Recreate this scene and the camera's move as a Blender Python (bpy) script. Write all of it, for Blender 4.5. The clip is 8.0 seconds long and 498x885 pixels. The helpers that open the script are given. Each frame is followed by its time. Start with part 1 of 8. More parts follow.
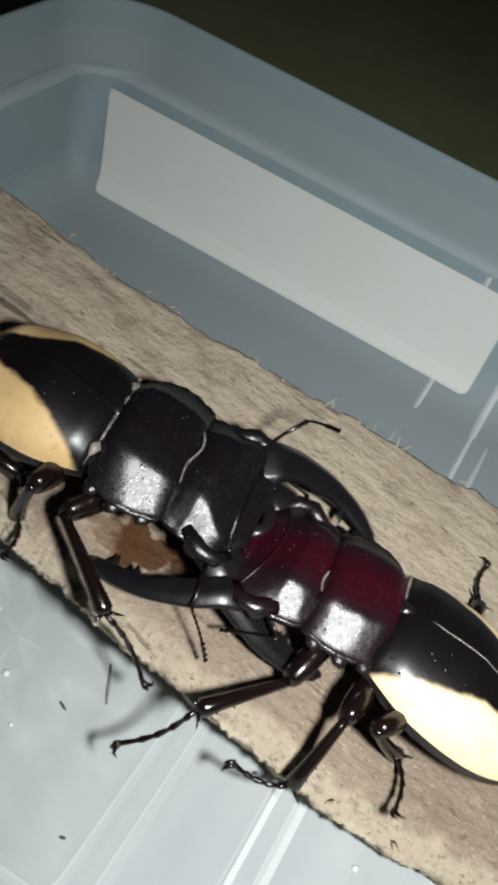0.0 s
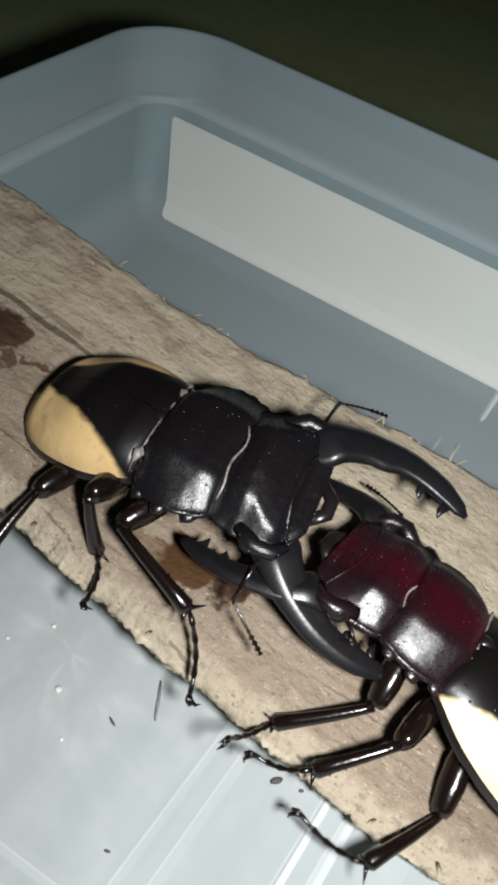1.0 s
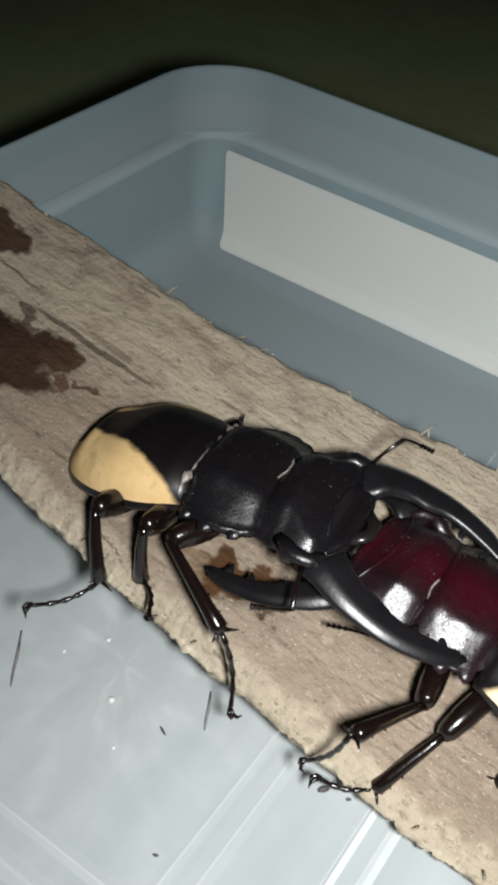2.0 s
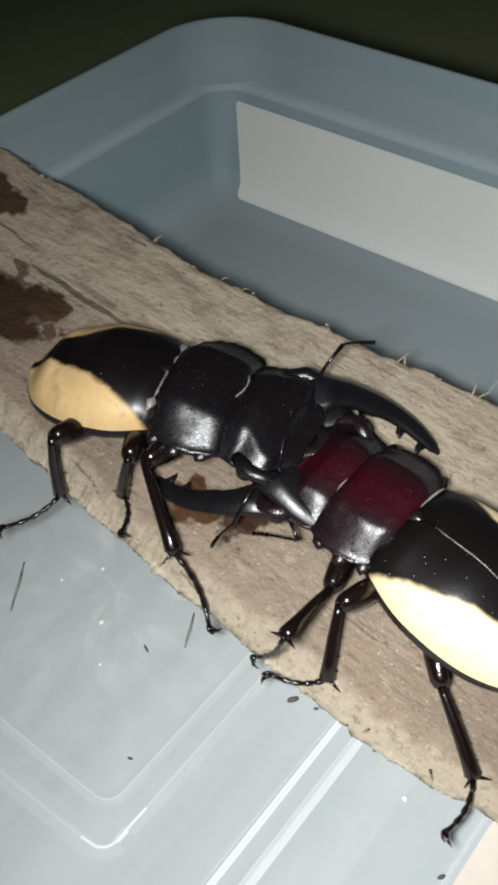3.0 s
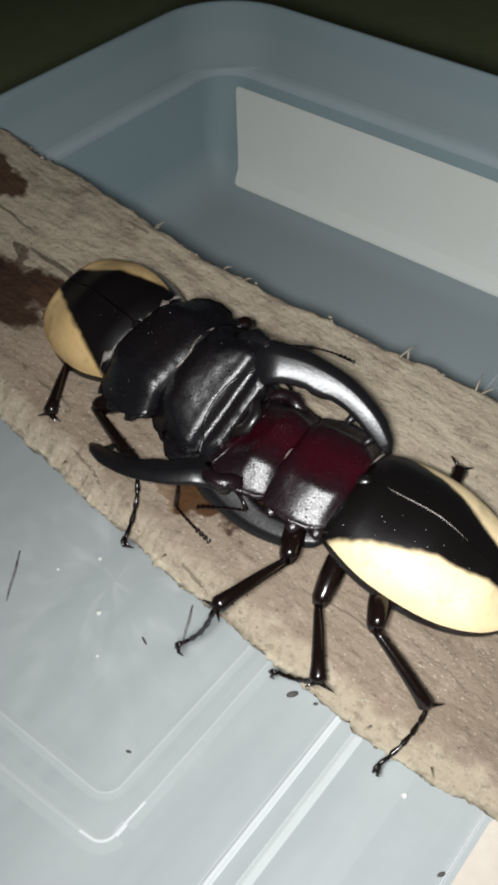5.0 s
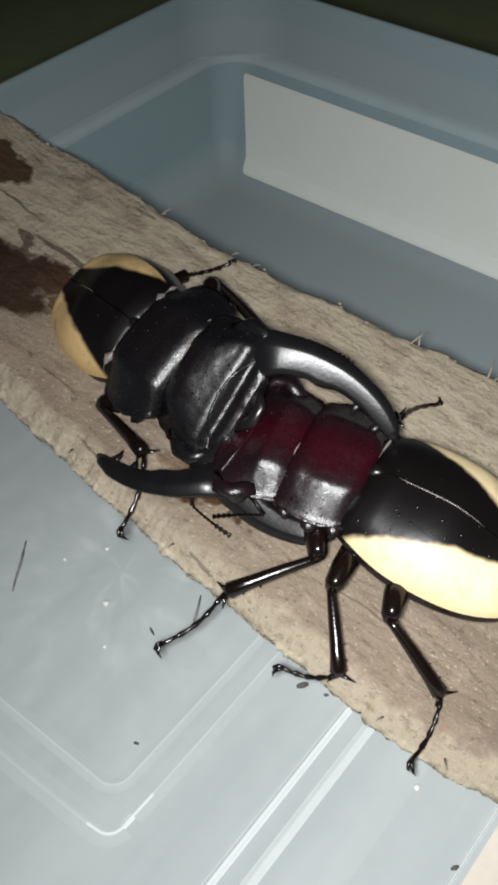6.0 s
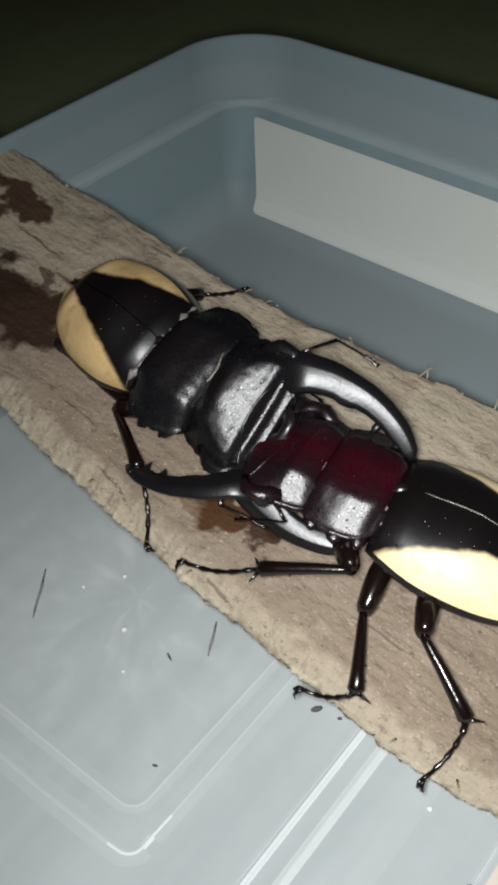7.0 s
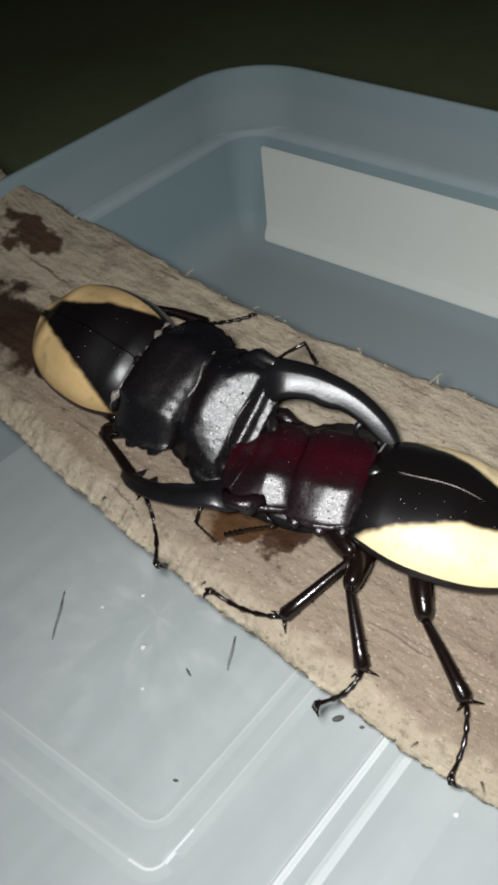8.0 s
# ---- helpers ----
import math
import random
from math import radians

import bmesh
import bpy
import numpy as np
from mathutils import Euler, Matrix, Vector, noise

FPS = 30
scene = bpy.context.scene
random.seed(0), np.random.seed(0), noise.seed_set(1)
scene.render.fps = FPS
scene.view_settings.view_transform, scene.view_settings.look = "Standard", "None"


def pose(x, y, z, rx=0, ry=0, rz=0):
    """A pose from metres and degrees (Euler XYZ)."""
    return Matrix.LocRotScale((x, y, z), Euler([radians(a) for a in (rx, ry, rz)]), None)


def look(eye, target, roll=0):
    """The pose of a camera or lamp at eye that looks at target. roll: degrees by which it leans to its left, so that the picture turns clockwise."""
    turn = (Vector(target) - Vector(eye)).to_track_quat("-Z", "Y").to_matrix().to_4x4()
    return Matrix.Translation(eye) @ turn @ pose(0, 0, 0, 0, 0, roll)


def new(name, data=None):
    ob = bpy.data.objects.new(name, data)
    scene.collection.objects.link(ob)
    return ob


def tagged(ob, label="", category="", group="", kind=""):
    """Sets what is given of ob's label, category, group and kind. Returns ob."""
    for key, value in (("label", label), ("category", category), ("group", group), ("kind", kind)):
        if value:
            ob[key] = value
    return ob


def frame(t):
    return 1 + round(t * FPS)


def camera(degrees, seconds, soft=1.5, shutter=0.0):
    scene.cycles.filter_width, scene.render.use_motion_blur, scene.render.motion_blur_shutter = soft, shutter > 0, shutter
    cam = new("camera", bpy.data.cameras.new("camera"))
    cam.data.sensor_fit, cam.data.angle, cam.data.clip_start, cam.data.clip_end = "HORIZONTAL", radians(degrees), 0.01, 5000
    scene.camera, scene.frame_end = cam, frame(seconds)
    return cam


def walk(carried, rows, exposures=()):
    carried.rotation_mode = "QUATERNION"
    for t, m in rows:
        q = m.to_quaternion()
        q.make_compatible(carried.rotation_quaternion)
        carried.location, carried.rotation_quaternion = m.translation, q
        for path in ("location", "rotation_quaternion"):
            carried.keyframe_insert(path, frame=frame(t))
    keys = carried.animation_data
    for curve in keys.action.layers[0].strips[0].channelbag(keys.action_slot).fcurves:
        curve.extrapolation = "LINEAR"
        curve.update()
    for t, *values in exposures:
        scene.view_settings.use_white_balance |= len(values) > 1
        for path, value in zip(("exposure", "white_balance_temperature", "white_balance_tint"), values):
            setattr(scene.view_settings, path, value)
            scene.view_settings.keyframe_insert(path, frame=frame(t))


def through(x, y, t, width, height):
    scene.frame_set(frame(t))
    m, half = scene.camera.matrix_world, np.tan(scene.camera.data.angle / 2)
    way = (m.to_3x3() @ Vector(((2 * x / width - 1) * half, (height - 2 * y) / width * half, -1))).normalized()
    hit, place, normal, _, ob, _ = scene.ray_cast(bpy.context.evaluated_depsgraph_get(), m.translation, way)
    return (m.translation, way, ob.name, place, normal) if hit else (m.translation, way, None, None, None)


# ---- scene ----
cam = camera(28.05, 8.0, soft=3.5, shutter=0.3)
PATH = [
    (0, pose(0.00367, -0.09700, 0.16129, 45.622, -15.848, 27.896)),
    (0.5, pose(0.00984, -0.09350, 0.16538, 45.497, -12.000, 31.273)),
    (1, pose(0.01511, -0.09132, 0.16623, 45.574, -10.368, 31.842)),
    (1.5, pose(0.01533, -0.09428, 0.16743, 47.291, -9.300, 32.607)),
    (3, pose(0.06033, -0.08085, 0.17108, 45.109, 1.848, 38.398)),
    (3.5, pose(0.05915, -0.08036, 0.17351, 44.107, 1.360, 37.901)),
    (4, pose(0.05929, -0.08186, 0.17264, 44.664, 0.219, 37.465)),
    (4.5, pose(0.05507, -0.08285, 0.17252, 44.385, -0.250, 37.940)),
    (6, pose(0.05363, -0.08215, 0.16742, 44.074, 0.374, 38.389)),
    (6.5, pose(0.05547, -0.08396, 0.16896, 44.848, 0.069, 37.939)),
    (7, pose(0.05507, -0.08768, 0.17119, 46.108, 0.542, 38.477)),
    (7.5, pose(0.05431, -0.08777, 0.16840, 46.603, 0.841, 38.460)),
    (8, pose(0.06314, -0.08825, 0.16543, 48.955, 3.992, 38.475)),
]
# the phone darkens its picture a little as it nears the bright wing cases
walk(cam, PATH, [(0, 0.04), (0.5, 0.16), (1.5, 0.18), (3, 0.02), (4, -0.10), (6, -0.10), (7, -0.19), (8, -0.10)])

# ---------------------------------------------------------------- light
world = bpy.data.worlds.new("night")
scene.world = world
world.use_nodes = True
world.node_tree.nodes["Background"].inputs[0].default_value = (0.80, 0.90, 1.0, 1)
world.node_tree.nodes["Background"].inputs[1].default_value = 0.007
# the small torch beside the lens is the only lamp of the place
torch = bpy.data.lights.new("torch", "AREA")
torch.shape, torch.size, torch.spread = "DISK", 0.019, radians(115)
torch.energy, torch.color = 0.312, (0.955, 0.968, 0.975)
lamp = new("torch", torch)
lamp.matrix_world = look((0.0490, -0.0870, 0.1675), (0.012, 0.036, 0.005))
scene.view_settings.exposure = 0.0


# ---------------------------------------------------------------- materials
def material(name, colour, rough=0.5, second=None, scale=300.0, amount=0.5, bump=0.0, bump_scale=900.0, stretch=(1, 1, 1), metal=0.0, coat=0.0, spec=0.5):
    """Principled surface with two scales of noise in colour and a fine relief."""
    m = bpy.data.materials.new(name)
    m.use_nodes = True
    n, l = m.node_tree.nodes, m.node_tree.links
    b = n["Principled BSDF"]
    b.inputs["Roughness"].default_value = rough
    b.inputs["Metallic"].default_value = metal
    b.inputs["Coat Weight"].default_value = coat
    b.inputs["Coat Roughness"].default_value = 0.08
    b.inputs["Specular IOR Level"].default_value = spec
    tc, mp = n.new("ShaderNodeTexCoord"), n.new("ShaderNodeMapping")
    mp.inputs["Scale"].default_value = stretch
    l.new(tc.outputs["Object"], mp.inputs[0])
    big, fine = n.new("ShaderNodeTexNoise"), n.new("ShaderNodeTexNoise")
    big.inputs["Scale"].default_value, fine.inputs["Scale"].default_value = scale, scale * 7
    big.inputs["Detail"].default_value, fine.inputs["Detail"].default_value = 4, 3
    for t in (big, fine):
        l.new(mp.outputs[0], t.inputs["Vector"])
    add = n.new("ShaderNodeMath")
    add.operation = "MULTIPLY_ADD"
    l.new(fine.outputs["Fac"], add.inputs[0])
    add.inputs[1].default_value = 0.45
    l.new(big.outputs["Fac"], add.inputs[2])
    rng = n.new("ShaderNodeMapRange")
    rng.inputs["From Min"].default_value, rng.inputs["From Max"].default_value = 0.5, 0.95
    rng.inputs["To Max"].default_value = amount
    l.new(add.outputs[0], rng.inputs[0])
    mix = n.new("ShaderNodeMix")
    mix.data_type = "RGBA"
    mix.inputs[6].default_value = (*colour, 1)
    mix.inputs[7].default_value = (*(second or [c * 0.6 for c in colour]), 1)
    l.new(rng.outputs[0], mix.inputs[0])
    l.new(mix.outputs[2], b.inputs["Base Color"])
    if bump:
        t, bp = n.new("ShaderNodeTexNoise"), n.new("ShaderNodeBump")
        t.inputs["Scale"].default_value, t.inputs["Detail"].default_value = bump_scale, 4
        l.new(mp.outputs[0], t.inputs["Vector"])
        l.new(t.outputs["Fac"], bp.inputs["Height"])
        bp.inputs["Strength"].default_value, bp.inputs["Distance"].default_value = bump, 0.0004
        l.new(bp.outputs[0], b.inputs["Normal"])
    return m


def dull_at_a_glance(m, level):
    """Fades the specular level where the surface is seen at a grazing angle."""
    n, l = m.node_tree.nodes, m.node_tree.links
    lw, rg = n.new("ShaderNodeLayerWeight"), n.new("ShaderNodeMapRange")
    lw.inputs["Blend"].default_value = 0.5
    rg.interpolation_type = "SMOOTHSTEP"
    rg.inputs["From Min"].default_value, rg.inputs["From Max"].default_value = 0.40, 0.78
    rg.inputs["To Min"].default_value, rg.inputs["To Max"].default_value = level, 0.03
    l.new(lw.outputs["Facing"], rg.inputs[0])
    l.new(rg.outputs[0], n["Principled BSDF"].inputs["Specular IOR Level"])


def plastic(name, colour, through=0.35, base=None):
    """Milky clear polypropylene: part of the light passes, the rest scatters, with a satin gloss."""
    m = material(name, colour, 0.72, [c * 0.86 for c in colour], 28, 0.6, 0.25, 160, spec=0.35)
    n, l = m.node_tree.nodes, m.node_tree.links
    tr, mx, out = n.new("ShaderNodeBsdfTranslucent"), n.new("ShaderNodeMixShader"), n["Material Output"]
    tr.inputs[0].default_value = (*colour, 1)
    mx.inputs[0].default_value = through
    l.new(n["Principled BSDF"].outputs[0], mx.inputs[1])
    l.new(tr.outputs[0], mx.inputs[2])
    l.new(mx.outputs[0], out.inputs[0])
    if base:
        # tone of the foot: the far floor's dimmer light is put into this colour
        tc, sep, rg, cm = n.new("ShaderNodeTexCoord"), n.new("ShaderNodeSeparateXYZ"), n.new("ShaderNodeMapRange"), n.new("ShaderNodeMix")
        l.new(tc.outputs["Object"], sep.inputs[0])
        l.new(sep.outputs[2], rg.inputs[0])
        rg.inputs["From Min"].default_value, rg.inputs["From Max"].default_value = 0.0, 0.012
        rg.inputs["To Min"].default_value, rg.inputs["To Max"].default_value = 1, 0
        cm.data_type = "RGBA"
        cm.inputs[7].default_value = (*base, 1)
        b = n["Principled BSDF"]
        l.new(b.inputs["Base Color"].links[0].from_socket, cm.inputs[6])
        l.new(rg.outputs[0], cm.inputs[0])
        # the foot's tone comes back in a band above the step
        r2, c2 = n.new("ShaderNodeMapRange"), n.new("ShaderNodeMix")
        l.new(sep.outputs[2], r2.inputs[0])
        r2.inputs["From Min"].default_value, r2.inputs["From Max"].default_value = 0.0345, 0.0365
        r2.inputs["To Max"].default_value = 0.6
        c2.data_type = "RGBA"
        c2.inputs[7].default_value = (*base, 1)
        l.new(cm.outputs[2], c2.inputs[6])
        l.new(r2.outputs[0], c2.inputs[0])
        # above this band a darker wall tone is mixed in, towards the rim
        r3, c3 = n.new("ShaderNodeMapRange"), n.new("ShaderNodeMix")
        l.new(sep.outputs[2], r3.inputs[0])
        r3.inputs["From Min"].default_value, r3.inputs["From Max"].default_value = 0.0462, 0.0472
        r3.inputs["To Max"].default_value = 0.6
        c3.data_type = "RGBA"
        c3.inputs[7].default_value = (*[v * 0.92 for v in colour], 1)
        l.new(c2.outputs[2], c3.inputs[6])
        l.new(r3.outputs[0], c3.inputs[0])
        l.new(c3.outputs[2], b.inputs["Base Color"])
    return m


def wood_material():
    """Weathered pale board: long grain, grey and tan streaks, dark wet stains of their own shape."""
    m = material("weathered_wood", (0.252, 0.200, 0.148), 0.8, (0.168, 0.127, 0.090), 60, 0.85, 1.0, 600, (0.22, 1, 1))
    n, l = m.node_tree.nodes, m.node_tree.links
    b = n["Principled BSDF"]
    base = b.inputs["Base Color"].links[0].from_socket
    tc = n.new("ShaderNodeTexCoord")
    wob = n.new("ShaderNodeTexNoise")
    wob.inputs["Scale"].default_value, wob.inputs["Detail"].default_value = 130, 5
    l.new(tc.outputs["Object"], wob.inputs["Vector"])
    sub = n.new("ShaderNodeVectorMath")
    sub.operation = "SUBTRACT"
    l.new(wob.outputs["Color"], sub.inputs[0])
    sub.inputs[1].default_value = (0.5, 0.5, 0.5)
    warp = n.new("ShaderNodeVectorMath")
    warp.operation = "MULTIPLY_ADD"
    l.new(sub.outputs[0], warp.inputs[0])
    warp.inputs[1].default_value = (0.022, 0.022, 0.0)
    l.new(tc.outputs["Object"], warp.inputs[2])
    # grey worn face with a paler strip of sapwood along the far edge, specks and long cracks
    sep = n.new("ShaderNodeSeparateXYZ")
    l.new(warp.outputs[0], sep.inputs[0])
    line = n.new("ShaderNodeMath")
    line.operation = "MULTIPLY_ADD"
    l.new(sep.outputs[0], line.inputs[0])
    line.inputs[1].default_value = -0.10
    l.new(sep.outputs[1], line.inputs[2])

    def layer(value, low, high, colour, strength):
        nonlocal base
        rg, mx = n.new("ShaderNodeMapRange"), n.new("ShaderNodeMix")
        rg.interpolation_type = "SMOOTHSTEP"
        rg.inputs["From Min"].default_value, rg.inputs["From Max"].default_value = low, high
        rg.inputs["To Max"].default_value = strength
        l.new(value, rg.inputs[0])
        mx.data_type = "RGBA"
        mx.inputs[7].default_value = (*colour, 1)
        l.new(rg.outputs[0], mx.inputs[0])
        l.new(base, mx.inputs[6])
        base = mx.outputs[2]

    def grain(scale, stretch, detail=4.0, rough=0.6):
        mp, t = n.new("ShaderNodeMapping"), n.new("ShaderNodeTexNoise")
        mp.inputs["Scale"].default_value = stretch
        mp.inputs["Rotation"].default_value = (0, 0, radians(-4))
        t.inputs["Scale"].default_value, t.inputs["Detail"].default_value, t.inputs["Roughness"].default_value = scale, detail, rough
        l.new(tc.outputs["Object"], mp.inputs[0])
        l.new(mp.outputs[0], t.inputs["Vector"])
        return t.outputs["Fac"]

    layer(line.outputs[0], 0.036, 0.046, (0.43, 0.375, 0.275), 0.6)
    layer(grain(45, (0.5, 1, 1)), 0.45, 0.75, (0.264, 0.206, 0.156), 0.6)
    layer(grain(130, (0.75, 1, 1), 5), 0.48, 0.68, (0.172, 0.128, 0.096), 0.55)
    layer(grain(190, (0.7, 1, 1), 5), 0.56, 0.70, (0.355, 0.288, 0.22), 0.45)
    layer(grain(420, (0.45, 1, 1)), 0.56, 0.72, (0.15, 0.115, 0.08), 0.25)
    layer(grain(900, (0.35, 1, 1)), 0.60, 0.74, (0.40, 0.35, 0.27), 0.3)
    layer(grain(700, (0.6, 1, 1), 3), 0.62, 0.72, (0.09, 0.065, 0.045), 0.65)
    layer(grain(1700, (0.8, 1, 1), 2), 0.62, 0.70, (0.50, 0.44, 0.34), 0.45)
    layer(grain(110, (0.10, 1, 1), 3), 0.66, 0.71, (0.07, 0.05, 0.035), 0.5)
    at, wv, wn = n.new("ShaderNodeAttribute"), n.new("ShaderNodeMath"), n.new("ShaderNodeTexNoise")
    at.attribute_name = "worn"
    wn.inputs["Scale"].default_value, wn.inputs["Detail"].default_value = 260, 5
    l.new(tc.outputs["Object"], wn.inputs["Vector"])
    wv.operation = "MULTIPLY_ADD"
    wv.inputs[1].default_value = 0.9
    l.new(wn.outputs["Fac"], wv.inputs[0])
    l.new(at.outputs["Fac"], wv.inputs[2])
    layer(wv.outputs[0], 0.98, 0.60, (0.41, 0.355, 0.265), 0.55)
    layer(grain(330, (0.8, 1, 1), 5, 0.7), 0.58, 0.72, (0.095, 0.075, 0.053), 0.45)
    layer(grain(1100, (0.8, 1, 1), 3), 0.64, 0.72, (0.055, 0.042, 0.028), 0.55)
    # centre x, y, half length, half width, turn, colour, strength
    slight = n.new("ShaderNodeVectorMath")
    slight.operation = "MULTIPLY_ADD"
    l.new(sub.outputs[0], slight.inputs[0])
    slight.inputs[1].default_value = (0.003, 0.003, 0.0)
    l.new(tc.outputs["Object"], slight.inputs[2])
    marks = [(*row, warp) for row in STAINS] + [(*row, (0.05, 0.035, 0.025), 0.75 if row[3] > 0.0008 else 0.55, slight) for row in CRACKS]
    for x, y, a, c, turn, col, strength, field in marks:
        mp = n.new("ShaderNodeMapping")
        mp.vector_type = "TEXTURE"
        mp.inputs["Location"].default_value = (x, y, 0)
        mp.inputs["Rotation"].default_value = (0, 0, radians(turn))
        mp.inputs["Scale"].default_value = (a, c, 1)
        l.new(field.outputs[0], mp.inputs[0])
        flat = n.new("ShaderNodeVectorMath")
        flat.operation = "MULTIPLY"
        flat.inputs[1].default_value = (1, 1, 0)
        l.new(mp.outputs[0], flat.inputs[0])
        ln = n.new("ShaderNodeVectorMath")
        ln.operation = "LENGTH"
        l.new(flat.outputs[0], ln.inputs[0])
        rg = n.new("ShaderNodeMapRange")
        rg.interpolation_type = "SMOOTHSTEP"
        rg.inputs["From Min"].default_value, rg.inputs["From Max"].default_value = 0.75, 1.1
        rg.inputs["To Min"].default_value, rg.inputs["To Max"].default_value = strength, 0
        l.new(ln.outputs["Value"], rg.inputs[0])
        mx = n.new("ShaderNodeMix")
        mx.data_type = "RGBA"
        mx.inputs[7].default_value = (*col, 1)
        l.new(rg.outputs[0], mx.inputs[0])
        l.new(base, mx.inputs[6])
        base = mx.outputs[2]
    l.new(base, b.inputs["Base Color"])
    b.inputs["Specular IOR Level"].default_value = 0.25
    for source, depth in ((grain(900, (0.8, 1, 1), 5, 0.65), 0.00055), (grain(240, (0.80, 1, 1), 4, 0.55), 0.0009)):
        bp = n.new("ShaderNodeBump")
        bp.inputs["Strength"].default_value, bp.inputs["Distance"].default_value = 0.9, depth
        l.new(source, bp.inputs["Height"])
        l.new(b.inputs["Normal"].links[0].from_socket, bp.inputs["Normal"])
        l.new(bp.outputs[0], b.inputs["Normal"])
    return m


def elytra_material(length, width, wedge, tone):
    """Cream yellow wing cases with a black wedge along the seam, wide at the shoulders, ending at the tip."""
    m = material("cream_and_black_elytra", tone, 0.36, [min(c * 1.12 + 0.05, 0.85) for c in tone], 90, 0.9, 0.10, 500)
    n, l = m.node_tree.nodes, m.node_tree.links
    b = n["Principled BSDF"]
    yellow = b.inputs["Base Color"].links[0].from_socket
    tc, sep = n.new("ShaderNodeTexCoord"), n.new("ShaderNodeSeparateXYZ")
    l.new(tc.outputs["Object"], sep.inputs[0])

    def sums(op, a, v):
        k = n.new("ShaderNodeMath")
        k.operation = op
        for i, s in enumerate((a, v)):
            if s is not None:
                if isinstance(s, (int, float)):
                    k.inputs[i].default_value = s
                else:
                    l.new(s, k.inputs[i])
        return k.outputs[0]

    s = sums("MULTIPLY_ADD", sep.outputs[0], 1 / length)
    s.node.inputs[2].default_value = 1.0          # 1 at the shoulders, 0 at the tip
    s = sums("MAXIMUM", s, 0.0)
    edge = sums("MAXIMUM", sums("MULTIPLY", sums("POWER", s, 0.92), width * wedge), 0.0008)
    ns = n.new("ShaderNodeTexNoise")
    ns.inputs["Scale"].default_value = 260
    l.new(tc.outputs["Object"], ns.inputs["Vector"])
    side = sums("ABSOLUTE", sep.outputs[1], None)
    diff = sums("SUBTRACT", side, edge)
    diff = sums("ADD", diff, sums("MULTIPLY", sums("SUBTRACT", ns.outputs["Fac"], 0.5), 0.0016))
    rg = n.new("ShaderNodeMapRange")
    rg.interpolation_type = "SMOOTHSTEP"
    rg.inputs["From Min"].default_value, rg.inputs["From Max"].default_value = -0.0004, 0.0009
    l.new(diff, rg.inputs[0])
    mx = n.new("ShaderNodeMix")
    mx.data_type = "RGBA"
    mx.inputs[6].default_value = (0.004, 0.003, 0.003, 1)
    l.new(rg.outputs[0], mx.inputs[0])
    smudge, sm, sx = n.new("ShaderNodeTexNoise"), n.new("ShaderNodeMapRange"), n.new("ShaderNodeMix")
    smudge.inputs["Scale"].default_value, smudge.inputs["Detail"].default_value, smudge.inputs["Roughness"].default_value = 210, 6, 0.65
    l.new(tc.outputs["Object"], smudge.inputs["Vector"])
    sm.inputs["From Min"].default_value, sm.inputs["From Max"].default_value, sm.inputs["To Max"].default_value = 0.54, 0.72, 0.55
    l.new(smudge.outputs["Fac"], sm.inputs[0])
    sx.data_type = "RGBA"
    sx.inputs[7].default_value = (*[c * 0.42 for c in tone], 1)
    l.new(sm.outputs[0], sx.inputs[0])
    l.new(yellow, sx.inputs[6])
    l.new(sx.outputs[2], mx.inputs[7])
    l.new(mx.outputs[2], b.inputs["Base Color"])
    grit, gr, b3 = n.new("ShaderNodeTexVoronoi"), n.new("ShaderNodeMapRange"), n.new("ShaderNodeBump")
    grit.inputs["Scale"].default_value = 520
    l.new(tc.outputs["Object"], grit.inputs["Vector"])
    gr.inputs["From Min"].default_value, gr.inputs["From Max"].default_value = 0.13, 0.02
    l.new(grit.outputs["Distance"], gr.inputs[0])
    l.new(gr.outputs[0], b3.inputs["Height"])
    b3.inputs["Strength"].default_value, b3.inputs["Distance"].default_value = 0.5, 0.0003
    l.new(b.inputs["Normal"].links[0].from_socket, b3.inputs["Normal"])
    l.new(b3.outputs[0], b.inputs["Normal"])
    gloss = n.new("ShaderNodeMapRange")
    gloss.inputs["To Min"].default_value, gloss.inputs["To Max"].default_value = 0.35, 0.46
    l.new(rg.outputs[0], gloss.inputs[0])
    l.new(gloss.outputs[0], b.inputs["Roughness"])
    dull_at_a_glance(m, 0.40)
    return m


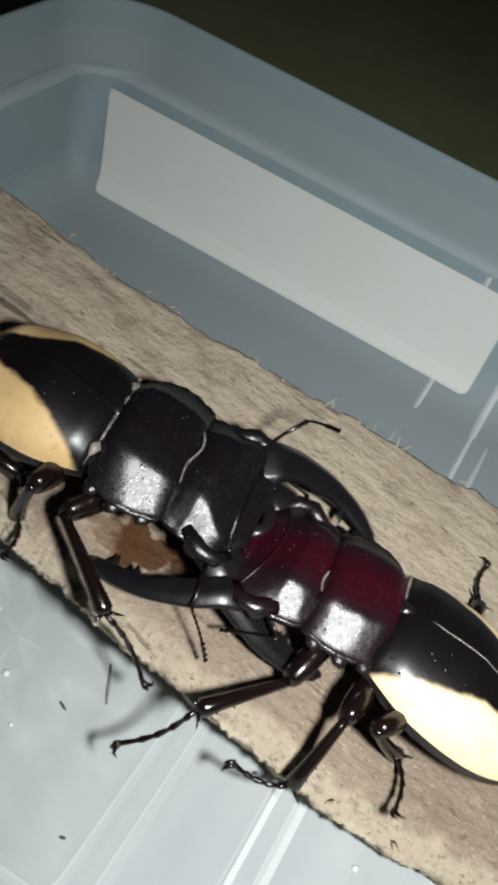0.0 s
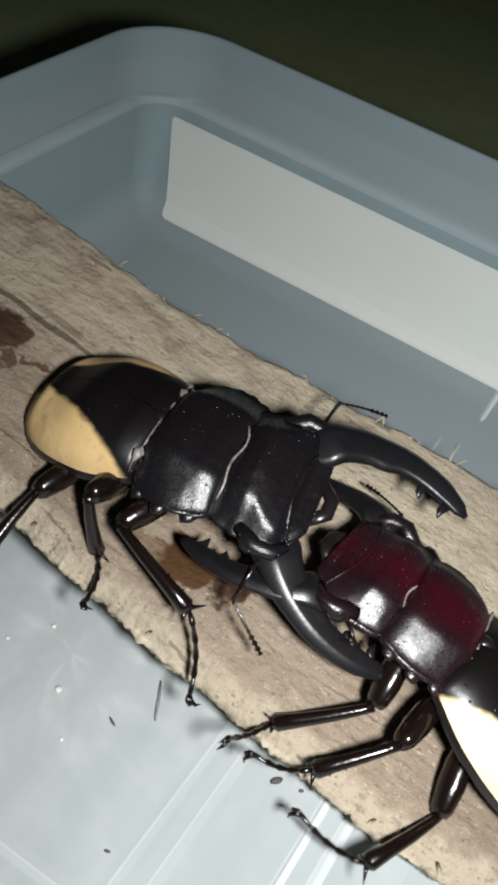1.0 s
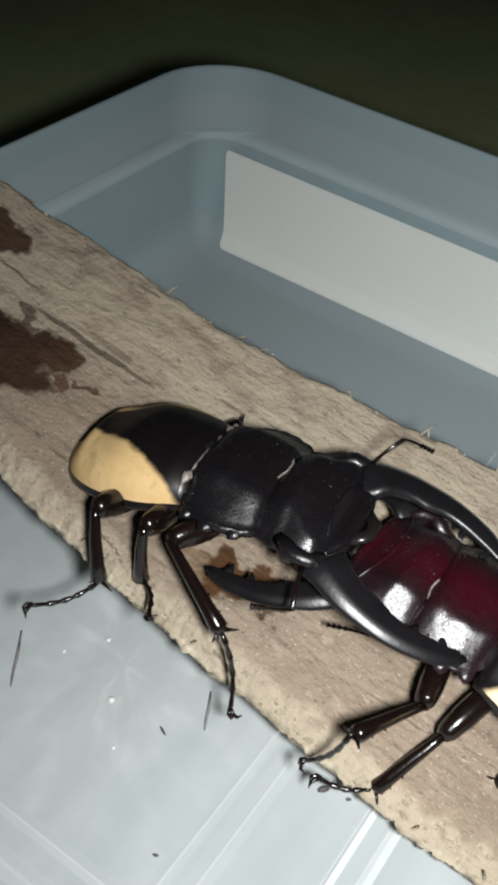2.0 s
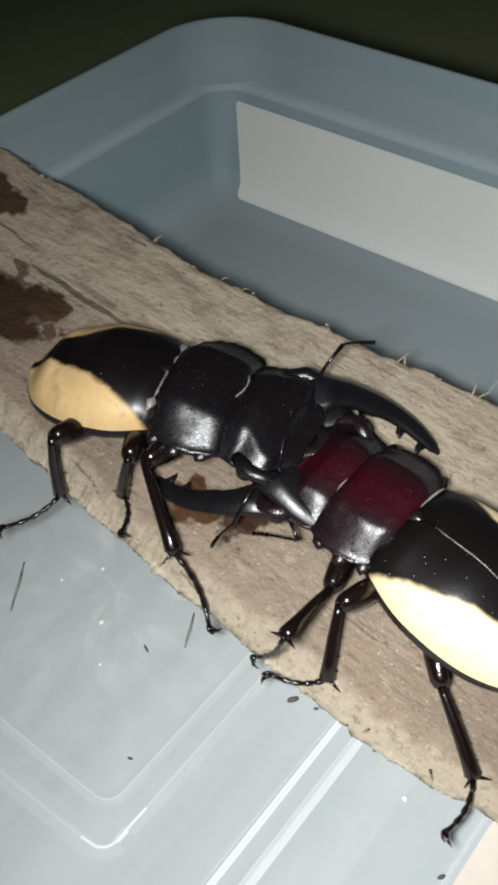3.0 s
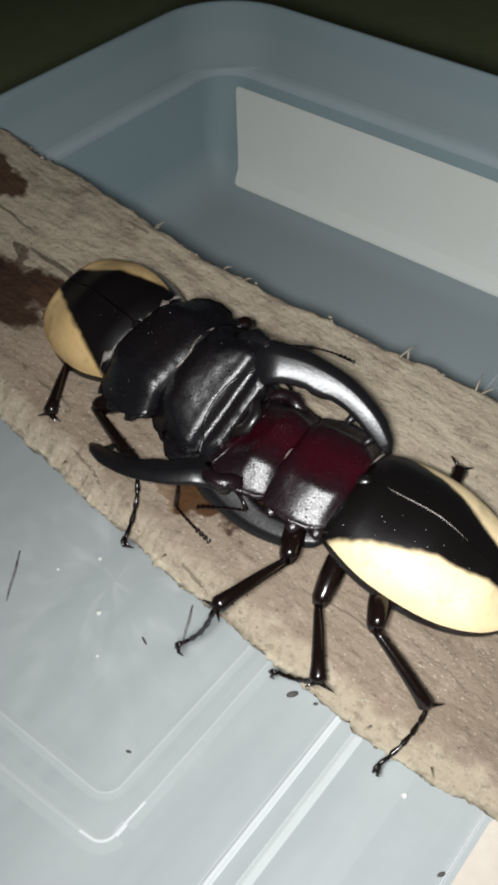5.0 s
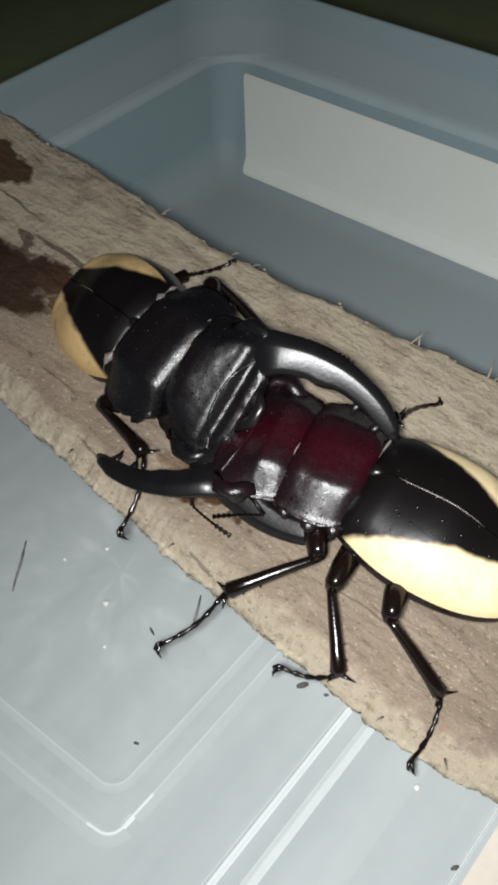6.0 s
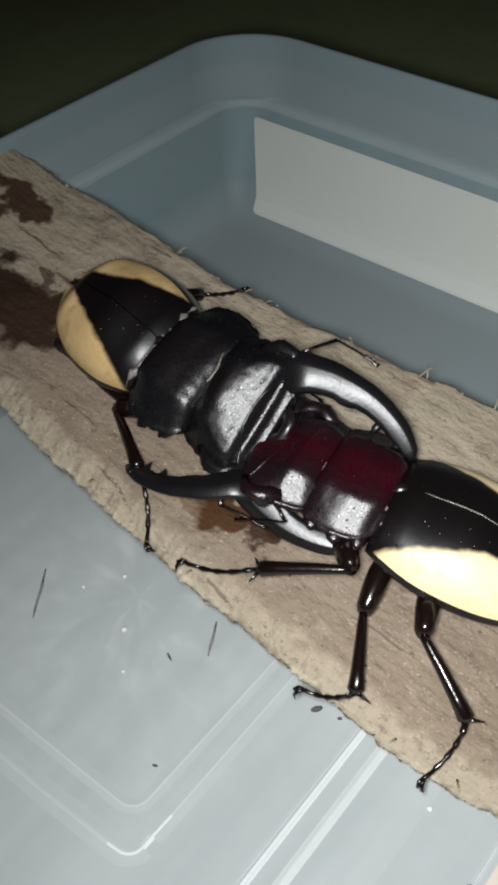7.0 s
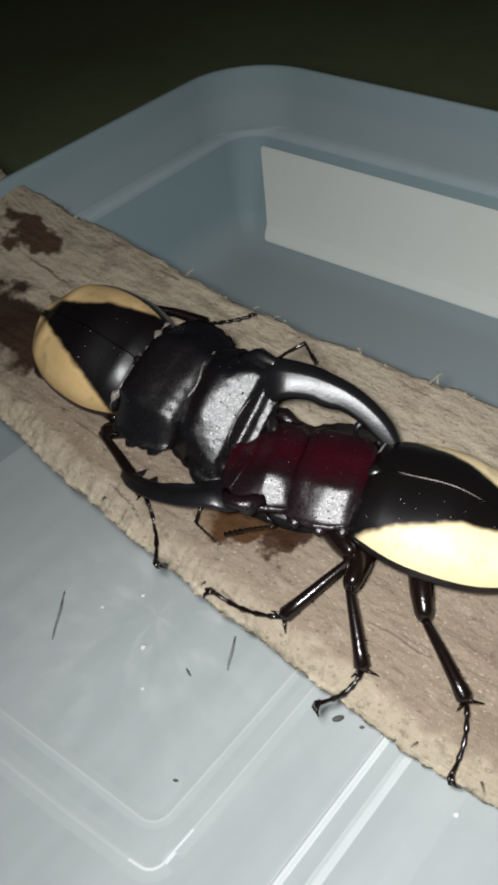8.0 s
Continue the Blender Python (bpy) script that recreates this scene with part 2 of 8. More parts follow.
def shell_material(name, rim, centre):
    """Granular chitin: coloured along the middle of the plate, black towards its sides, with a grainy gloss."""
    m = material(name, rim, 0.33, [c * 1.5 for c in rim], 250, 0.8)
    n, l = m.node_tree.nodes, m.node_tree.links
    b = n["Principled BSDF"]
    base = b.inputs["Base Color"].links[0].from_socket
    tc, sep, ab = n.new("ShaderNodeTexCoord"), n.new("ShaderNodeSeparateXYZ"), n.new("ShaderNodeMath")
    l.new(tc.outputs["Object"], sep.inputs[0])
    ab.operation = "ABSOLUTE"
    l.new(sep.outputs[1], ab.inputs[0])
    wob, add = n.new("ShaderNodeTexNoise"), n.new("ShaderNodeMath")
    wob.inputs["Scale"].default_value, wob.inputs["Detail"].default_value = 160, 3
    l.new(tc.outputs["Object"], wob.inputs["Vector"])
    add.operation = "MULTIPLY_ADD"
    add.inputs[1].default_value = 0.008
    l.new(wob.outputs["Fac"], add.inputs[0])
    l.new(ab.outputs[0], add.inputs[2])
    rg, mx = n.new("ShaderNodeMapRange"), n.new("ShaderNodeMix")
    rg.interpolation_type = "SMOOTHSTEP"
    rg.inputs["From Min"].default_value, rg.inputs["From Max"].default_value = 0.004, 0.0125
    l.new(add.outputs[0], rg.inputs[0])
    mx.data_type = "RGBA"
    mx.inputs[6].default_value = (*centre, 1)
    l.new(base, mx.inputs[7])
    l.new(rg.outputs[0], mx.inputs[0])
    l.new(mx.outputs[2], b.inputs["Base Color"])
    # fine pits, and patches worn smooth
    pit, soft, bp, bq = n.new("ShaderNodeTexVoronoi"), n.new("ShaderNodeTexNoise"), n.new("ShaderNodeBump"), n.new("ShaderNodeBump")
    pit.inputs["Scale"].default_value, soft.inputs["Scale"].default_value, soft.inputs["Detail"].default_value = 4800, 480, 3
    l.new(tc.outputs["Object"], pit.inputs["Vector"])
    l.new(tc.outputs["Object"], soft.inputs["Vector"])
    l.new(pit.outputs["Distance"], bp.inputs["Height"])
    bp.inputs["Strength"].default_value, bp.inputs["Distance"].default_value = 0.14, 0.0003
    l.new(soft.outputs["Fac"], bq.inputs["Height"])
    bq.inputs["Strength"].default_value, bq.inputs["Distance"].default_value = 0.07, 0.0006
    l.new(bp.outputs[0], bq.inputs["Normal"])
    l.new(bq.outputs[0], b.inputs["Normal"])
    grit, gr, b3 = n.new("ShaderNodeTexVoronoi"), n.new("ShaderNodeMapRange"), n.new("ShaderNodeBump")
    grit.inputs["Scale"].default_value = 750
    l.new(tc.outputs["Object"], grit.inputs["Vector"])
    gr.inputs["From Min"].default_value, gr.inputs["From Max"].default_value = 0.15, 0.02
    l.new(grit.outputs["Distance"], gr.inputs[0])
    l.new(gr.outputs[0], b3.inputs["Height"])
    b3.inputs["Strength"].default_value, b3.inputs["Distance"].default_value = 0.9, 0.0003
    l.new(bq.outputs[0], b3.inputs["Normal"])
    l.new(b3.outputs[0], b.inputs["Normal"])
    gl = n.new("ShaderNodeMapRange")
    gl.inputs["From Min"].default_value, gl.inputs["From Max"].default_value = 0.5, 0.8
    gl.inputs["To Min"].default_value, gl.inputs["To Max"].default_value = 0.26, 0.345
    speck, mixed = n.new("ShaderNodeTexNoise"), n.new("ShaderNodeMath")
    speck.inputs["Scale"].default_value, speck.inputs["Detail"].default_value = 2600, 2
    l.new(tc.outputs["Object"], speck.inputs["Vector"])
    mixed.operation = "MULTIPLY_ADD"
    mixed.inputs[1].default_value = 0.3
    l.new(soft.outputs["Fac"], mixed.inputs[0])
    l.new(speck.outputs["Fac"], mixed.inputs[2])
    l.new(mixed.outputs[0], gl.inputs[0])
    l.new(gl.outputs[0], b.inputs["Roughness"])
    dull_at_a_glance(m, 0.62)
    return m


STAINS = [
    (-0.0380, 0.0125, 0.0052, 0.0036, 10, (0.115, 0.066, 0.030), 0.6),
    (-0.0295, 0.0148, 0.0100, 0.0052, 8, (0.050, 0.019, 0.003), 0.95),
    (-0.0225, 0.0145, 0.0040, 0.0056, 10, (0.028, 0.010, 0.003), 0.92),
    (-0.0985, 0.0245, 0.0125, 0.0105, 10, (0.030, 0.0135, 0.006), 0.97),
    (-0.0890, 0.0300, 0.0050, 0.0040, 0, (0.050, 0.024, 0.012), 0.92),
    (-0.1120, 0.0240, 0.0110, 0.0090, 0, (0.026, 0.012, 0.006), 0.97),
    (-0.0807, 0.0276, 0.0024, 0.0016, 0, (0.07, 0.032, 0.018), 0.85),
    (-0.0846, 0.0245, 0.0022, 0.0018, 0, (0.07, 0.032, 0.018), 0.85),
    (-0.1240, 0.0470, 0.0080, 0.0062, 0, (0.042, 0.019, 0.008), 0.94),
    (-0.1004, 0.0354, 0.0028, 0.0020, 0, (0.05, 0.03, 0.02), 0.8),
]
# narrow cracks along the grain: centre x, y, half length, half width, turn
CRACKS = [(-0.0860, 0.0364, 0.0170, 0.0009, 1), (-0.0235, -0.0002, 0.0035, 0.0004, -8), (-0.0538, 0.0032, 0.0055, 0.0004, -13), (-0.0420, 0.0465, 0.0090, 0.0003, 4),
          (0.0050, 0.0120, 0.0070, 0.00025, 3), (0.0260, 0.0270, 0.0080, 0.0003, 5), (-0.0700, 0.0110, 0.0060, 0.0003, -3), (-0.1120, 0.0400, 0.0080, 0.0004, 2)]
WOOD = wood_material()
RAW_WOOD = material("torn_wood_edge", (0.40, 0.35, 0.26), 0.85, (0.15, 0.12, 0.08), 220, 0.8, 1.0, 900, (0.5, 1, 1))
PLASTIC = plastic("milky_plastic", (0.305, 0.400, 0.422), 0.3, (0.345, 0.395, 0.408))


def base_material():
    """The moulded base: faint flow marks spread from the moulding point, with long soft streaks."""
    # lighter than the wall's tone: the stronger light here is put into the colour
    m = plastic("milky_plastic_base", (0.45, 0.485, 0.485), 0.2)
    n, l = m.node_tree.nodes, m.node_tree.links
    b = n["Principled BSDF"]
    base = b.inputs["Base Color"].links[0].from_socket
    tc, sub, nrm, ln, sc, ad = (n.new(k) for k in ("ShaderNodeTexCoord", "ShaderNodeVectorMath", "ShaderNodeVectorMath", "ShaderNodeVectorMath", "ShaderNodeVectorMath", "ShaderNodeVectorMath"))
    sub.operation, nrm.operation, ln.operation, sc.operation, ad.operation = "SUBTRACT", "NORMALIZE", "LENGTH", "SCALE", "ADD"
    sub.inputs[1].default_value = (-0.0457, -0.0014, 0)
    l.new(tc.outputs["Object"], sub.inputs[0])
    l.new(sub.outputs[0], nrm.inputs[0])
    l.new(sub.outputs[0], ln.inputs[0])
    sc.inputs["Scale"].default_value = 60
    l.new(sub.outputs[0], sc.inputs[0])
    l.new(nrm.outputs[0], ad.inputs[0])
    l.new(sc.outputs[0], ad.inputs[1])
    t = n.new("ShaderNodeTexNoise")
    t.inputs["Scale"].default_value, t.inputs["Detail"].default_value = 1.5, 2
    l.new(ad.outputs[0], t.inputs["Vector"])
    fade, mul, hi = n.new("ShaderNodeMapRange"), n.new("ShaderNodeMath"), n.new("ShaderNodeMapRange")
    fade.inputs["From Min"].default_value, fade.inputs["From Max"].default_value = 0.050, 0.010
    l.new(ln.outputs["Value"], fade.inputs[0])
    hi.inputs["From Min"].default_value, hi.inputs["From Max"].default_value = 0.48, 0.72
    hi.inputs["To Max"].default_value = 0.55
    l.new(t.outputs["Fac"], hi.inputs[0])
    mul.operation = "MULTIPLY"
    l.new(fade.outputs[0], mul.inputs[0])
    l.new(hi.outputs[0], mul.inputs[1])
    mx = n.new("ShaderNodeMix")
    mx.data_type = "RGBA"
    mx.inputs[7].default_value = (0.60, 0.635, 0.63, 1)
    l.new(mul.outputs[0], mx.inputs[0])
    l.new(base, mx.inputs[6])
    # long soft streaks across the base
    mp, st, sr, m2 = n.new("ShaderNodeMapping"), n.new("ShaderNodeTexNoise"), n.new("ShaderNodeMapRange"), n.new("ShaderNodeMix")
    mp.inputs["Scale"].default_value = (1, 0.12, 1)
    l.new(tc.outputs["Object"], mp.inputs[0])
    st.inputs["Scale"].default_value, st.inputs["Detail"].default_value = 95, 3
    l.new(mp.outputs[0], st.inputs["Vector"])
    sr.inputs["From Min"].default_value, sr.inputs["From Max"].default_value = 0.42, 0.68
    sr.inputs["To Max"].default_value = 0.6
    l.new(st.outputs["Fac"], sr.inputs[0])
    m2.data_type = "RGBA"
    m2.inputs[7].default_value = (0.36, 0.395, 0.395, 1)
    l.new(sr.outputs[0], m2.inputs[0])
    l.new(mx.outputs[2], m2.inputs[6])
    l.new(m2.outputs[2], b.inputs["Base Color"])
    return m


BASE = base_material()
# rib tones lighter than the base: light caught by the edges, put into colour
RIB = plastic("lit_tone_rib", (0.62, 0.65, 0.65), 0.1)
FAINT_RIB = plastic("faint_lit_rib", (0.462, 0.497, 0.496), 0.2)
SOFT_RIB = plastic("soft_lit_rib", (0.50, 0.535, 0.53), 0.2)
PALE_RIB = plastic("pale_lit_rib", (0.56, 0.595, 0.59), 0.15)
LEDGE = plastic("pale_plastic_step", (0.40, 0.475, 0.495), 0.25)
DIM = plastic("darker_plastic_band", (0.425, 0.460, 0.460), 0.2)
PAPER = material("white_paper", (0.57, 0.595, 0.565), 0.7, (0.56, 0.57, 0.52), 40, 0.7, 0.2, 700)
BEIGE = material("beige_paper", (0.55, 0.50, 0.43), 0.75, (0.47, 0.42, 0.36), 60, 0.7, 0.2, 700)
GROUND = material("dark_olive_floor", (0.235, 0.268, 0.129), 0.7, (0.165, 0.188, 0.09), 14, 0.8, 0.4, 200)
CHITIN = material("black_chitin", (0.006, 0.005, 0.005), 0.28, (0.011, 0.008, 0.008), 200, 0.8, 0.10, 1400, spec=0.5)
JAW = material("glossy_jaw_chitin", (0.005, 0.0045, 0.005), 0.34, (0.008, 0.007, 0.008), 260, 0.8, 0.08, 1500, spec=0.44)
CHITIN_DULL = shell_material("granular_black_chitin", (0.004, 0.0034, 0.004), (0.0055, 0.0038, 0.0045))
CHITIN_RED = shell_material("dark_wine_chitin", (0.007, 0.003, 0.004), (0.024, 0.0014, 0.0045))
LEG = material("dark_brown_leg_chitin", (0.004, 0.0024, 0.0022), 0.20, (0.007, 0.0034, 0.0026), 250, 0.8, 0.12, 1500)
HAIR = material("pale_joint_membrane", (0.33, 0.29, 0.26), 0.28, (0.02, 0.015, 0.015), 420, 0.8, 0.5, 2000)
DEBRIS = material("dark_debris", (0.07, 0.065, 0.06), 0.8)
FIBRE = material("grey_fibre", (0.25, 0.25, 0.24), 0.8, (0.06, 0.06, 0.055), 500, 1.0)


# ---------------------------------------------------------------- mesh helpers
def part(name, bm, mats, parent=None, label="", flat=False):
    """Links a bmesh as one mesh object under parent."""
    bmesh.ops.recalc_face_normals(bm, faces=bm.faces)
    me = bpy.data.meshes.new(name)
    bm.to_mesh(me)
    bm.free()
    for m in mats if isinstance(mats, (list, tuple)) else [mats]:
        me.materials.append(m)
    for p in me.polygons:
        p.use_smooth = not flat
    ob = new(name, me)
    if parent:
        ob.parent = parent
    if label:
        ob["label"] = label
    return ob


def skin(bm, rings, caps=True, closed=True, slot=None, sharp=()):
    """Faces between equal rings of points; slot(i, j) gives a face's material."""
    vs = [[bm.verts.new(p) for p in r] for r in rings]
    n = len(vs[0])
    for i in range(len(vs) - 1):
        for j in range(n if closed else n - 1):
            k = (j + 1) % n
            f = bm.faces.new((vs[i][j], vs[i][k], vs[i + 1][k], vs[i + 1][j]))
            if slot:
                f.material_index = slot(i, j)
    for j in sharp:
        for i in range(len(vs) - 1):
            bm.edges.get((vs[i][j], vs[i + 1][j])).smooth = False
    if caps:
        for r in (vs[0], vs[-1]):
            bm.faces.new(r)
    return vs


def power(c, e):
    return math.copysign(abs(c) ** e, c)


def loft(bm, secs, n=28):
    """Closed body through sections (x, half width, middle z, height above, depth below, squareness)."""
    rings = []
    for x, w, z, up, down, e in secs:
        rings.append([(x, w * power(math.cos(a), e), z + (up if math.sin(a) > 0 else down) * power(math.sin(a), e))
                      for a in (2 * math.pi * k / n for k in range(n))])
    skin(bm, rings)


def finer(secs, k=4):
    """More sections between those given, along a smooth curve through them."""
    out = []
    for i in range(len(secs) - 1):
        p = [np.array(secs[min(max(j, 0), len(secs) - 1)]) for j in (i - 1, i, i + 1, i + 2)]
        for q in range(k):
            t = q / k
            out.append(0.5 * (2 * p[1] + (p[2] - p[0]) * t + (2 * p[0] - 5 * p[1] + 4 * p[2] - p[3]) * t * t + (3 * p[1] - p[0] - 3 * p[2] + p[3]) * t ** 3))
    return [tuple(float(v) for v in r) for r in out] + [secs[-1]]


def plate_height(a, top, flat, crown):
    """Height of a plate's upper face at a of its half width: a gently crowned top, then a straight slope."""
    upper, slope = 1 - crown * (a / flat) ** 2, 1 - crown - (0.94 - crown) * (a - flat) / (1 - flat)
    return top * (upper if upper < slope - 0.15 else slope if slope < upper - 0.15 else -math.log(math.exp(-34 * upper) + math.exp(-34 * slope)) / 34)


def plate(bm, secs, crown=0.10, n=48):
    """An armour plate through sections (x, half width, height, depth, width of the flat top): flat top, straight slopes with a crease, thin margin."""
    rings = []
    for i, (x, w, u, d, flat) in enumerate(finer(secs)):
        ring = []
        for k in range(n + 1):
            v = -1 + 2 * k / n
            a = abs(v)
            z = plate_height(a, u, flat, crown)
            if a > 0.93:
                z += 0.0005 * (a - 0.93) / 0.07
            # scalloped side margin
            y = w * v * (1 + 0.008 * max(0, (a - 0.88) / 0.12) ** 2 * math.sin(x * 2100))
            z += 0.00007 * noise.noise((x * 800, y * 800, 3)) + 0.00022 * noise.noise((x * 210, y * 210, 8)) - 0.00003 * math.exp(-(y / 0.0012) ** 2)
            ring.append((x, y, z))
        for k in range(1, n // 2):
            v = 1 - 4 * k / n
            ring.append((x, w * v * 0.98, -d * (1 - v * v) ** 0.5))
        rings.append(ring)
    skin(bm, rings)


def tube(bm, pts, radii, n=10, squash=1.0):
    """A tapered tube along points; squash flattens it in z."""
    pts = [Vector(p) for p in pts]
    rings = []
    for i, p in enumerate(pts):
        d = (pts[min(i + 1, len(pts) - 1)] - pts[max(i - 1, 0)]).normalized()
        side = d.cross(Vector((0, 0, 1)))
        side = side.normalized() if side.length > 1e-4 else Vector((0, 1, 0))
        up = side.cross(d)
        rings.append([p + radii[i] * (side * math.cos(a) + up * math.sin(a) * squash) for a in (2 * math.pi * k / n for k in range(n))])
    skin(bm, rings)


def smooth_curve(t, keys):
    """Value at t of a smooth line through keys (t, value)."""
    for (a, va), (b, vb) in zip(keys, keys[1:]):
        if t <= b:
            k = min(max((t - a) / (b - a), 0), 1)
            return va + (vb - va) * k * k * (3 - 2 * k)
    return keys[-1][1]


# ---------------------------------------------------------------- the ground and the box
def ground():
    bm = bmesh.new()
    bmesh.ops.create_grid(bm, x_segments=8, y_segments=8, size=0.75)
    ob = part("ground", bm, GROUND)
    ob.location = (0, 0, -0.0035)
    return tagged(ob, "dark olive floor in deep shade beneath the box", "floor", kind="structure")


X0, X1, Y0, Y1 = -0.1381, 0.205, -0.165, 0.1479     # outer edge of the rim
RIM = 0.0547


def rounded_rect(inset, z, radius, n=10):
    """Ring of points of the box's outline, inset from the rim's outer edge."""
    # the short walls are steeper than the long ones
    short = inset if inset < 0.0057 else 0.0057 + 0.15 * (inset - 0.0057) if inset < 0.0108 else inset - 0.0043
    # the innermost ring reaches further at the far wall, carrying the foot's shade tone
    x0, x1, y0, y1, r = X0 + short, X1 - short, Y0 + inset, Y1 - inset - (0.030 if inset > 0.029 else 0), max(radius - inset - (0.007 if inset > 0.0040 else 0), 0.005)
    pts = []
    for cx, cy, a0 in ((x1 - r, y1 - r, 0), (x0 + r, y1 - r, 90), (x0 + r, y0 + r, 180), (x1 - r, y0 + r, 270)):
        for k in range(n + 1):
            a = radians(a0 + 90 * k / n)
            pts.append((cx + r * math.cos(a), cy + r * math.sin(a), z))
    return pts


def plastic_box():
    box = new("plastic_box")
    tagged(box, "milky clear plastic storage box without its lid, standing on the floor", "storage box")
    # inner face, from the floor up over the step and the rolled rim, and down the outer face
    profile = [(0.030, 0.0), (0.024, 0.0004), (0.0190, 0.0014), (0.0150, 0.0034), (0.0122, 0.0066), (0.0108, 0.0115), (0.0057, 0.0340), (0.0054, 0.0350), (0.0026, 0.0362),
               (0.0022, 0.0375), (0.0016, 0.0530), (0.0012, 0.0545), (0.0004, RIM), (0.0, 0.0543), (0.0, 0.0500), (0.0008, 0.0498), (0.0010, 0.0375),
               (0.0012, 0.0358), (0.0044, 0.0345), (0.0118, 0.0010), (0.0130, -0.0010), (0.030, -0.0014)]
    bm = bmesh.new()
    rings = [rounded_rect(i, z, 0.024) for i, z in profile]
    skin(bm, rings, caps=False)
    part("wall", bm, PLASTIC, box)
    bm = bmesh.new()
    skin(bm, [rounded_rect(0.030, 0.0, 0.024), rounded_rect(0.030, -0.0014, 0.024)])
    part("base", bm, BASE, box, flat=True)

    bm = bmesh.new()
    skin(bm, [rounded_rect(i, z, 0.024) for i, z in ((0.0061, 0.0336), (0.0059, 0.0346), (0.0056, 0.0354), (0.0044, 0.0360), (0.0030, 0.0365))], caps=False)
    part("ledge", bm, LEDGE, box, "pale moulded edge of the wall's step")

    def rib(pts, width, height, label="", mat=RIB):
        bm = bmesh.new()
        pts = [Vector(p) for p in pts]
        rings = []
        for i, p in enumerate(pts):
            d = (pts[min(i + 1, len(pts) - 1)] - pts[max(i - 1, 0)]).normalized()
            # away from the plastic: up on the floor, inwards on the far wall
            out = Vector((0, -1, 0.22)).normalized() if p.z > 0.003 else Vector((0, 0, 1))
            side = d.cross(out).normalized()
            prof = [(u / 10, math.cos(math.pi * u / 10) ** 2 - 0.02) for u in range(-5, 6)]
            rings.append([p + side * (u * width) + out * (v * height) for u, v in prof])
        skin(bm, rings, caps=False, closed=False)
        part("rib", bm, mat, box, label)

    def along_floor_and_wall(x, y0, top):
        wall = lambda z: Y1 - 0.0126 + (z - 0.004) * 0.23
        return [(x, y0, 0), (x, 0.03, 0), (x, Y1 - 0.028, 0.0001), (x, Y1 - 0.0190, 0.0014), (x, Y1 - 0.0150, 0.0034), (x, Y1 - 0.0122, 0.0066), (x, Y1 - 0.0108, 0.0115), (x, wall(top), top)]

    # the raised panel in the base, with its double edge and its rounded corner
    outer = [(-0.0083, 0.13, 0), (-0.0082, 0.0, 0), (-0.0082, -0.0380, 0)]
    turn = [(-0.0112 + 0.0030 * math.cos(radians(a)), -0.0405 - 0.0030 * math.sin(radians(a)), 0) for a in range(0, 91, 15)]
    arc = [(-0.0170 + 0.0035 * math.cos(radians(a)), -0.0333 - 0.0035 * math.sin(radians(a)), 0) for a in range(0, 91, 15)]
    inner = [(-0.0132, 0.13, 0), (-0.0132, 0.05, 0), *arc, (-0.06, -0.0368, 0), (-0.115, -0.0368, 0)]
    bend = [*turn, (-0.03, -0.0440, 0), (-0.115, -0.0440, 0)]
    # each wide faint strip under a narrow one paints the light line's soft edge
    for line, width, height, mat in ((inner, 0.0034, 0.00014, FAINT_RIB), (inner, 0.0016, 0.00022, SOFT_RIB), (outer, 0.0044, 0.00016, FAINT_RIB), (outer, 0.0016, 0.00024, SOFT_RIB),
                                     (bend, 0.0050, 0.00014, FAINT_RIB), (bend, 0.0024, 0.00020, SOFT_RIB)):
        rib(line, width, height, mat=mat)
    # the light on the panel's corner, painted as a brighter narrow rib
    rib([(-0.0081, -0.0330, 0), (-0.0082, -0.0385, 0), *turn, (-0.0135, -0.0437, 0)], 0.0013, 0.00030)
    # a wide band slightly darker than the base
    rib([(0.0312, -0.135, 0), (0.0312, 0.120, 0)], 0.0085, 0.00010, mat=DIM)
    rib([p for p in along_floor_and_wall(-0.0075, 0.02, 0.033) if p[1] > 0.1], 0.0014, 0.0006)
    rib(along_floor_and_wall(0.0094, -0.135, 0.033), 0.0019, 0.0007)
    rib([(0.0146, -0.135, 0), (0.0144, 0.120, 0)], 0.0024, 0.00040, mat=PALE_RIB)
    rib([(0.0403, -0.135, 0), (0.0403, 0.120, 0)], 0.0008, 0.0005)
    return box


def sheet(name, corners, radius, thick, mat):
    """A thin sheet with rounded corners in the plane of origin, along, up."""
    o, u, v = (Vector(c) for c in corners)
    lu, lv = u.length, v.length
    uu, vv = u.normalized(), v.normalized()
    nn = uu.cross(vv)
    ring = []
    for cx, cy, a0 in ((lu - radius, lv - radius, 0), (radius, lv - radius, 90), (radius, radius, 180), (lu - radius, radius, 270)):
        for k in range(5):
            a = radians(a0 + 22.5 * k)
            ring.append(o + uu * (cx + radius * math.cos(a)) + vv * (cy + radius * math.sin(a)))
    bm = bmesh.new()
    skin(bm, [[p - nn * thick for p in ring], ring])
    return part(name, bm, mat, flat=True)


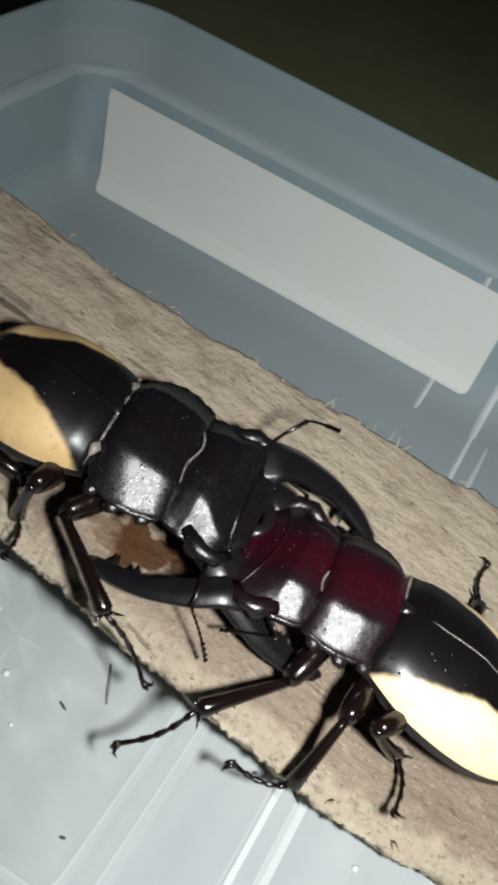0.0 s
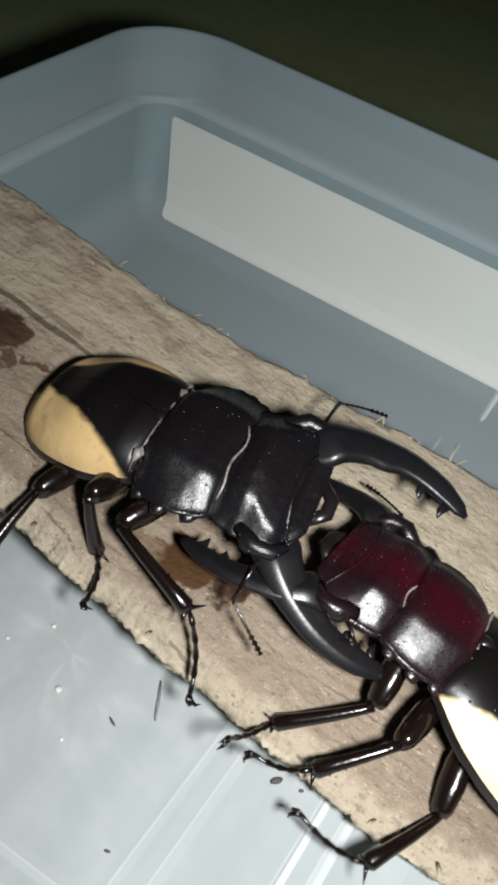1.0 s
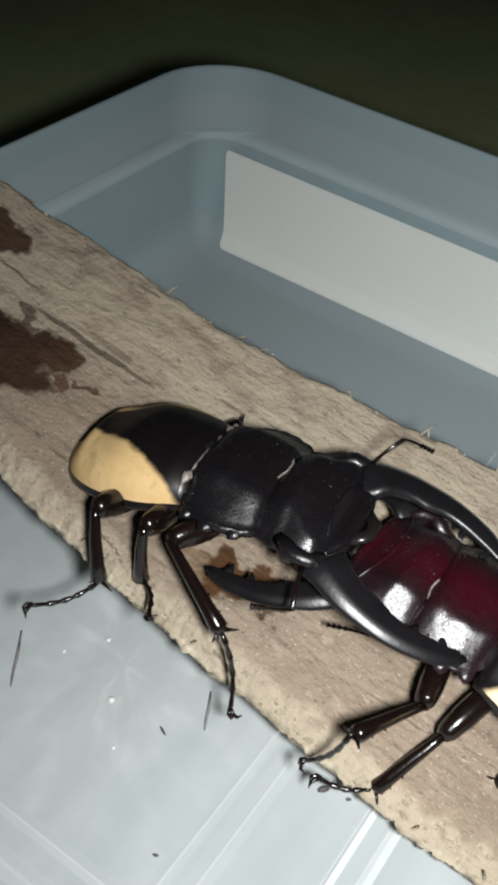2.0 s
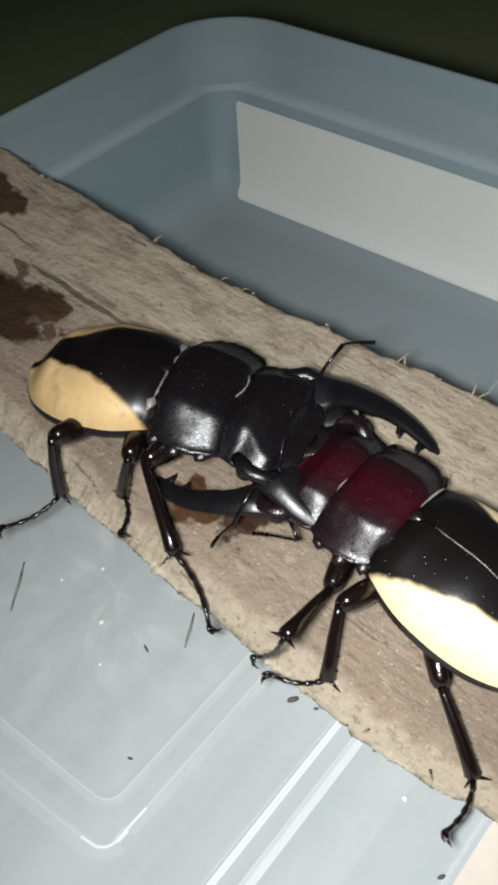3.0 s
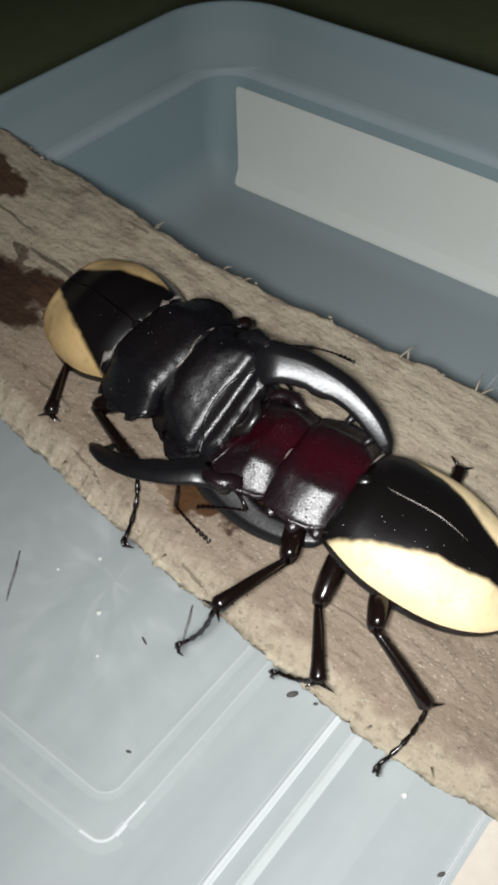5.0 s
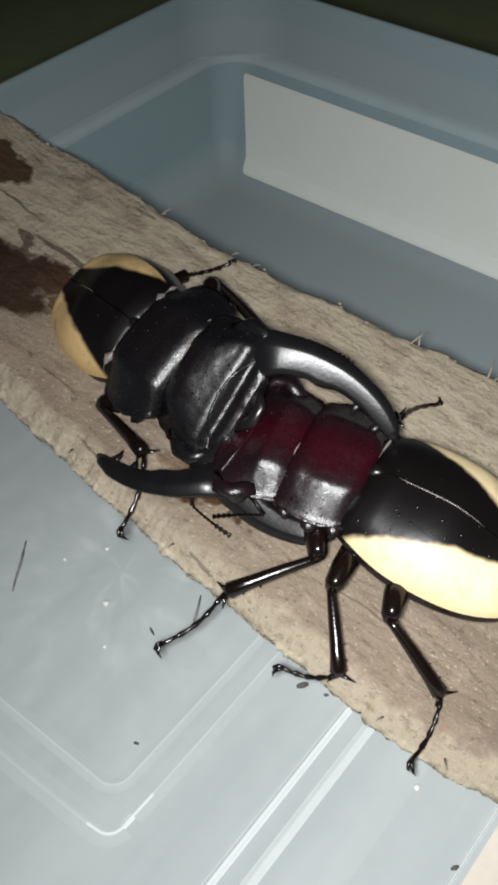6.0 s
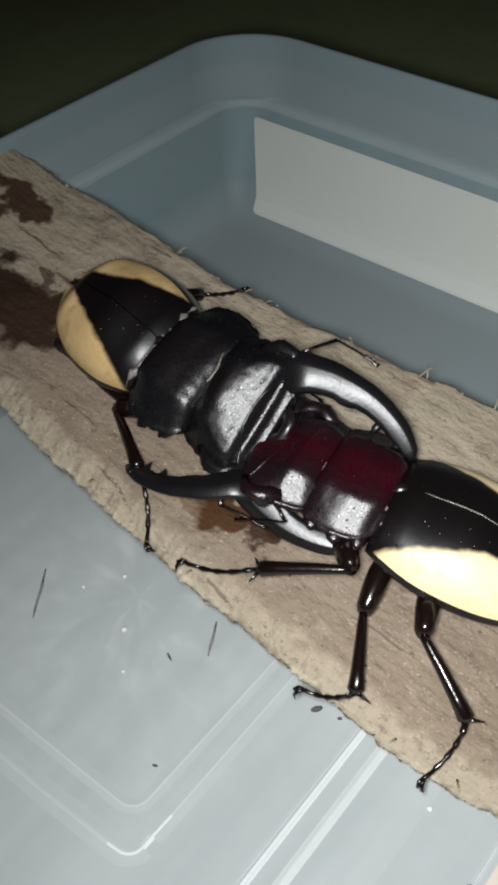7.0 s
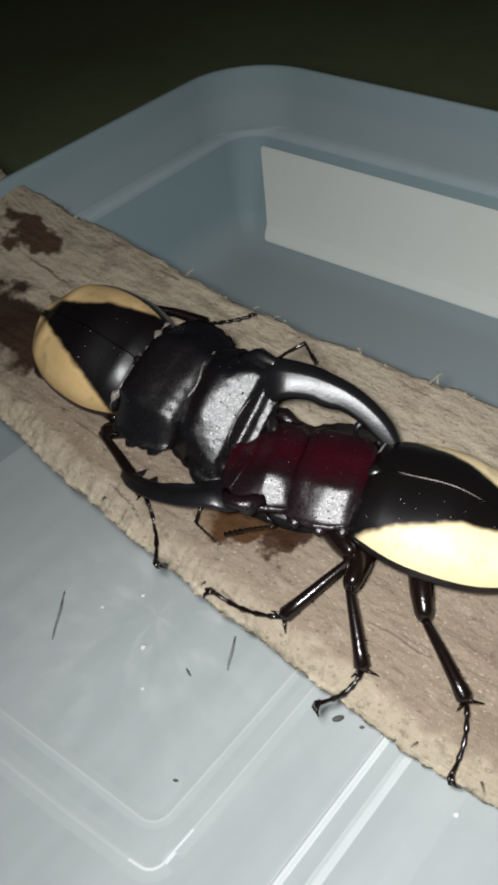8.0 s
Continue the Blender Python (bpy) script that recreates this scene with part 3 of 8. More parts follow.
def papers():
    wall = lambda z: Y1 - 0.0126 + (z - 0.004) * 0.23
    # the label follows the wall down into its curved foot
    down = [(wall(z), z) for z in (0.0302, 0.0298, 0.0285, 0.024, 0.018, 0.0115)] + [(Y1 - 0.0122, 0.0066), (Y1 - 0.0140, 0.0046), (Y1 - 0.0150, 0.0034), (Y1 - 0.0157, 0.0030)]
    bm = bmesh.new()
    rings = []
    for i, (y, z) in enumerate(down):
        cut = (0.0012, 0.0004, 0, 0, 0, 0, 0, 0, 0.0005, 0.0018)[i]
        xs = (-0.1204 + cut - 0.0057 * min(1, max(0, (z - 0.0046) / 0.0256)), -0.09, -0.05, -0.02, 0.0024 - cut)
        rings.append([(x, y - 0.0008, z + 0.0004) for x in xs] + [(x, y - 0.0004, z + 0.0002) for x in reversed(xs)])
    skin(bm, rings)
    lab = part("paper_label", bm, PAPER, flat=True)
    tagged(lab, "blank white paper label stuck on the box's far wall", "label")
    slip = sheet("paper_slip", ((0.0418, -0.075, 0.0006), (0.05, 0, 0), (0, 0.079, 0)), 0.003, 0.0003, BEIGE)
    tagged(slip, "beige paper slip lying on the box's base", "paper")


def debris():
    for x, y, a, ln, w, name, label in ((-0.0264, 0.0002, 118, 0.0085, 0.00060, "fibre", "thin dark fibre lying on the plastic base"),
                                        (-0.0631, -0.0136, 125, 0.0130, 0.00062, "fibre", "long thin dark fibre lying on the plastic base"),
                                        (0.0, 0.0, 55, 0.0022, 0.0013, "crumb", "dark wood crumb on the plastic base"),
                                        (0.0046, 0.0012, 40, 0.0009, 0.0007, "crumb", "dark wood crumb on the plastic base"),
                                        (0.0397, -0.0117, 60, 0.0014, 0.0008, "crumb", "dark wood crumb on the plastic base"),
                                        (-0.0167, -0.0279, 20, 0.0010, 0.0006, "crumb", "dark wood crumb on the plastic base"),
                                        (-0.0305, -0.0085, -25, 0.0020, 0.0005, "crumb", "dark wood crumb on the plastic base")):
        bm = bmesh.new()
        k = 7
        tube(bm, [(ln * (i / (k - 1) - 0.5), 0.006 * ln * math.sin(i * 1.3), w * 0.45) for i in range(k)], [w * 0.5 * (0.35 + 0.65 * math.sin(math.pi * (i + 0.5) / k)) for i in range(k)], 6)
        ob = part(name, bm, FIBRE if name == "fibre" else DEBRIS)
        ob.matrix_world = pose(x, y, 0.0002, 0, 0, a)
        tagged(ob, label, "debris", "crumbs on the base")
    for x, y, r in ((-0.0424, -0.0092, 0.0007), (-0.0571, -0.0065, 0.0004), (-0.0356, -0.0167, 0.0004), (0.0275, -0.0036, 0.0006), (-0.0520, 0.0010, 0.0005)):
        bm = bmesh.new()
        bmesh.ops.create_icosphere(bm, subdivisions=2, radius=r)
        for v in bm.verts:
            v.co *= 1 + 0.3 * noise.noise(v.co * 2500)
            v.co.z = max(v.co.z * 0.6, -r * 0.4)
        ob = part("white_crumb", bm, PAPER)
        ob.location = (x, y, r * 0.4)
        tagged(ob, "tiny white crumb on the plastic base", "debris", "crumbs on the base")


# ---------------------------------------------------------------- the board
def board_z(x, y):
    """Height of the board's upper face: it leans from the box's base up on to the rim."""
    return 0.01588 - 0.18491 * x + 0.13516 * y + 0.0035 * max(0, (-0.112 - x) / 0.026) ** 2


def near_edge(x):
    y = smooth_curve(x, ((-0.17, 0.0090), (-0.0870, 0.0044), (-0.0720, 0.0018), (-0.0540, 0.0006), (-0.0390, -0.0006), (-0.0200, -0.0014), (0.0150, -0.0020), (0.0280, -0.0014), (0.0400, 0.0008), (0.0490, 0.0022), (0.10, 0.0060)))
    return y + 0.0007 * noise.noise((x * 90, 3, 0)) + 0.0006 * noise.noise((x * 330, 5, 0)) + 0.0004 * noise.noise((x * 1100, 6, 0))


def far_edge(x):
    y = smooth_curve(x, ((-0.17, 0.0540), (-0.1430, 0.0555), (-0.1250, 0.0585), (-0.1100, 0.0600), (-0.0740, 0.0602), (-0.0580, 0.0620), (-0.0280, 0.0666), (-0.0140, 0.0698), (0.0, 0.0718), (0.02, 0.0750), (0.10, 0.0860)))
    return y + 0.0005 * noise.noise((x * 80, 9, 0)) + 0.0003 * noise.noise((x * 500, 11, 0)) + 0.0002 * noise.noise((x * 1500, 12, 0))


def board():
    nx, ny = 560, 96
    xs = [-0.168 + 0.243 * i / nx for i in range(nx + 1)]
    rings = []
    for x in xs:
        a, b = near_edge(x), far_edge(x)
        ring = []
        for j in range(ny + 1):
            k = j / ny
            y = a + (b - a) * k
            z = board_z(x, y)
            z += 0.00030 * noise.noise((x * 60, y * 420, 0)) + 0.00016 * noise.noise((x * 200, y * 1500, 4)) + 0.0005 * noise.noise((x * 22, y * 60, 7))
            edge = min(k, 1 - k) * (b - a)
            if k < 0.5:
                fall = max(0, 1 - edge / (0.0042 + 0.0016 * noise.noise((x * 150, 1, 5))))
                z -= 0.0026 * fall ** 1.6 + 0.0013 * fall * noise.noise((x * 380, y * 800, 2)) + 0.0007 * fall * noise.noise((x * 1300, y * 1700, 6))
            else:
                z -= 0.0010 * max(0, 1 - edge / 0.0020) ** 2 * (0.7 + 0.8 * noise.noise((x * 240, k, 2)))
            ring.append((x, y, z))
        # torn far side, underside, torn near side
        thick = 0.0052
        for q in (0.25, 0.6, 1.0):
            ring.append((x, b + 0.0007 * noise.noise((x * 350, q * 9, 1)), board_z(x, b) - 0.0008 - thick * q))
        for k in (0.75, 0.5, 0.25):
            y = a + (b - a) * k
            ring.append((x, y, board_z(x, y) - 0.0008 - thick))
        for q in (1.0, 0.82, 0.64, 0.46, 0.3, 0.15):
            ring.append((x, a - 0.0004 + 0.0007 * noise.noise((x * 330, q * 11, 21)) + 0.0005 * noise.noise((x * 1100, q * 23, 22)) + 0.0016 * (q - 0.5), board_z(x, a) - 0.0024 - (thick - 0.0016) * q + 0.0004 * noise.noise((x * 600, q * 5, 31))))
        ring = [(p[0], p[1], max(p[2], 0.0005)) for p in ring]
        rings.append(ring)
    bm = bmesh.new()
    worn = bm.verts.layers.float.new("worn")
    rows = skin(bm, rings, slot=lambda i, j: 1 if j > ny else 0)
    for x, row in zip(xs, rows):
        for j, v in enumerate(row):
            v[worn] = (v.co.y - near_edge(x)) * 100 if j <= ny else 0
    thing = part("wooden_board", bm, [WOOD, RAW_WOOD])
    tagged(thing, "weathered rough wooden board with dark stains, leaning on the box's rim", "board")
    # crumbs and chips broken from the worn edges
    random.seed(11)
    bm = bmesh.new()
    for k in range(420):
        x = random.uniform(-0.135, 0.072)
        near = k % 14 < 13
        y = near_edge(x) + random.uniform(-0.0002, 0.0036) if near else far_edge(x) - random.uniform(-0.0002, 0.0016)
        r = random.uniform(0.00012, 0.00040) * (1.5 if random.random() < 0.12 else 1)
        fall = max(0, 1 - (y - near_edge(x)) / 0.0042) if near else 0
        z = board_z(x, y) - 0.0026 * fall ** 1.6 + 0.00005
        turn = random.uniform(0, 3.14)
        ring = []
        for q, sc in ((-0.6, 0.7), (0.1, 1.0), (0.7, 0.5)):
            ring.append([(x + math.cos(turn + a) * r * sc * random.uniform(1.0, 2.0), y + math.sin(turn + a) * r * sc * random.uniform(0.6, 1.0), z + q * r) for a in (0, 1.26, 2.51, 3.77, 5.03)])
        skin(bm, ring)
    chips = part("worn_edge", bm, RAW_WOOD, thing, "pale crumbs along the worn edges", flat=True)
    chips["kind"] = "stuff"
    # torn fibres that stand out at the edges
    for x, far, ln, turn in ((-0.0216, 1, 0.004, 60), (-0.0200, 1, 0.003, 120), (-0.0044, 1, 0.004, 100), (-0.0030, 1, 0.003, 40), (-0.0852, 1, 0.003, 50), (-0.0656, 1, 0.002, 20),
                             (-0.0601, 1, 0.002, 10), (0.0300, 0, 0.003, -60), (0.018, 0, 0.002, -100), (-0.03, 0, 0.002, -80), (-0.058, 0, 0.0025, -60)):
        bm = bmesh.new()
        d = Vector((math.cos(radians(turn)), math.sin(radians(turn)), 0.5)) * ln
        tube(bm, [(0, 0, 0), d * 0.5 + Vector((0, 0, 0.0003)), d], [0.00022, 0.00015, 0.00004], 5)
        ob = part("splinter", bm, RAW_WOOD, thing)
        y = far_edge(x) - 0.0006 if far else near_edge(x) + 0.0003
        ob.location = (x, y, board_z(x, y) - 0.0004)
    return thing


# ---------------------------------------------------------------- the beetles
def case_width(s, width):
    if s < 0.35:
        return width * (0.80 + 0.20 * math.sin(math.pi / 2 * s / 0.35))
    return width * max(0.0, 1 - ((s - 0.35) / 0.655) ** 2.5) ** 0.52


def elytron(beetle, side, length, width, mat, rim):
    """One wing case: a domed half shell, black from ring step rim down to its turned-in edge."""
    rings, n, m = [], 34, 18
    for i in range(n + 1):
        s = min(1 - (1 - i / n) ** 1.7, 0.9985)
        w = case_width(s, width)
        top = smooth_curve(s, ((0, 0.0126), (0.12, 0.0146), (0.42, 0.0159), (0.75, 0.0132), (1.0, 0.0068)))
        low = smooth_curve(s, ((0, 0.0068), (0.5, 0.0060), (1.0, 0.0056)))
        ring = []
        for k in range(m + 1):
            a = radians(90 - 118 * k / m)
            c, q = math.cos(a), math.sin(a)
            y = 0.00012 + (w - 0.00012) * power(c, 0.94)
            z = low + (top - low) * power(q, 0.92) if q > 0 else low + 0.0022 * q
            if k == 14:
                y, z = w + 0.0004 * min(1, 8 * s + 0.2), low - 0.0001
            elif k == 15:
                y, z = w + 0.0004 * min(1, 8 * s + 0.2), low - 0.0006
            if k == m:
                y, z = 0.00012 + w * 0.2, low - 0.0012
            ring.append((-length * s, side * y, z))
        rings.append(ring)
    bm = bmesh.new()
    skin(bm, rings, slot=lambda i, j: 1 if j >= rim else 0, sharp=(0, m))
    return part("elytron", bm, [mat, CHITIN], beetle, "glossy wing case, black wedge on cream yellow")


def leg_parts(beetle, mat, size, name):
    """A leg: thigh with the shin and the jointed foot as its pieces, each along its own x axis."""
    f, t, r = size
    bm = bmesh.new()
    tube(bm, [(f * k, 0, 0) for k in (0, 0.08, 0.3, 0.6, 0.9, 1.0)], [0.0013, 0.0018, 0.0022, 0.0022, 0.0018, 0.0012], 12, 1.2)
    leg = part(name, bm, mat, beetle)
    bm = bmesh.new()
    tube(bm, [(t * k, 0, 0.0005 * math.sin(3 * k)) for k in (0, 0.1, 0.4, 0.75, 0.95, 1.0)], [0.0008, 0.0009, 0.0011, 0.0013, 0.0016, 0.0009], 10)
    for x, sd, ln in ((0.62, 1, 0.0006), (0.80, 1, 0.0008), (0.97, 1, 0.0026), (0.97, -1, 0.0018)):
        tube(bm, [(t * x, 0, 0), (t * x + ln * 0.7, sd * (0.0012 + ln * 0.6), 0.0002)], [0.0006, 0.00008], 6)
    tibia = part("tibia", bm, mat, leg)
    bm = bmesh.new()
    pts, rad = [], []
    for k in range(5):
        x0, x1 = r * k / 5, r * (k + 1) / 5
        z = -0.0004 * math.sin(math.pi * k / 5)
        bow = [0.0011 * math.sin(math.pi * q / r) for q in (x0, x0 + (x1 - x0) * 0.75, x1)]
        pts += [(x0 + 0.0001, bow[0], z), (x0 + (x1 - x0) * 0.75, bow[1], z - 0.0001), (x1, bow[2], z)]
        rad += [0.00036, 0.00058 if k < 4 else 0.00046, 0.00036]
    tube(bm, pts, rad, 8)
    for sd in (1, -1):
        tube(bm, [(r - 0.0003, 0, 0), (r + 0.0006, sd * 0.0003, 0.0002), (r + 0.0014, sd * 0.0005 + 0.0005, 0.0001), (r + 0.0015, sd * 0.0006 + 0.0013, -0.0006)], [0.00048, 0.00044, 0.00032, 0.00008], 6)
    tarsus = part("tarsus", bm, mat, leg)
    return leg, tibia, tarsus


def mandible(head, side, reach, bend, thick, mat):
    """A long sickle jaw: broad at its root, curved inwards, ridged along the back, with a forked toothed end."""
    bm = bmesh.new()
    start, end = bend
    pts, rad = [], []
    for k in range(19):
        s = k / 18
        a = radians(start + (end - start) * s)
        p = Vector((-0.002, 0, 0)) if k == 0 else pts[-1] + Vector((math.cos(a), side * math.sin(a), 0.0)) * (reach * 1.14 / 18)
        pts.append(p)
        rad.append(smooth_curve(s, ((0, 0.0030), (0.10, 0.0047), (0.28, 0.0037), (0.5, 0.0029), (0.8, 0.0024), (0.93, 0.0017), (1.0, 0.0005))))
    for i, p in enumerate(pts):
        p.z = smooth_curve(i / 18, ((0, 0.0), (0.2, 0.0022))) if i < 4 else 0.0022 - 0.0046 * (i / 18 - 0.2) / 0.8
    # across: outwards, up; the upper face leans a little inwards from the ridge
    shape = ((1.0, -0.30), (1.02, -0.10), (0.90, 0.12), (0.60, 0.42), (0.38, 0.58), (0.26, 0.60), (-0.20, 0.55), (-0.62, 0.49), (-0.84, 0.40), (-0.98, 0.0), (-0.88, -0.46), (-0.5, -0.56), (0.0, -0.6), (0.60, -0.5))
    rings = []
    for i, p in enumerate(pts):
        d = (pts[min(i + 1, 18)] - pts[max(i - 1, 0)]).normalized()
        out = Vector((-d.y, d.x, 0)).normalized() * side
        swell = 1.0 + 0.35 * math.exp(-((i - 8.5) / 1.1) ** 2)      # a low tooth halfway along the inner edge
        rings.append([p + thick * rad[i] * (out * (u * swell if u < -0.5 else u) + Vector((0, 0, 1)) * v * 0.68) for u, v in shape])
    skin(bm, rings)
    for i, ln in ((13, 0.0022), (16, 0.0028)):
        d = (pts[i + 1] - pts[i]).normalized()
        inw = Vector((-d.y, d.x, 0)) * (-side)
        low = pts[i] + Vector((0, 0, -0.0007)) * thick
        tube(bm, [low + inw * rad[i] * 0.55 * thick, low + inw * (rad[i] * thick + ln * 0.5), low + inw * (rad[i] * thick + ln) + d * 0.0006], [0.0011, 0.0007, 0.00012], 8, 0.6)
    return part("mandible", bm, mat, head, "long curved glossy black jaw with toothed end")


def antenna(head, side, mat, elbow, tip, root):
    """An elbowed feeler: a smooth first joint to the elbow, then ten beads that widen into the club."""
    bm = bmesh.new()
    e, d = Vector(elbow), Vector(tip) - Vector(elbow)
    tube(bm, [(0, 0, 0), e * 0.5 + Vector((0, 0, 0.0003)), e], [0.00050, 0.00034, 0.00048], 7)
    pts, rad = [], []
    for k in range(10):
        q = e + d * (k / 10) + Vector((0, 0, -0.00004 * k * k * 0.4))
        pts += [q, q + d * 0.07]
        rad += [0.00020, 0.00036 if k < 6 else 0.00058]
    tube(bm, pts, rad, 7, 0.7)
    ob = part("antenna", bm, mat, head, "elbowed beaded antenna")
    ob.location = root
    return ob


# height of the head's upper face from neck to lip: a gentle slope, and one that falls off steeply
SLOPING = ((-0.0014, 0.0036), (-0.0008, 0.0054), (0.0006, 0.0071), (0.0022, 0.0081), (0.0032, 0.0083), (0.0046, 0.0077), (0.0062, 0.0067), (0.0080, 0.0054), (0.0097, 0.0040), (0.0109, 0.0012), (0.0126, 0.0011), (0.0138, 0.0004))
STEEP = ((-0.0014, 0.0036), (-0.0008, 0.0054), (0.0006, 0.0070), (0.0022, 0.0079), (0.0042, 0.0082), (0.0052, 0.0078), (0.0072, 0.0061), (0.0092, 0.0044), (0.0110, 0.0029), (0.0122, 0.0020), (0.0130, 0.0020), (0.0138, 0.0014))


def beetle(label, length, width, wedge, tone, thorax_size, head_size, jaw, shell, sheen, pale_seam, feelers, sizes):
    """A stag beetle, nose along x, seam of wing cases and thorax at the origin, feet at z 0."""
    (tl, bw, tall), (hl, hw, rise) = thorax_size, head_size
    root = new("stag_beetle")
    tagged(root, label, "beetle", "fighting beetles")
    cases = elytra_material(length, width, wedge, tone)
    bm = bmesh.new()
    loft(bm, [(-length * s, max(case_width(s, width) * 0.86, 0.0006), 0.0058, 0.0008, 0.0036 * math.sin(math.pi * (0.15 + 0.8 * s)) + 0.0004, 0.9) for s in (0.0, 0.1, 0.3, 0.5, 0.7, 0.85, 0.95, 0.985)])
    part("abdomen", bm, CHITIN, root)
    for side in (1, -1):
        # the far case is black further up its side than the near one
        elytron(root, side, length, width, cases, 9 if (side < 0) == pale_seam else 13)
    bm = bmesh.new()
    loft(bm, [(x, w, 0.0084, u, 0.003, 0.9) for x, w, u in ((-0.0032, 0.0003, 0.0042), (-0.0022, 0.0012, 0.0052), (-0.0008, 0.0022, 0.0053), (0.0006, 0.0026, 0.0045))], 16)
    part("scutellum", bm, CHITIN, root)
    if pale_seam:
        # the bright line along the seam, drawn as a thin pale tube
        bm = bmesh.new()
        seam = [(-length * q, 0, smooth_curve(q, ((0, 0.0126), (0.12, 0.0146), (0.42, 0.0159), (0.75, 0.0132), (1.0, 0.0068))) + 0.00003) for q in (0.14, 0.2, 0.28, 0.36, 0.44, 0.52, 0.6)]
        tube(bm, seam, [0.00002, 0.00010, 0.00012, 0.00010, 0.00012, 0.00008, 0.00002], 6)
        part("seam", bm, HAIR, root, "thin seam between the wing cases, its highlight drawn pale")
    # thorax: pivot at the origin of the root, height 9 mm
    bm = bmesh.new()
    secs = []
    for x, w, u, f in ((-0.0010, 0.0092, 0.0040, 0.5), (-0.0006, 0.0102, 0.0064, 0.5), (0.0004, 0.0118, 0.0078, 0.48), (0.0018, 0.0133, 0.0087, 0.47), (0.0040, 0.0143, 0.0090, 0.46), (0.0064, 0.0147, 0.0092, 0.46),
                       (0.0088, 0.0146, 0.0091, 0.46), (0.0108, 0.0140, 0.0088, 0.47), (0.0122, 0.0135, 0.0080, 0.48), (0.0132, 0.0128, 0.0066, 0.5), (0.0137, 0.0121, 0.0046, 0.5)):
        # the black one's plate falls away towards the head
        fall = 1 if pale_seam else 1 - 0.22 * max(0, (x - 0.003) / 0.0107)
        secs.append((x * tl, w * bw, u * tall * fall, 0.0042, f + 0.06))
    plate(bm, secs)
    thorax = part("thorax", bm, shell, root, "broad domed thorax with spined sides")
    for side in (1, -1):
        for x, y, ln in ((0.0018, 0.0124, 0.0019), (0.0060, 0.0140, 0.0014), (0.0110, 0.0130, 0.0017)):
            x, y = x * tl, y * bw
            bm = bmesh.new()
            tube(bm, [(x, side * (y - 0.0015), -0.0004), (x - 0.0003, side * (y + ln * 0.5), -0.0006), (x - 0.0007, side * (y + ln), -0.0008)], [0.0022, 0.0013, 0.0002], 8, 0.6)
            part("spine", bm, shell, thorax)
    bm = bmesh.new()
    ring = [((-0.0013 + 0.0007 * (1 - abs(c) ** 2)), 0.0108 * bw * c, 0.0058 * tall * (1 - c * c) ** 0.3 + 0.0001) for c in (math.sin(radians(a)) for a in range(-88, 89, 8))]
    tube(bm, ring, [0.00006 + (0.0011 if pale_seam else 0.0022) * max(0, noise.noise((q[1] * 520, 1, length * 300)) + 0.16) * (1 - abs(q[1] / (0.0108 * bw)) ** 6) for q in ring], 6, 0.7)
    part("hind_rim", bm, HAIR, thorax, "pale membrane at the rear edge")
    # head
    bm = bmesh.new()
    secs = []
    tops = STEEP if pale_seam else SLOPING
    for (x, u), w, f in zip(tops, (0.0112, 0.0122, 0.0130, 0.0135, 0.0139, 0.0141, 0.0145, 0.0143, 0.0134, 0.0120, 0.0100, 0.0070), (0.5, 0.5, 0.5, 0.5, 0.5, 0.5, 0.5, 0.5, 0.55, 0.6, 0.6, 0.6) if pale_seam else (0.5, 0.5, 0.5, 0.5, 0.5, 0.52, 0.60, 0.69, 0.75, 0.75, 0.7, 0.7)):
        secs.append((x * hl, w * hw, u * rise, 0.0042, min(f + 0.05, 0.8)))
    crown = 0.10 if pale_seam else 0.14
    plate(bm, secs, crown)
    for side in (1, -1):
        tube(bm, [(0.0040 * hl, side * 0.0115 * hw, 0.0010), (0.0072 * hl, side * 0.0142 * hw, 0.0012), (0.0100 * hl, side * 0.0140 * hw, 0.0008), (0.0118 * hl, side * 0.0115 * hw, 0.0004)], [0.0016, 0.0017, 0.0015, 0.0010], 8, 0.8)
    head = part("head", bm, shell, root, "broad flat head")
    bm = bmesh.new()
    ring = []
    for k in range(-17, 18):
        v = k / 18
        ring.append((-0.0007 - 0.0012 * v * v + 0.0005 * math.sin(6.5 * v), 0.0112 * hw * v, plate_height(abs(v), 0.0057 * rise, 0.55, crown) + 0.0003))
    tube(bm, ring, [0.00009 + 0.00022 * max(0, noise.noise((q[1] * 200, 5, length * 900)) + 0.45) for q in ring], 6)
    part("neck_rim", bm, HAIR, head, "pale membrane at the neck")
    for reach, rad in ((0.0110 if pale_seam else 0.0117, 0.00034),):
        bm = bmesh.new()
        line = []
        for a in range(-80, 81, 8):
            c = math.sin(radians(a))
            x = reach - 0.0022 * (1 - c * c)
            top = smooth_curve(x, tops) * rise
            v = abs(c) * 0.80
            line.append((x * hl, 0.0138 * hw * c * 0.80, plate_height(v, top, 0.56, crown) + 0.0001))
        tube(bm, line, [rad] * len(line), 6)
        part("ridge", bm, shell, head)
    jaws, horns = [], []
    for side in (1, -1):
        bm = bmesh.new()
        bmesh.ops.create_uvsphere(bm, u_segments=12, v_segments=8, radius=0.0020)
        eye = part("eye", bm, CHITIN, head, "small glossy black eye")
        eye.location = (0.0065 * hl, side * 0.0136 * hw, 0.0004)
        horns.append(antenna(head, side, LEG, *feelers[side]))
        jaws.append(mandible(head, side, *jaw, sheen))
    bm = bmesh.new()
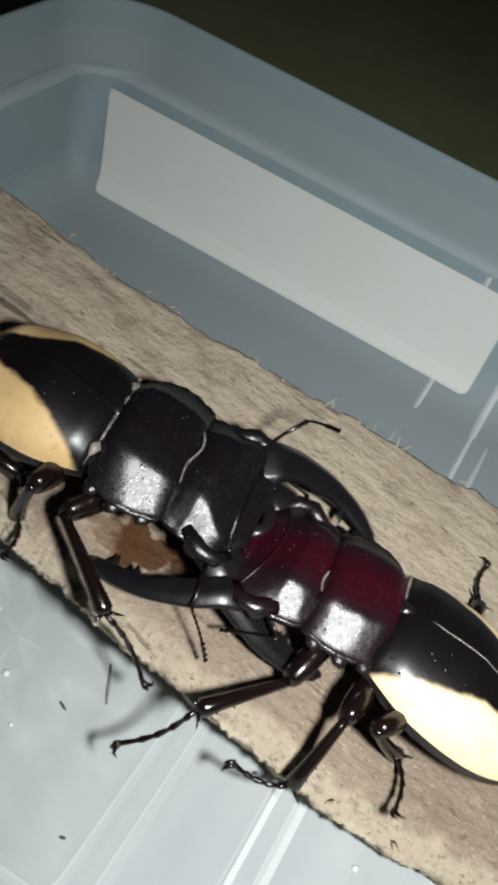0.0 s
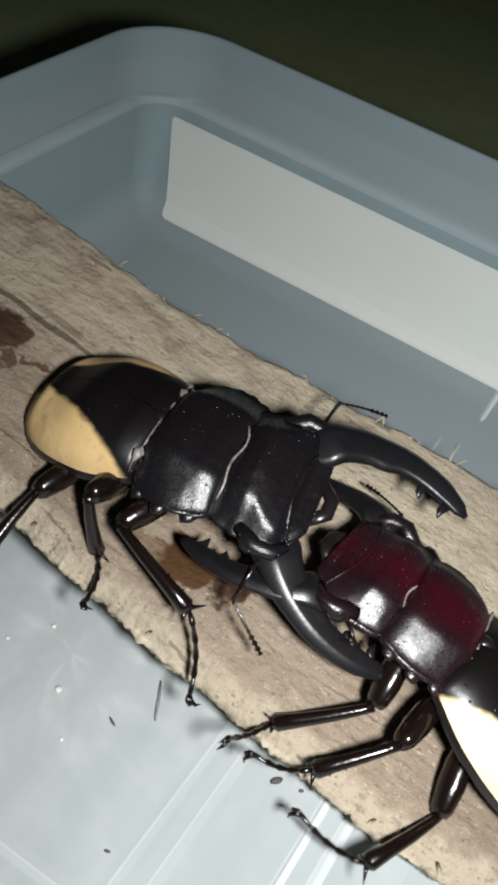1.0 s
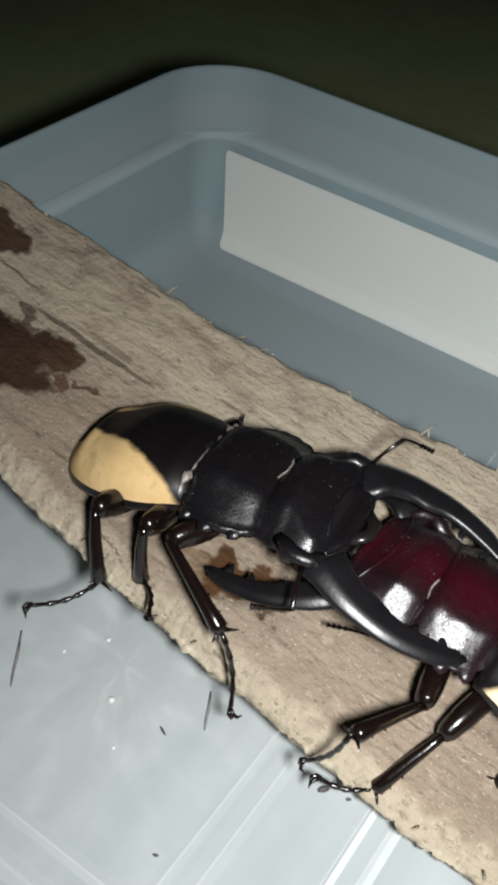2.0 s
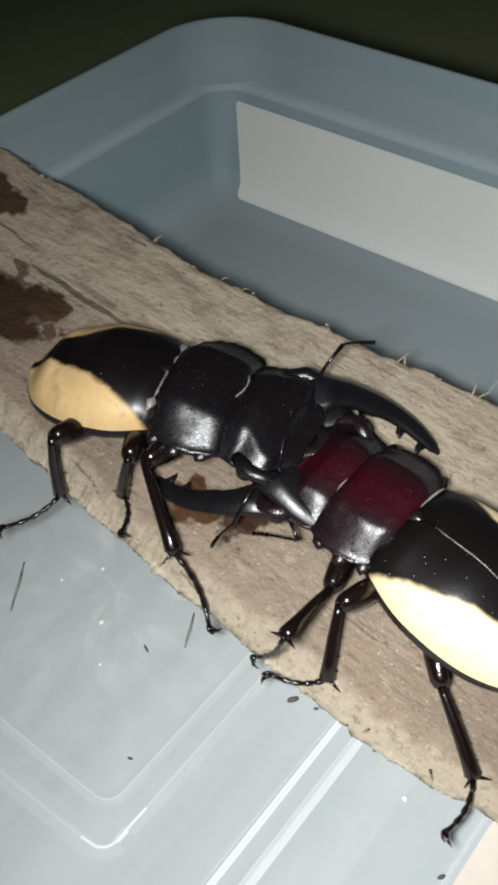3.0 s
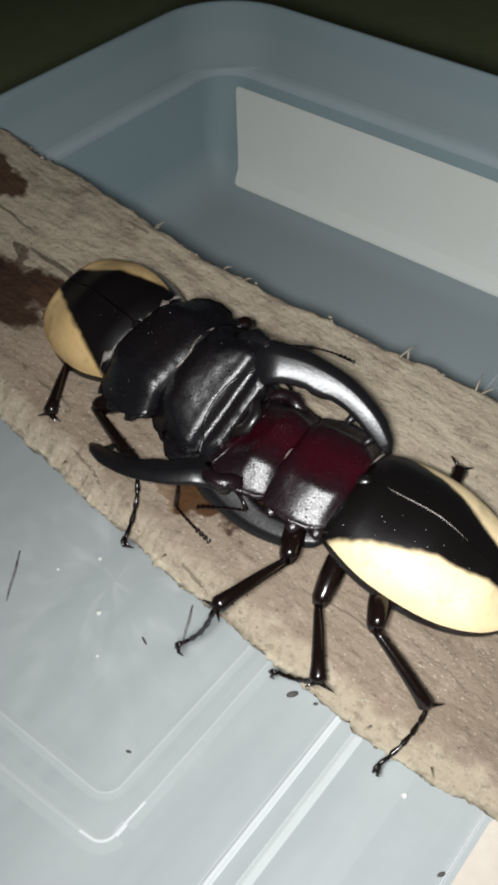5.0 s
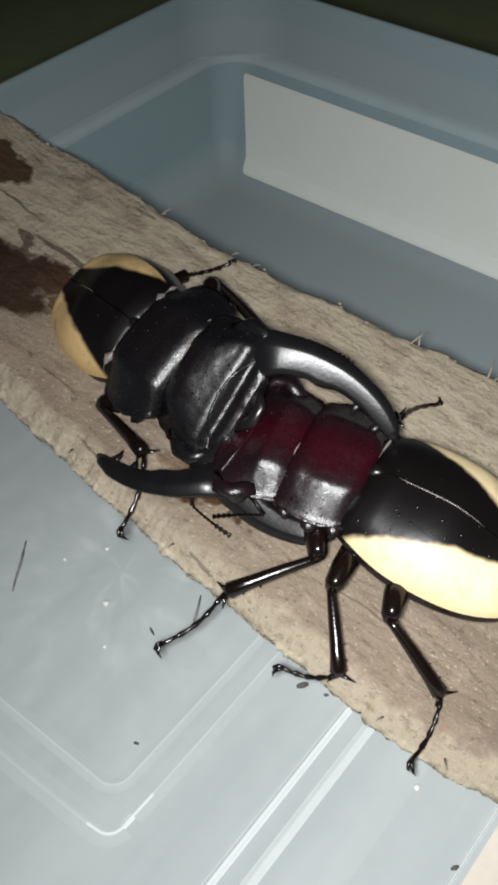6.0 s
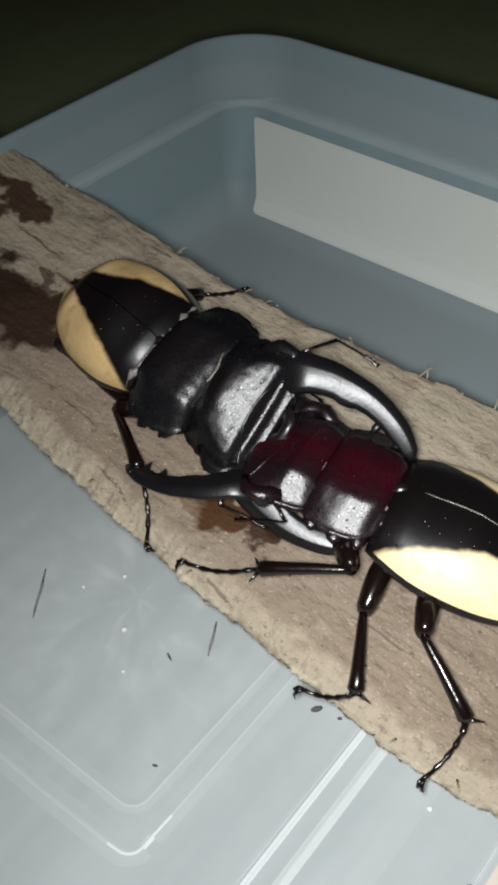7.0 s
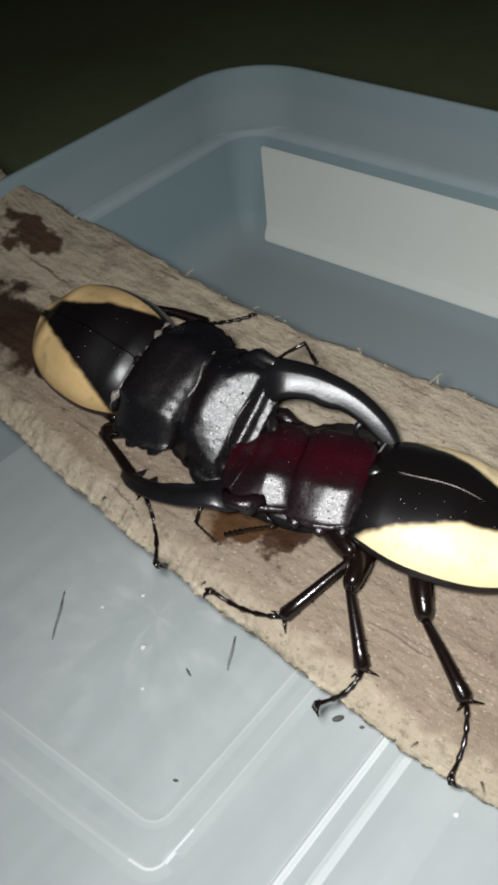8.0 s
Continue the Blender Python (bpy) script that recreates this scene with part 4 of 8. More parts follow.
    tube(bm, [(0.0132 * hl, -0.004, -0.001), (0.0155 * hl, -0.0015, -0.001), (0.0155 * hl, 0.0015, -0.001), (0.0132 * hl, 0.004, -0.001)], [0.0012, 0.0014, 0.0014, 0.0012], 8, 0.6)
    part("upper_lip", bm, CHITIN, head)
    legs = []
    for side in (1, -1):
        for size in sizes:
            legs.append(leg_parts(root, LEG, size, "leg"))
    return root, thorax, head, jaws, horns, legs


ground()
plastic_box()
papers()
board()
debris()
BLACK = beetle("black stag beetle with cream yellow wing cases on the board", 0.0310, 0.0138, 0.86, (0.48, 0.325, 0.14), (1.055, 1.04, 0.715), (1.10, 0.957, 0.72), (0.0303, (43.4, -35.6), 1.0), CHITIN_DULL, JAW, False,
               {1: ((0.0100, 0, 0), (0.0150, -0.0090, 0), (0.0100, 0.0128, 0)), -1: ((0.0100, 0, 0), (0.0150, 0.0090, 0), (0.0100, -0.0128, 0))},
               ((0.0113, 0.0186, 0.0148), (0.0110, 0.0135, 0.0100), (0.0124, 0.0146, 0.0131)))
RED = beetle("wine-red and black stag beetle with cream wing cases", 0.0367, 0.01455, 0.90, (0.71, 0.555, 0.315), (1.0, 0.925, 0.630), (1.03, 0.933, 0.66), (0.0268, (36, -40), 0.80), CHITIN_RED, JAW, True,
             {1: ((-0.0040, 0.0022, -0.0012), (0.0055, 0.0048, -0.0030), (0.0050, 0.0115, -0.001)), -1: ((0.0040, -0.0050, 0.001), (0.0130, -0.0080, 0.0), (0.0060, -0.0115, -0.001))},
             ((0.0109, 0.0176, 0.0143), (0.0124, 0.0148, 0.0101), (0.0130, 0.0163, 0.0126)))


# ---------------------------------------------------------------- what moves
def motions():
    root, thorax, head, jaws, feelers, legs = BLACK
    walk(root, [(0, pose(-0.0463, 0.0195, 0.0320, 5.5, 3.7, 4.6)), (0.5, pose(-0.0437, 0.0229, 0.0338, 11.5, -9.1, -5.1)), (1, pose(-0.0436, 0.0228, 0.0342, 9.2, -12.5, -1.8)),
        (1.5, pose(-0.0398, 0.0203, 0.0315, -4.6, -13.9, 0.5)), (3, pose(-0.0459, 0.0226, 0.0327, 2.6, 0.3, 20.7)), (3.5, pose(-0.0427, 0.0342, 0.0332, 4.9, 7.9, 16.8)),
        (4, pose(-0.0623, 0.0297, 0.0365, 15.8, 2.9, 2.9)), (4.5, pose(-0.0597, 0.0308, 0.0329, 18.4, 0, -6.5)), (6, pose(-0.0571, 0.0295, 0.0316, 28.4, -6.2, -11.1)),
        (6.5, pose(-0.0646, 0.0303, 0.0334, 38.0, 10.0, -6.3)), (7, pose(-0.0607, 0.0312, 0.0337, 22.7, 9.5, -4.3)), (7.5, pose(-0.0641, 0.0292, 0.0334, 20.5, 14.6, 3.8)),
        (8, pose(-0.0670, 0.0288, 0.0330, 26.8, 10.6, 2.5))])
    walk(thorax, [(0, pose(0.0000, 0.0000, 0.0085, 0.0, 4.5, 4.7)), (0.5, pose(0.0000, 0.0000, 0.0085, 0.0, 4.2, 3.5)), (1, pose(0.0000, 0.0000, 0.0085, 0.0, 9.3, 5.8)),
        (1.5, pose(0.0000, 0.0000, 0.0085, 0, 7.5, 3.6)), (3, pose(0.0000, 0.0000, 0.0085, 0.0, 7.1, -3.0)), (3.5, pose(0.0000, 0.0000, 0.0085, 0.0, 1.4, -2.6)),
        (4, pose(0.0000, 0.0000, 0.0085, 0.0, 1.1, 1.2)), (4.5, pose(0.0000, 0.0000, 0.0085, 0.0, 0.2, -3.2)), (6, pose(0.0000, 0.0000, 0.0085, 0.0, 3.0, -2.2)),
        (6.5, pose(0.0000, 0.0000, 0.0085, 0.0, -3.1, 1.6)), (7, pose(0.0000, 0.0000, 0.0085, 0, -3.1, 2.1)), (7.5, pose(0.0000, 0.0000, 0.0085, 0.0, -3.9, 0.4)),
        (8, pose(0.0000, 0.0000, 0.0085, 0, -3.4, 0.9))])
    walk(head, [(0, pose(0.0143, 0.0012, 0.0071, 3.3, 10.1, 4.9)), (0.5, pose(0.0143, 0.0009, 0.0072, -4.6, 15.6, 3.1)), (1, pose(0.0141, 0.0014, 0.0059, 8.2, 17.0, 11.8)),
        (1.5, pose(0.0142, 0.0009, 0.0063, 5.0, 8.1, 6.0)), (3, pose(0.0142, -0.0008, 0.0064, 1.8, 7.3, -7.4)), (3.5, pose(0.0144, -0.0007, 0.0079, 1.5, -0.2, -11.1)),
        (4, pose(0.0144, 0.0003, 0.0079, 15.6, 3.8, 6.9)), (4.5, pose(0.0144, -0.0008, 0.0081, 18.9, -1.1, -3.0)), (6, pose(0.0144, -0.0005, 0.0074, 15.6, 4.4, -1.0)),
        (6.5, pose(0.0144, 0.0004, 0.0090, 16.1, -4.6, 4.7)), (7, pose(0.0144, 0.0005, 0.0090, 16.4, -6.7, 3.5)), (7.5, pose(0.0144, 0.0001, 0.0092, 14.5, -4.2, 5.2)),
        (8, pose(0.0144, 0.0002, 0.0091, 15.7, -3.6, 0.7))])
    walk(jaws[0], [(0, pose(0.0108, 0.0079, -0.0008, 0.0, 7.8, 9.5)), (0.5, pose(0.0108, 0.0079, -0.0008, 0.0, -10.1, 5.2)), (1, pose(0.0108, 0.0079, -0.0008, 0.0, 1.7, 4.3)),
        (1.5, pose(0.0108, 0.0079, -0.0008, 0.0, 6.8, 3.5)), (3, pose(0.0108, 0.0079, -0.0008, 0.0, 15.2, 16.9)), (3.5, pose(0.0108, 0.0079, -0.0008, 0.0, 13.4, 24.6)),
        (4, pose(0.0108, 0.0079, -0.0008, 0.0, 4.9, 3.6)), (4.5, pose(0.0108, 0.0079, -0.0008, 0.0, 20.1, 4.7)), (6, pose(0.0108, 0.0079, -0.0008, 0.0, 21.1, 1.6)),
        (6.5, pose(0.0108, 0.0079, -0.0008, 0.0, 17.0, 1.4)), (7, pose(0.0108, 0.0079, -0.0008, 0.0, 14.1, -1.4)), (7.5, pose(0.0108, 0.0079, -0.0008, 0.0, 4.2, -6.8)),
        (8, pose(0.0108, 0.0079, -0.0008, 0.0, 9.3, -0.1))])
    walk(jaws[1], [(0, pose(0.0108, -0.0079, -0.0025, 0.0, 7.3, -13.8)), (0.5, pose(0.0108, -0.0079, -0.0025, 0.0, 11.3, -24.9)), (1, pose(0.0108, -0.0079, -0.0025, 0.0, 8.7, -23.6)),
        (1.5, pose(0.0108, -0.0079, -0.0025, 0.0, 13.1, -12.2)), (3, pose(0.0108, -0.0079, -0.0025, 0.0, 6.0, 0.0)), (3.5, pose(0.0108, -0.0079, -0.0025, 0.0, 6.0, 0.0)),
        (4, pose(0.0108, -0.0079, -0.0025, 0.0, 6.6, -18.7)), (4.5, pose(0.0108, -0.0079, -0.0025, 0.0, 8.6, 1.0)), (6, pose(0.0108, -0.0079, -0.0025, 0.0, 8.9, -3.0)),
        (6.5, pose(0.0108, -0.0079, -0.0025, 0.0, -4.0, -1.6)), (7, pose(0.0108, -0.0079, -0.0025, 0.0, 8.4, -4.7)), (7.5, pose(0.0108, -0.0079, -0.0025, 0.0, -3.6, -3.2)),
        (8, pose(0.0108, -0.0079, -0.0025, 0.0, 2.7, 7.8))])
    walk(feelers[0], [(0, pose(0.0100, 0.0128, 0.0000, -54.5, -49.9, 53.9)), (0.5, pose(0.0100, 0.0128, 0.0000, -54.5, -49.9, 53.9)), (0.75, pose(0.0100, 0.0128, 0.0000, -29.2, -14.8, 61.2)),
        (1, pose(0.0100, 0.0128, 0.0000, 0, 13.8, 82.7)), (1.25, pose(0.0100, 0.0128, 0.0000, -10.9, -11.2, 53.8)), (1.5, pose(0.0100, 0.0128, 0.0000, -7.9, -38.4, 24.0)),
        (3, pose(0.0100, 0.0128, 0.0000, -42.0, -47.7, 65.2)), (3.5, pose(0.0100, 0.0128, 0.0000, -45.1, -57.6, 82.1)), (3.75, pose(0.0100, 0.0128, 0.0000, -34.7, -20.7, 74.1)),
        (4, pose(0.0100, 0.0128, 0.0000, -29.4, 16.5, 73.0)), (6, pose(0.0100, 0.0128, 0.0000, -58.5, 52.2, 39.0)), (6.25, pose(0.0100, 0.0128, 0.0000, 10.9, 27.1, 60.4)),
        (6.5, pose(0.0100, 0.0128, 0.0000, 62.8, 0.5, 46.7)), (6.75, pose(0.0100, 0.0128, 0.0000, 24.2, 10.9, 57.8)), (7, pose(0.0100, 0.0128, 0.0000, -14.8, 26.0, 60.0)),
        (7.25, pose(0.0100, 0.0128, 0.0000, -2.0, -11.1, 74.4)), (7.5, pose(0.0100, 0.0128, 0.0000, 3.7, -49.9, 83.9)), (7.75, pose(0.0100, 0.0128, 0.0000, -20.5, -32.3, 67.8)),
        (8, pose(0.0100, 0.0128, 0.0000, -45.9, -21.3, 47.2))])
    walk(feelers[1], [(0, pose(0.0100, -0.0128, 0.0000, -32.0, 3.2, -82.1)), (1, pose(0.0100, -0.0128, 0.0000, 1.8, 22.4, -100.6)), (1.25, pose(0.0100, -0.0128, 0.0000, 74.3, 22.4, -80.7)),
        (1.5, pose(0.0100, -0.0128, 0.0000, 140.7, 5.2, -74.2)), (3, pose(0.0100, -0.0128, 0.0000, 92.6, 31.9, -97.6)), (3.25, pose(0.0100, -0.0128, 0.0000, 23.5, -0.8, -93.3)),
        (3.5, pose(0.0100, -0.0128, 0.0000, -49.2, -7.8, -61.0)), (4, pose(0.0100, -0.0128, 0.0000, 0.1, 8.8, -114.8)), (4.5, pose(0.0100, -0.0128, 0.0000, 6.0, 16.2, -80.8)),
        (6, pose(0.0100, -0.0128, 0.0000, 9.8, 14.3, -61.8)), (6.5, pose(0.0100, -0.0128, 0.0000, -24.0, -30.5, -57.3)), (7, pose(0.0100, -0.0128, 0.0000, -25.7, -28.7, -40.6)),
        (8, pose(0.0100, -0.0128, 0.0000, -5.7, -18.3, -70.5))])
    walk(legs[0][0], [(0, pose(0.0060, 0.0080, 0.0035, 0, 1.8, 27.4)), (0.062, pose(0.0060, 0.0080, 0.0035, 0, 0.8, 33.0)), (0.125, pose(0.0060, 0.0080, 0.0035, 0, -0.3, 38.9)),
        (0.25, pose(0.0060, 0.0080, 0.0035, 0.0, -2.6, 51.6)), (0.375, pose(0.0060, 0.0080, 0.0035, 0.0, -4.8, 64.3)), (0.5, pose(0.0060, 0.0080, 0.0035, 0.0, -6.5, 75.8)),
        (0.625, pose(0.0060, 0.0080, 0.0035, 0.0, -4.9, 64.2)), (0.75, pose(0.0060, 0.0080, 0.0035, 0.0, -2.8, 51.4)), (0.875, pose(0.0060, 0.0080, 0.0035, 0, -0.6, 38.6)),
        (1, pose(0.0060, 0.0080, 0.0035, 0, 1.5, 26.9)), (1.5, pose(0.0060, 0.0080, 0.0035, 0, 1.7, 27.2)), (3, pose(0.0060, 0.0080, 0.0035, 0, 1.8, 27.4)),
        (3.5, pose(0.0060, 0.0080, 0.0035, 0, 1.9, 27.6)), (3.75, pose(0.0060, 0.0080, 0.0035, 0.0, -0.7, 72.6)), (4, pose(0.0060, 0.0080, 0.0035, 0.1, -2.9, 117.6)),
        (4.25, pose(0.0060, 0.0080, 0.0035, 0.0, -0.8, 72.5)), (4.5, pose(0.0060, 0.0080, 0.0035, 0, 1.7, 27.3)), (4.875, pose(0.0060, 0.0080, 0.0035, 0.0, -0.6, 45.9)),
        (5.25, pose(0.0060, 0.0080, 0.0035, 0.0, -4.0, 73.9)), (5.438, pose(0.0060, 0.0080, 0.0035, 0.1, -5.4, 88.8)), (5.625, pose(0.0060, 0.0080, 0.0035, 0.1, -6.4, 101.9)),
        (6, pose(0.0060, 0.0080, 0.0035, 0.1, -7.2, 120.8)), (6.5, pose(0.0060, 0.0080, 0.0035, 0.1, -12.9, 118.2)), (6.625, pose(0.0060, 0.0080, 0.0035, 0.1, -11.7, 99.3)),
        (6.75, pose(0.0060, 0.0080, 0.0035, 0.0, -7.9, 72.2)), (6.875, pose(0.0060, 0.0080, 0.0035, 0.0, -2.4, 45.5)), (7, pose(0.0060, 0.0080, 0.0035, 0, 1.7, 27.3)),
        (7.5, pose(0.0060, 0.0080, 0.0035, 0, 2.1, 27.9)), (8, pose(0.0060, 0.0080, 0.0035, 0, 1.9, 27.6))])
    walk(legs[0][1], [(0, pose(0.0113, 0.0000, 0.0000, 58.9, 14.6, 154.5)), (0.062, pose(0.0113, 0.0000, 0.0000, 60.1, 20.1, 146.0)), (0.125, pose(0.0113, 0.0000, 0.0000, 63.9, 28.5, 135.6)),
        (0.25, pose(0.0113, 0.0000, 0.0000, 64.5, 57.7, 97.8)), (0.375, pose(0.0113, 0.0000, 0.0000, -2.7, 64.7, -4.2)), (0.5, pose(0.0113, 0.0000, 0.0000, -19.6, 48.8, -41.7)),
        (0.625, pose(0.0113, 0.0000, 0.0000, -2.6, 64.8, -4.1)), (0.75, pose(0.0113, 0.0000, 0.0000, 64.9, 57.8, 98.1)), (0.875, pose(0.0113, 0.0000, 0.0000, 64.3, 28.6, 135.9)),
        (1, pose(0.0113, 0.0000, 0.0000, 59.5, 14.6, 154.8)), (1.5, pose(0.0113, 0.0000, 0.0000, 57.1, 13.9, 154.8)), (3, pose(0.0113, 0.0000, 0.0000, 58.9, 14.6, 154.4)),
        (3.5, pose(0.0113, 0.0000, 0.0000, 58.6, 14.6, 154.2)), (3.75, pose(0.0113, 0.0000, 0.0000, 71.1, 19.5, 153.0)), (4, pose(0.0113, 0.0000, 0.0000, 61.5, 22.7, 142.7)),
        (4.25, pose(0.0113, 0.0000, 0.0000, 71.3, 19.4, 153.2)), (4.5, pose(0.0113, 0.0000, 0.0000, 58.9, 14.6, 154.5)), (4.875, pose(0.0113, 0.0000, 0.0000, 77.5, 27.8, 145.7)),
        (5.25, pose(0.0113, 0.0000, 0.0000, 122.6, 53.2, 149.4)), (5.438, pose(0.0113, 0.0000, 0.0000, 169.1, 64.2, 173.1)), (5.625, pose(0.0113, 0.0000, 0.0000, -141.9, 64.0, -155.7)),
        (6, pose(0.0113, 0.0000, 0.0000, -101.8, 53.1, -135.8)), (6.5, pose(0.0113, 0.0000, 0.0000, -135.5, 64.8, -150.9)), (6.625, pose(0.0113, 0.0000, 0.0000, 165.2, 66.7, 170.2)),
        (6.75, pose(0.0113, 0.0000, 0.0000, 102.6, 47.3, 141.4)), (6.875, pose(0.0113, 0.0000, 0.0000, 73.3, 26.4, 145.0)), (7, pose(0.0113, 0.0000, 0.0000, 59.0, 14.6, 154.5)),
        (7.5, pose(0.0113, 0.0000, 0.0000, 58.3, 14.6, 154.2)), (8, pose(0.0113, 0.0000, 0.0000, 58.6, 14.5, 154.4))])
    walk(legs[0][2], [(0, pose(-0.0050, 0.0078, -0.0047, -153.0, 14.6, -33.8)), (0.062, pose(-0.0032, 0.0098, -0.0064, -113.0, 12.2, -32.1)),
        (0.125, pose(-0.0004, 0.0114, -0.0089, -80.5, 7.8, -32.8)), (0.25, pose(0.0099, 0.0099, -0.0157, -32.6, -7.8, -34.5)), (0.375, pose(0.0192, -0.0006, -0.0168, 4.9, 7.7, 7.0)),
        (0.5, pose(0.0204, -0.0082, -0.0140, 17.5, 31.3, 12.9)), (0.625, pose(0.0192, -0.0006, -0.0169, 9.5, 18.2, 12.6)), (0.75, pose(0.0098, 0.0098, -0.0158, -38.7, 6.1, -32.2)),
        (0.875, pose(-0.0005, 0.0114, -0.0089, -88.3, 24.7, -31.7)), (1, pose(-0.0051, 0.0077, -0.0047, -141.1, 38.2, -34.7)), (1.5, pose(-0.0051, 0.0077, -0.0045, -140.8, 25.7, -31.4)),
        (3, pose(-0.0050, 0.0078, -0.0047, -155.8, 13.1, -34.1)), (3.5, pose(-0.0050, 0.0078, -0.0047, -165.5, 8.1, -34.9)), (3.75, pose(-0.0044, 0.0080, -0.0062, 159.8, 10.5, -56.7)),
        (4, pose(-0.0024, 0.0104, -0.0072, 134.6, 13.3, -82.6)), (4.25, pose(-0.0044, 0.0079, -0.0062, 169.2, 15.5, -56.1)), (4.5, pose(-0.0050, 0.0078, -0.0047, -151.6, 17.9, -34.2)),
        (4.875, pose(-0.0023, 0.0093, -0.0087, 170.3, 2.6, -63.0)), (5.25, pose(0.0017, 0.0057, -0.0149, 166.1, -28.2, -102.0)), (5.438, pose(0.0032, 0.0010, -0.0168, -175.5, -43.6, -138.9)),
        (5.625, pose(0.0038, -0.0034, -0.0167, -149.3, -42.8, -179.4)), (6, pose(0.0032, -0.0078, -0.0149, -128.0, -28.0, 145.8)), (6.5, pose(0.0043, -0.0039, -0.0168, -139.0, -35.7, -159.9)),
        (6.625, pose(0.0040, 0.0012, -0.0171, -164.1, -34.1, -125.9)), (6.75, pose(0.0014, 0.0079, -0.0137, 173.6, -15.2, -87.3)), (6.875, pose(-0.0024, 0.0096, -0.0083, 179.0, 4.0, -57.9)),
        (7, pose(-0.0050, 0.0078, -0.0047, -152.1, 15.9, -33.9)), (7.5, pose(-0.0050, 0.0079, -0.0047, -156.9, 6.3, -32.4)), (8, pose(-0.0050, 0.0078, -0.0047, -151.7, 11.3, -32.6))])
    walk(legs[1][0], [(0, pose(-0.0040, 0.0080, 0.0035, 0.1, 3.5, 152.5)), (0.5, pose(-0.0040, 0.0080, 0.0035, 0.1, 3.4, 152.6)), (1, pose(-0.0040, 0.0080, 0.0035, 0.1, 3.6, 152.3)),
        (1.125, pose(-0.0040, 0.0080, 0.0035, 0.1, 2.3, 159.1)), (1.25, pose(-0.0040, 0.0080, 0.0035, 0.1, 0.8, 166.0)), (1.312, pose(-0.0040, 0.0080, 0.0035, 0.1, 0.1, 169.5)),
        (1.375, pose(-0.0040, 0.0080, 0.0035, 0.1, -0.6, 173.0)), (1.5, pose(-0.0040, 0.0080, 0.0035, 0.1, -2.0, 179.7)), (1.875, pose(-0.0040, 0.0080, 0.0035, 0.1, -0.6, 173.0)),
        (2.062, pose(-0.0040, 0.0080, 0.0035, 0.1, 0.1, 169.5)), (2.25, pose(-0.0040, 0.0080, 0.0035, 0.1, 0.8, 166.0)), (2.625, pose(-0.0040, 0.0080, 0.0035, 0.1, 2.3, 159.1)),
        (2.812, pose(-0.0040, 0.0080, 0.0035, 0.1, 3.0, 155.7)), (3, pose(-0.0040, 0.0080, 0.0035, 0.1, 3.6, 152.3)), (3.5, pose(-0.0040, 0.0080, 0.0035, 0.1, 3.4, 152.6)),
        (4, pose(-0.0040, 0.0080, 0.0035, 0.1, -6.3, 130.4)), (4.5, pose(-0.0040, 0.0080, 0.0035, 0.1, 3.8, 152.0)), (4.594, pose(-0.0040, 0.0080, 0.0035, 0.1, 3.6, 154.4)),
        (4.688, pose(-0.0040, 0.0080, 0.0035, 0.1, 3.4, 156.8)), (4.875, pose(-0.0040, 0.0080, 0.0035, 0.1, 2.9, 161.9)), (5.25, pose(-0.0040, 0.0080, 0.0035, 0.1, 1.9, 172.4)),
        (5.438, pose(-0.0040, 0.0080, 0.0035, 0.1, 1.3, 177.7)), (5.625, pose(-0.0040, 0.0080, 0.0035, 0.1, 0.8, -177.1)), (6, pose(-0.0040, 0.0080, 0.0035, 0.0, -0.3, -167.3)),
        (6.25, pose(-0.0040, 0.0080, 0.0035, 0.1, 7.5, 168.6)), (6.5, pose(-0.0040, 0.0080, 0.0035, 0.1, 14.0, 143.7)), (7, pose(-0.0040, 0.0080, 0.0035, 0.1, -0.2, 175.1)),
        (7.5, pose(-0.0040, 0.0080, 0.0035, 0.1, 1.0, 155.6)), (8, pose(-0.0040, 0.0080, 0.0035, 0.1, 12.8, 141.4))])
